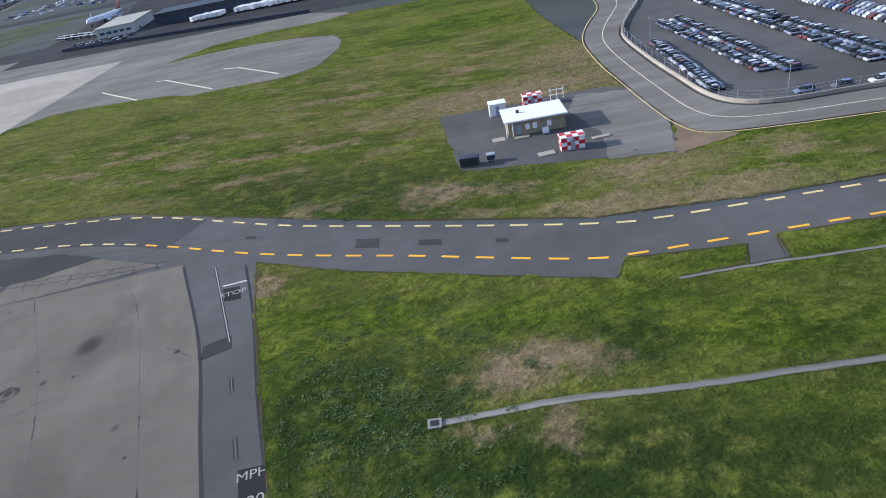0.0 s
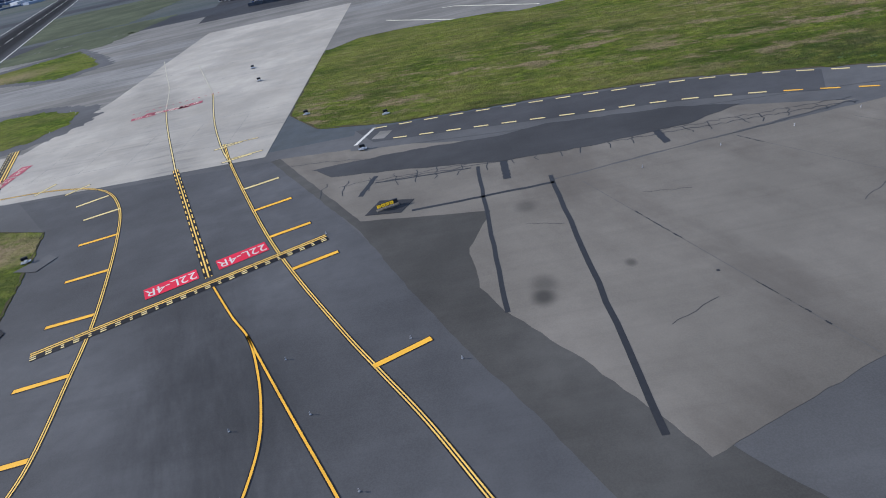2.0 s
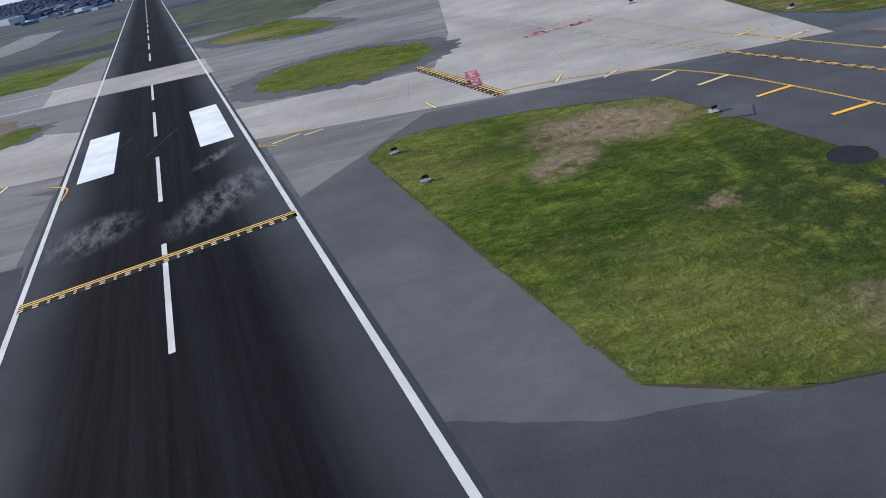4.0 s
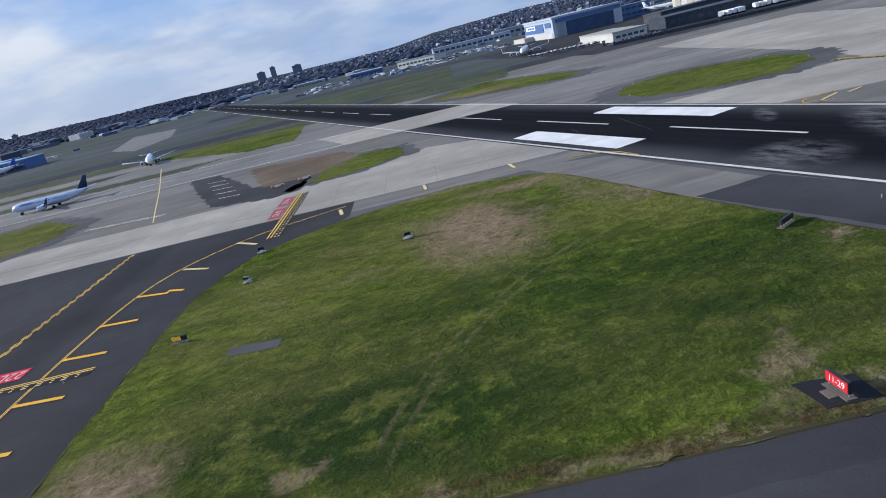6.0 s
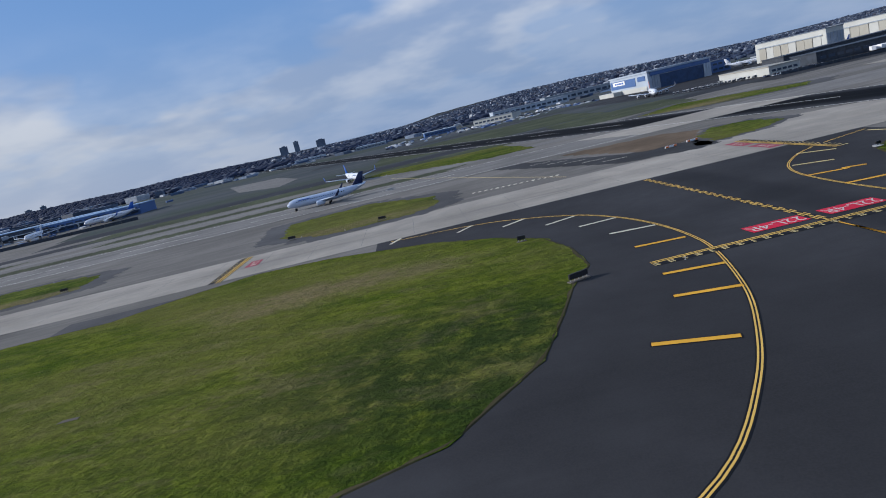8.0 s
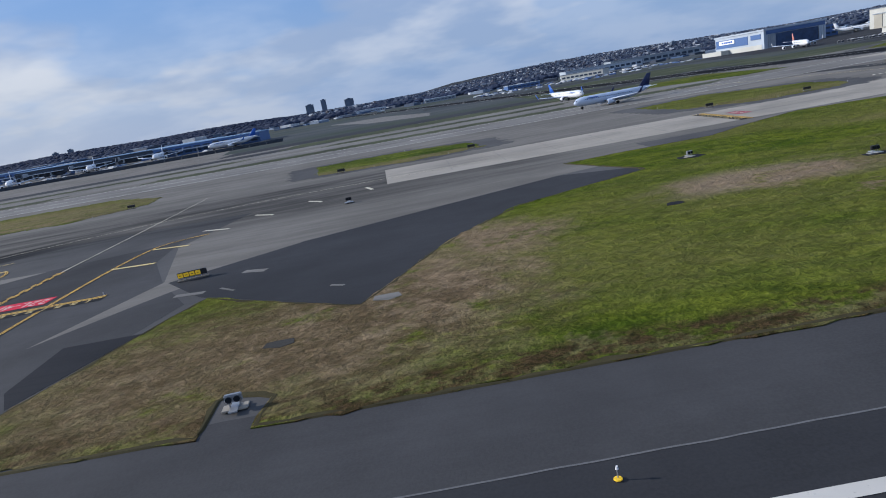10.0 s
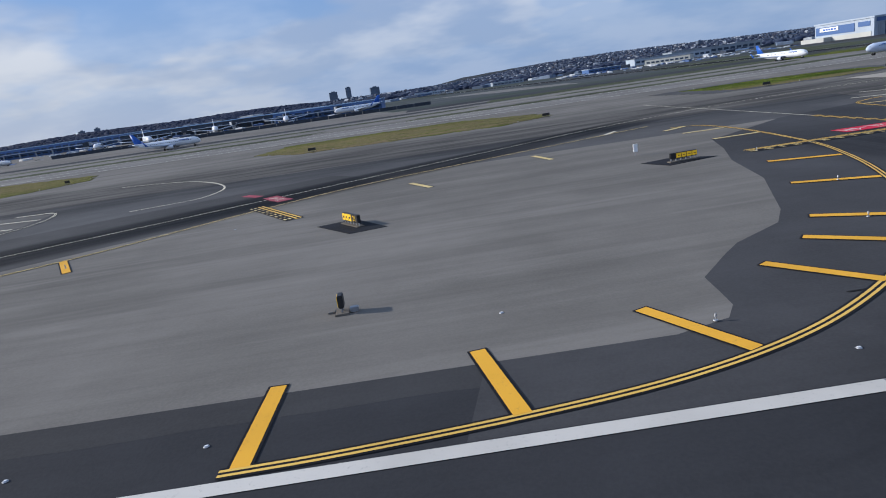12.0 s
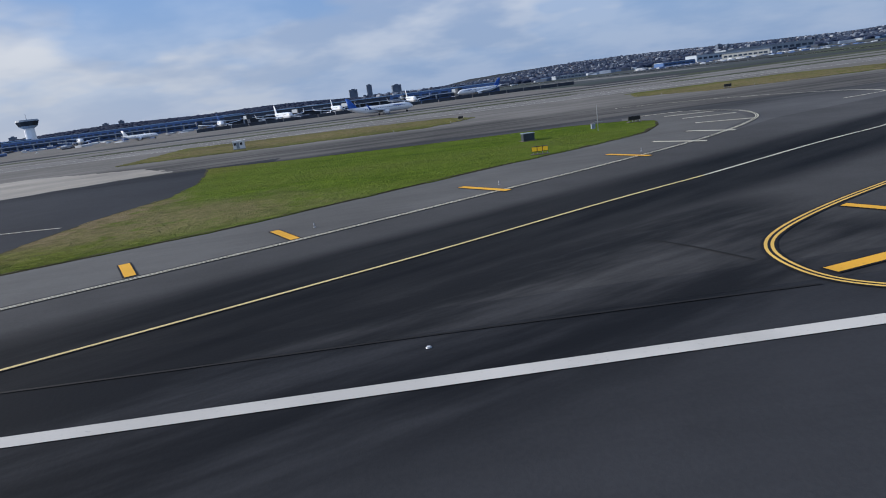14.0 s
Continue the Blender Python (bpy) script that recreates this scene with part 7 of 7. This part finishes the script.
for sh, zz in ((0.17, 0), (-0.17, 0)):
    rows = []
    for k, q in enumerate(f_line):
        dd = (f_line[min(k + 1, len(f_line) - 1)] - f_line[max(k - 1, 0)]).normalized()
        p_ = q + Vector((-dd.y, dd.x, 0)) * sh
        rows.append((barrier.verts.new((p_.x, p_.y, 0)), barrier.verts.new((p_.x, p_.y, 0.55))))
    for a, b in zip(rows, rows[1:]):
        barrier.faces.new((a[0], b[0], b[1], a[1]))
part("barrier", barrier, CONCRETE, fence)
post = part("post", tube(bmesh.new(), 0, 0, 0, 1.7, 0.045, 0.045, 6), METAL, fence)
post.location = f_line[0] + Vector((0.3, 0, 0))
for q in f_line[1::2]:
    ob = put(post.data, None, "post", fence)
    ob.location = q + Vector((0.3, 0, 0))
for zz in (0.75, 1.15, 1.65):
    part("rail", ribbon_bm([q + Vector((0.3, 0, 0)) for q in f_line], 0.05, zz), METAL, fence)

CAR_PAINT = Nodes("car_paint", 0.3)
CAR_PAINT.b.inputs["Coat Weight"].default_value = 0.4
info = CAR_PAINT.t.nodes.new("ShaderNodeObjectInfo")
cr = CAR_PAINT.t.nodes.new("ShaderNodeValToRGB")
cr.color_ramp.interpolation = "CONSTANT"
CAR_COLOURS = [(0.03, 0.03, 0.035), (0.36, 0.39, 0.46), (0.08, 0.09, 0.12), (0.52, 0.54, 0.58), (0.03, 0.05, 0.13), (0.22, 0.25, 0.31), (0.05, 0.06, 0.08), (0.30, 0.33, 0.40), (0.16, 0.19, 0.27), (0.42, 0.45, 0.52), (0.015, 0.015, 0.02), (0.12, 0.16, 0.26), (0.11, 0.03, 0.03), (0.07, 0.08, 0.10)]
while len(cr.color_ramp.elements) < len(CAR_COLOURS):
    cr.color_ramp.elements.new(1.0)
for k, c in enumerate(CAR_COLOURS):
    cr.color_ramp.elements[k].position = k / len(CAR_COLOURS)
    cr.color_ramp.elements[k].color = (*c, 1)
CAR_PAINT.link(info.outputs["Random"], cr.inputs["Fac"])
CAR_PAINT.link(cr.outputs["Color"], CAR_PAINT.b.inputs["Base Color"])
CAR_PAINT = CAR_PAINT.m


def car(tall, label):
    """A parked car, nose to +x, 2.7 long."""
    c = thing("car", (0, 0, 0), 0, label, "car", "cars in the car park")
    prof = [(-1.34, 0.20), (-1.36, 0.42), (-1.28, 0.52), (-0.55, 0.56), (0.55, 0.55), (1.20, 0.48), (1.35, 0.38), (1.34, 0.20)]
    rings = [[(x, y * k, z) for x, z in prof] for y, k in ((-0.52, 0.97), (-0.52, 1.0), (0.52, 1.0), (0.52, 0.97))]
    part("body", loft([[(x * (0.98 if abs(y) > 0.5 else 1), y, z) for x, z in prof] for y in (-0.53, -0.44, 0.44, 0.53)]), CAR_PAINT, c)
    top = 0.86 + tall
    cab = [(-1.15 if tall else -0.95, 0.53), (-0.95 if tall else -0.62, top - 0.03), (-0.2, top), (0.22, top - 0.03), (0.72, 0.54)]
    part("glass", loft([[(x, y * (1 if z < 0.6 else 0.86), z) for x, z in cab] for y in (-0.48, 0.48)]), GLASS_DARK, c)
    part("roof", boxed(-0.92 if tall else -0.58, 0.18, -0.38, 0.38, top - 0.02, top + 0.02, bevel=0.015), CAR_PAINT, c)
    wheel = bmesh.new()
    bmesh.ops.create_cone(wheel, cap_ends=True, segments=10, radius1=0.19, radius2=0.19, depth=0.14, matrix=pose(0, 0, 0, 90, 0, 0))
    first = None
    for x in (-0.82, 0.84):
        for y in (-0.47, 0.47):
            ob = part("wheel", wheel, TYRE, c) if first is None else put(first.data, None, "wheel", c)
            first = first or ob
            ob.location = (x, y, 0.19)
    return c


sedan, suv = car(0.0, "parked saloon car in a row at the airport car park"), car(0.14, "parked tall car in a row at the airport car park")
spots = []
for x0, ys, flip in ((37.3, (87.5, 118), 0), (46.2, (92, 131), 0), (49.2, (90, 131), 180), (59.6, (88, 146), 0), (62.6, (86.5, 146), 180), (73.2, (86, 158), 0), (76.2, (85.5, 158), 180), (87.0, (86, 165), 0), (90.0, (86, 165), 180),
                     (101, (92, 165), 0)):
    y = ys[0]
    while y < ys[1]:
        if rng.random() < 0.94:
            spots.append((x0 + (y - 88) * (0.04 if x0 < 40 else -0.05) + rng.uniform(-0.12, 0.12), y + rng.uniform(-0.08, 0.08), flip + rng.uniform(-2, 2)))
        y += 1.36
far_spots = [q for q in spots if q[0] > 70]
spots = [q for q in spots if q[0] <= 70]
spots += [(46 + 4.6 * k, 80.6 - 0.45 * k, 176) for k in range(6)]
for k, (x, y, a) in enumerate(spots):
    source = suv if rng.random() < 0.45 else sedan
    if k == 0:
        sedan.matrix_basis = pose(x, y, 0.105, 0, 0, a)
    elif k == 1:
        suv.matrix_basis = pose(x, y, 0.105, 0, 0, a)
    else:
        copy_thing(source, pose(x, y, 0.105, 0, 0, a))
FAR_CARS = island_mix("far_car_paint", CAR_COLOURS, 0.35)
verts, faces = [], []
hull_shape = [(-1.34, 0.15), (-1.32, 0.50), (-0.95, 0.56), (-0.6, 0.88), (0.2, 0.88), (0.66, 0.56), (1.3, 0.46), (1.34, 0.15)]
for x, y, a in far_spots:
    m, first_v = pose(x, y, 0.105, 0, 0, a), len(verts)
    for v in (-0.5, 0.5):
        verts += [(m @ Vector((u, v * (1 if w < 0.7 else 0.8), w)))[:] for u, w in hull_shape]
    for j in range(8):
        i = (j + 1) % 8
        faces.append((first_v + j, first_v + i, first_v + 8 + i, first_v + 8 + j))
    faces += [tuple(range(first_v, first_v + 8)), tuple(range(first_v + 15, first_v + 7, -1))]
me = bpy.data.meshes.new("parked_cars")
me.from_pydata(verts, [], faces)
tagged(put(me, FAR_CARS, "parked_cars"), "rows of parked cars at the back of the car park", "cars", kind="stuff")
for k in range(26):
    copy_thing(suv if k % 2 else sedan, pose(-151 + 2.0 * (k % 13) + rng.uniform(-0.4, 0.4), 270.5 + 6 * (k // 13) + rng.uniform(-0.5, 0.5), 0.03, 0, 0, 80))
for x, y in ((38.2, 119.5), (44, 81)):
    lamp = thing("car_park_lamp", (x, y, 0.105), 0, "tall grey lamp post beside the fence", "street lamp")
    part("pole", tube(bmesh.new(), 0, 0, 0, 4.2, 0.07, 0.04, 8), METAL, lamp)
    part("head", boxed(-0.3, 0.3, -0.12, 0.12, 4.2, 4.3), METAL, lamp)

# white trailers and trucks by the hangars
trailer = thing("cargo_trailer", (-99, 280, 0.03), 62, "white box trailer parked on the hangar apron", "trailer", "trailers on the apron")
part("box", boxed(-3.2, 3.2, -0.8, 0.8, 0.6, 2.3, bevel=0.05), PANEL_WHITE, trailer)
part("chassis", boxed(-3.1, 3.1, -0.6, 0.6, 0.35, 0.6), DARK_METAL, trailer)
for x in (-2.4, -1.6, 2.4):
    wheel = bmesh.new()
    bmesh.ops.create_cone(wheel, cap_ends=True, segments=10, radius1=0.3, radius2=0.3, depth=1.5, matrix=pose(x, 0, 0.3, 90, 0, 0))
    part("wheel", wheel, TYRE, trailer)
x = -98.0
while x < 52:
    x += rng.choice((1.9, 2.1, 2.4, 2.8, 3.4, 7.5))
    row = 281 + 1.2 * math.sin(x * 0.06) + (x + 98) * 0.05
    copy_thing(trailer, pose(x, row + rng.uniform(-1.2, 1.2), 0.03, 0, 0, 80 + 8 * math.sin(x * 0.11) + rng.uniform(-4, 4)))
cart = thing("baggage_cart", (-150, 318, 0.03), 0, "small dark baggage cart on the apron", "cart", "carts on the apron")
part("bed", boxed(-1.1, 1.1, -0.5, 0.5, 0.25, 0.4), METAL, cart)
part("load", boxed(-1.0, 1.0, -0.45, 0.45, 0.4, 1.2, bevel=0.08), PANEL_DARK, cart)
part("hood", boxed(-1.1, 1.1, -0.52, 0.52, 1.2, 1.28), PANEL_WHITE, cart)
for k in range(1, 48):
    copy_thing(cart, pose(-176 + 1.25 * (k // 2) * 1.6 + rng.uniform(-0.4, 0.4), 307 - 0.85 * (k // 2) + 7 * (k % 2) + rng.uniform(-1, 1), 0.03, 0, 0, 60 + rng.uniform(-12, 12)))


# ---------------------------------------------------------------- airfield signs, lights and small units
def airfield_sign(at, turn, panels, label, base=0.095, height=0.75, unit=0.62, marks=True):
    """A lit sign box on short legs; panels name each face panel's material."""
    s = thing("airfield_sign", (*at, base), turn, label, "sign")
    w = unit * len(panels)
    part("housing", boxed(-w / 2, w / 2, -0.11, 0.11, 0.22, height + 0.05, bevel=0.03), DARK_METAL, s)
    for k, m in enumerate(panels):
        x0 = -w / 2 + unit * k
        p_ = part("face_panel", boxed(x0 + 0.03, x0 + unit - 0.03, -0.135, -0.112, 0.27, height), m, s)
        if m is SIGN_YELLOW and marks:
            part("mark", boxed(x0 + unit * 0.3, x0 + unit * 0.7, -0.145, -0.137, 0.42, height - 0.16), DARK_METAL, p_)
    for k in range(len(panels) + 1):
        x0 = -w / 2 + 0.1 + k * (w - 0.2) / len(panels)
        part("leg", boxed(x0 - 0.03, x0 + 0.03, -0.03, 0.03, 0.05, 0.22), METAL, s)
    part("base", boxed(-w / 2 - 0.10, w / 2 + 0.10, -0.28, 0.28, -0.05, 0.04, bevel=0.015), CONCRETE_OLD, s)
    return s


Y_, K_, R_ = SIGN_YELLOW, DARK_METAL, SIGN_RED
yk = "black sign box with yellow panels on a concrete base"
for at, turn, faces in (((-122.9, 41.0), 25, (K_, Y_, Y_, Y_, K_)), ((-257.2, 50.4), -10, (Y_, Y_, K_)), ((-299.4, 49.4), 20, (K_, K_, K_, K_)), ((-408.93, 50.29), 12, (Y_, Y_, Y_, Y_, K_)), ((-447.8, 48.74), 10, (K_, Y_, Y_, Y_, Y_)),
                        ((-86.2, 58.9), 20, (Y_, Y_, Y_, Y_, K_)), ((-207, 45.4), 35, (K_, K_, K_, K_)), ((-300.6, 68.5), 0, (K_, K_)), ((-403.4, 116), 0, (K_, K_, K_)), ((-335, 115), 0, (K_, K_, K_)), ((-520.98, 71.65), 0, (K_, K_, K_)),
                        ((-535.65, 53.16), -12, (Y_, Y_, Y_)), ((-443.5, 119), 0, (K_, K_, K_)), ((-487, 117.4), 0, (K_, K_, K_)), ((-536, 126), 0, (K_, K_)), ((-318, 113), 0, (K_, K_, K_)), ((-379, 118), 0, (K_, K_, K_))):
    airfield_sign(at, turn, faces, yk if Y_ in faces else "black sign box seen from its unlit back", 0.095, 0.62, 0.46, at[0] > -530)
for x, y, w_, d_, coat in ((-370.4, 46.1, 1.3, 1.0, ASPHALT_BLACK), (-351.0, 50.8, 2.2, 1.3, ASPHALT_BLACK), (-339.7, 45.1, 1.5, 0.7, CONCRETE_OLD), (-398.0, 31.0, 1.5, 1.0, SHOULDER_GREY), (-360.6, 65.6, 2.6, 2.0, ASPHALT_BLACK), (-392.4, 35.8, 1.5, 1.2, CONCRETE_GREY)):
    pavement("pavement", [(x - w_ * 0.55, y - d_ * 0.3), (x + w_ * 0.1, y - d_ * 0.55), (x + w_ * 0.6, y - d_ * 0.25), (x + w_ * 0.5, y + d_ * 0.45), (x - w_ * 0.1, y + d_ * 0.5), (x - w_ * 0.45, y + d_ * 0.4)], 0.095, coat, "small worn paved patch in the grass", 0.22, int(-x))
red_sign = airfield_sign((-216.5, 24.8), -85, (R_,), "red runway sign box with white numbers on a base", 0.105, 0.82, 1.45)
red_text = lettering("11-29", 0.46, (0, 0), 0, 0, SIGN_WHITE, red_sign)
red_text.matrix_local = pose(0, -0.15, 0.54, 90, 0, 0)
part("footing", boxed(-0.35, 0.35, -0.75, -0.30, -0.05, 0.04, bevel=0.015), CONCRETE_OLD, red_sign)
sign_z = airfield_sign((-473.17, 42.58), -60, (Y_, Y_, Y_, K_, K_), "yellow and black taxiway sign on a dark square pad", 0.075, 0.72, 0.48)
z_text = lettering("Z1", 0.44, (0, 0), 0, 0, SIGN_YELLOW, sign_z)
z_text.matrix_local = pose(0.72, -0.15, 0.49, 90, 0, 0)
arrow = airfield_sign((-472.03, 24.66), -88, (Y_, Y_), "small yellow arrow sign on a pale base", 0.075, 0.70, 0.27)
part("footing", boxed(-0.40, -0.05, -0.60, -0.29, -0.05, 0.04, bevel=0.02), CONCRETE_GREY, arrow)
part("junction_box", boxed(-0.15, 0.15, 0.30, 0.65, -0.05, 0.16, bevel=0.03), METAL, arrow)
for pts in ([(-475.75, 43.74), (-473.17, 44.58), (-470.75, 40.41), (-473.16, 39.8)], [(-450.6, 50.15), (-447.89, 50.95), (-445.19, 48.55), (-449.41, 47.34)]):
    pavement("pavement", pts, 0.060, ASPHALT_BLACK, "dark square pad under a sign")
pavement("pavement", [(-125.0, 40.0), (-124.9, 42.2), (-121.3, 42.0), (-121.2, 39.8)], 0.093, ASPHALT_BLACK, "dark square pad under a sign", 0.1)
pavement("pavement", [(-88.6, 58.0), (-87.2, 61.0), (-83.4, 59.8), (-84.8, 57.2)], 0.060, ASPHALT_NEW, "dark square pad under a sign")


def light_unit(at, turn, label, base=0.06, dark=False):
    """A guard-light fixture: plate, two arms and a hooded lamp."""
    u = thing("guard_light", (*at, base), turn, label, "light", "guard lights by the hold lines")
    part("plate", boxed(-0.55, 0.55, -0.30, 0.30, 0, 0.08, bevel=0.02), CONCRETE if not dark else METAL, u)
    part("arm", boxed(-0.18, 0.18, -0.62, 0.62, 0.08, 0.14), METAL, u)
    for x in (-0.22, 0.22):
        part("post", tube(bmesh.new(), x, 0, 0.08, 0.36, 0.035, 0.03, 6), METAL, u)
    part("lamp_head", boxed(-0.36, 0.36, -0.10, 0.12, 0.30, 0.66, bevel=0.04), DARK_METAL if dark else METAL, u)
    for x in (-0.17, 0.17):
        bm_ = bmesh.new()
        bmesh.ops.create_cone(bm_, cap_ends=True, segments=12, radius1=0.12, radius2=0.14, depth=0.10, matrix=pose(x, -0.14, 0.48, 90, 0, 0))
        part("lens", bm_, GLASS_DARK, u)
    return u


for at, turn, dark in (((-118.7, 25.8), 15, False), ((-120.5, 27.2), -30, False), ((-124.4, 24.6), 10, True), ((-398.43, 24.15), 5, False), ((-253.1, 25.1), 5, False), ((-162, 70), 20, True), ((-158.5, 59.5), 10, True), ((-128.2, 62.6), 30, True), ((-254.4, 63.2), -20, False),
                       ((-255.2, 73.7), 10, True), ((-237.0, 65.4), 10, True), ((-398.4, 76.8), 10, True), ((-360.6, 65.6), 15, False), ((-351.2, 50.9), 0, True), ((-90.3, 77.7), 10, True), ((-87.8, 90.8), 10, True), ((-116, 130), 10, True), ((-120.6, 144), 10, True), ((-101.2, 99), 10, True)):
    light_unit(at, turn, "grey guard light on a square base plate" if not dark else "dark guard light unit on a base plate", 0.10 if dark else 0.07, dark)
part("hardware_pad", sheet_bm([(-121.6, 28.6), (-120.6, 25.6), (-117.9, 25.0), (-118.8, 28.0)], 0.085, 0.03), ASPHALT_NEW, base)


def edge_light(tall=0.42, bright=True):
    e = thing("edge_light", (0, 0, 0), 0, "small taxiway edge light on a short stem", "light", "edge lights along the pavements")
    part("flange", tube(bmesh.new(), 0, 0, 0, 0.03, 0.13 if bright else 0.08, 0.12 if bright else 0.07, 10), SIGN_YELLOW if bright else METAL, e)
    part("stem", tube(bmesh.new(), 0, 0, 0.04, tall - 0.10, 0.02, 0.02, 6), METAL, e)
    part("globe", tube(bmesh.new(), 0, 0, tall - 0.10, tall, 0.05, 0.03, 8), PANEL_WHITE if bright else METAL, e)
    return e


lit = edge_light()
low_lit = edge_light(0.24, False)
RAISED = [(-385.1, 14.95), (-403.1, 14.95), (-492.9, 15.55), (-511.0, 15.6), (-528.9, 15.55)]
places = RAISED + [(-416.2, 16.8), (-416.2, 18.6), (-416.1, 20.3), (-415.4, 16.8), (-415.4, 18.45), (-415.3, 20.2), (-418.9, 20.3), (-418.2, 34.5), (-445.0, 34.7), (-448.9, 26.9), (-459.8, 18.5), (-492.4, 42.3), (-504.8, 35.8), (-516.8, 28.9)]
places += [(-93, 36.5), (-95.6, 30), (-94.6, 24.5), (-90.2, 30.3), (-86.4, 23.6), (-80, 33.2), (-83.6, 36.4), (-113.6, 44.8), (-92.4, 55.6), (-198.8, 46.4), (-266.2, 47.6), (-291, 48), (-266.8, 37.6), (-266.7, 30.4), (-442.19, 48.37), (-416.35, 50.22),
           (-52.2, 58.6), (-44.3, 59.9), (-37, 61.2), (-60.5, 57), (-541.06, 40.08), (-551.97, 33.92), (-529.33, 46.96)]
lamp_rng = random.Random(77)
for key in ("strip_a", "strip_b", "strip_c", "strip_d", "strip_e", "strip_f", "strip_h"):
    ring = FIELDS[key]
    for (x0, y0), (x1, y1) in zip(ring, ring[1:] + ring[:1]):
        k = lamp_rng.random()
        places.append((x0 + (x1 - x0) * k, y0 + (y1 - y0) * k))
for k, (x, y) in enumerate(places):
    if k == 0:
        lit.matrix_basis = pose(x, y, 0.062)
    else:
        if k == 5:
            low_lit.matrix_basis = pose(x, y, 0.062)
        else:
            copy_thing(lit if k < 5 else low_lit, pose(x, y, 0.062))
flush = thing("flush_light", (-546.5, 15.6, 0.030), 0, "round pale flush light set in the asphalt", "light", "flush lights in the pavements")
part("rim", tube(bmesh.new(), 0, 0, 0, 0.02, 0.085, 0.07, 12), METAL, flush)
part("lens", boxed(-0.04, 0.04, -0.03, 0.03, 0.020, 0.035), PANEL_WHITE, flush)
for x, y in ((-421.4, 15.2), (-427.7, 14.05), (-427.7, 17.65), (-440.95, 14.8), (-457.4, 15.5), (-474.7, 15.6), (-479.8, 15.4), (-466, 22), (-436.9, 22.5), (-433.2, 27.8), (-430.6, 32.8), (-505, 33), (-499, 36.6), (-482.5, 47.6)):
    copy_thing(flush, pose(x, y, 0.035))
marker = thing("junction_box", (-198.7, 25.1, 0.04), 20, "small black junction box on the asphalt", "box")
part("cover", boxed(-0.30, 0.30, -0.20, 0.20, 0, 0.24, bevel=0.03), DARK_METAL, marker)
part("plate", boxed(-0.38, 0.38, -0.26, 0.26, -0.01, 0.03), METAL, marker)
unit = thing("equipment_box", (-534.2, 66.0, 0.085), 8, "dark green equipment box on the grass", "box")
part("cabinet", boxed(-0.6, 0.6, -0.4, 0.4, 0.05, 0.75, bevel=0.04), PANEL_DARK, unit)
part("lid", boxed(-0.64, 0.64, -0.44, 0.44, 0.75, 0.81), PANEL_GREY, unit)
part("base", boxed(-0.75, 0.75, -0.55, 0.55, -0.02, 0.05), CONCRETE_OLD, unit)
mast = thing("wind_mast", (-526.6, 66.8, 0.085), 0, "thin grey mast with small instruments on the grass", "mast")
part("pole", tube(bmesh.new(), 0, 0, 0, 2.7, 0.05, 0.03, 8), METAL, mast)
part("crossarm", boxed(-0.5, 0.5, -0.03, 0.03, 0.9, 0.98), METAL, mast)
part("box", boxed(-0.7, -0.3, -0.15, 0.15, 0.3, 0.8), PANEL_GREY, mast)
far_hut = checked_hut((-578.6, 123.4), 1.9, 1.5, 1.5, "small white equipment hut with dark windows between taxiways", False)
for x in (-0.75, 0.4):
    part("window", boxed(x, x + 0.42, -0.80, -0.755, 0.75, 1.2), GLASS_DARK, far_hut)
beacon = thing("white_marker", (-449.4, 54.8, 0.05), 10, "small white marker board on a post", "sign")
part("board", boxed(-0.2, 0.2, -0.04, 0.04, 0.35, 1.0), SIGN_WHITE, beacon)
part("post", tube(bmesh.new(), 0, 0.08, 0, 0.9, 0.03, 0.03, 6), METAL, beacon)

# barricades at the work site between the taxiways
for k, (x, y) in enumerate(((-262, 118), (-257, 119.8))):
    b = thing("barricade", (x, y, 0.06), 15, "low orange and white barricade at a work site", "barricade", "barricades at the work site")
    part("beam", boxed(-1.3, 1.3, -0.12, 0.12, 0.08, 0.42, bevel=0.03), PANEL_WHITE, b)
    for j in (-1, 1):
        part("band", boxed(j * 0.9 - 0.3, j * 0.9 + 0.3, -0.14, 0.14, 0.10, 0.40), plain("orange", (0.7, 0.16, 0.02), 0.6) if k == 0 and j < 0 else bpy.data.materials["orange"], b)
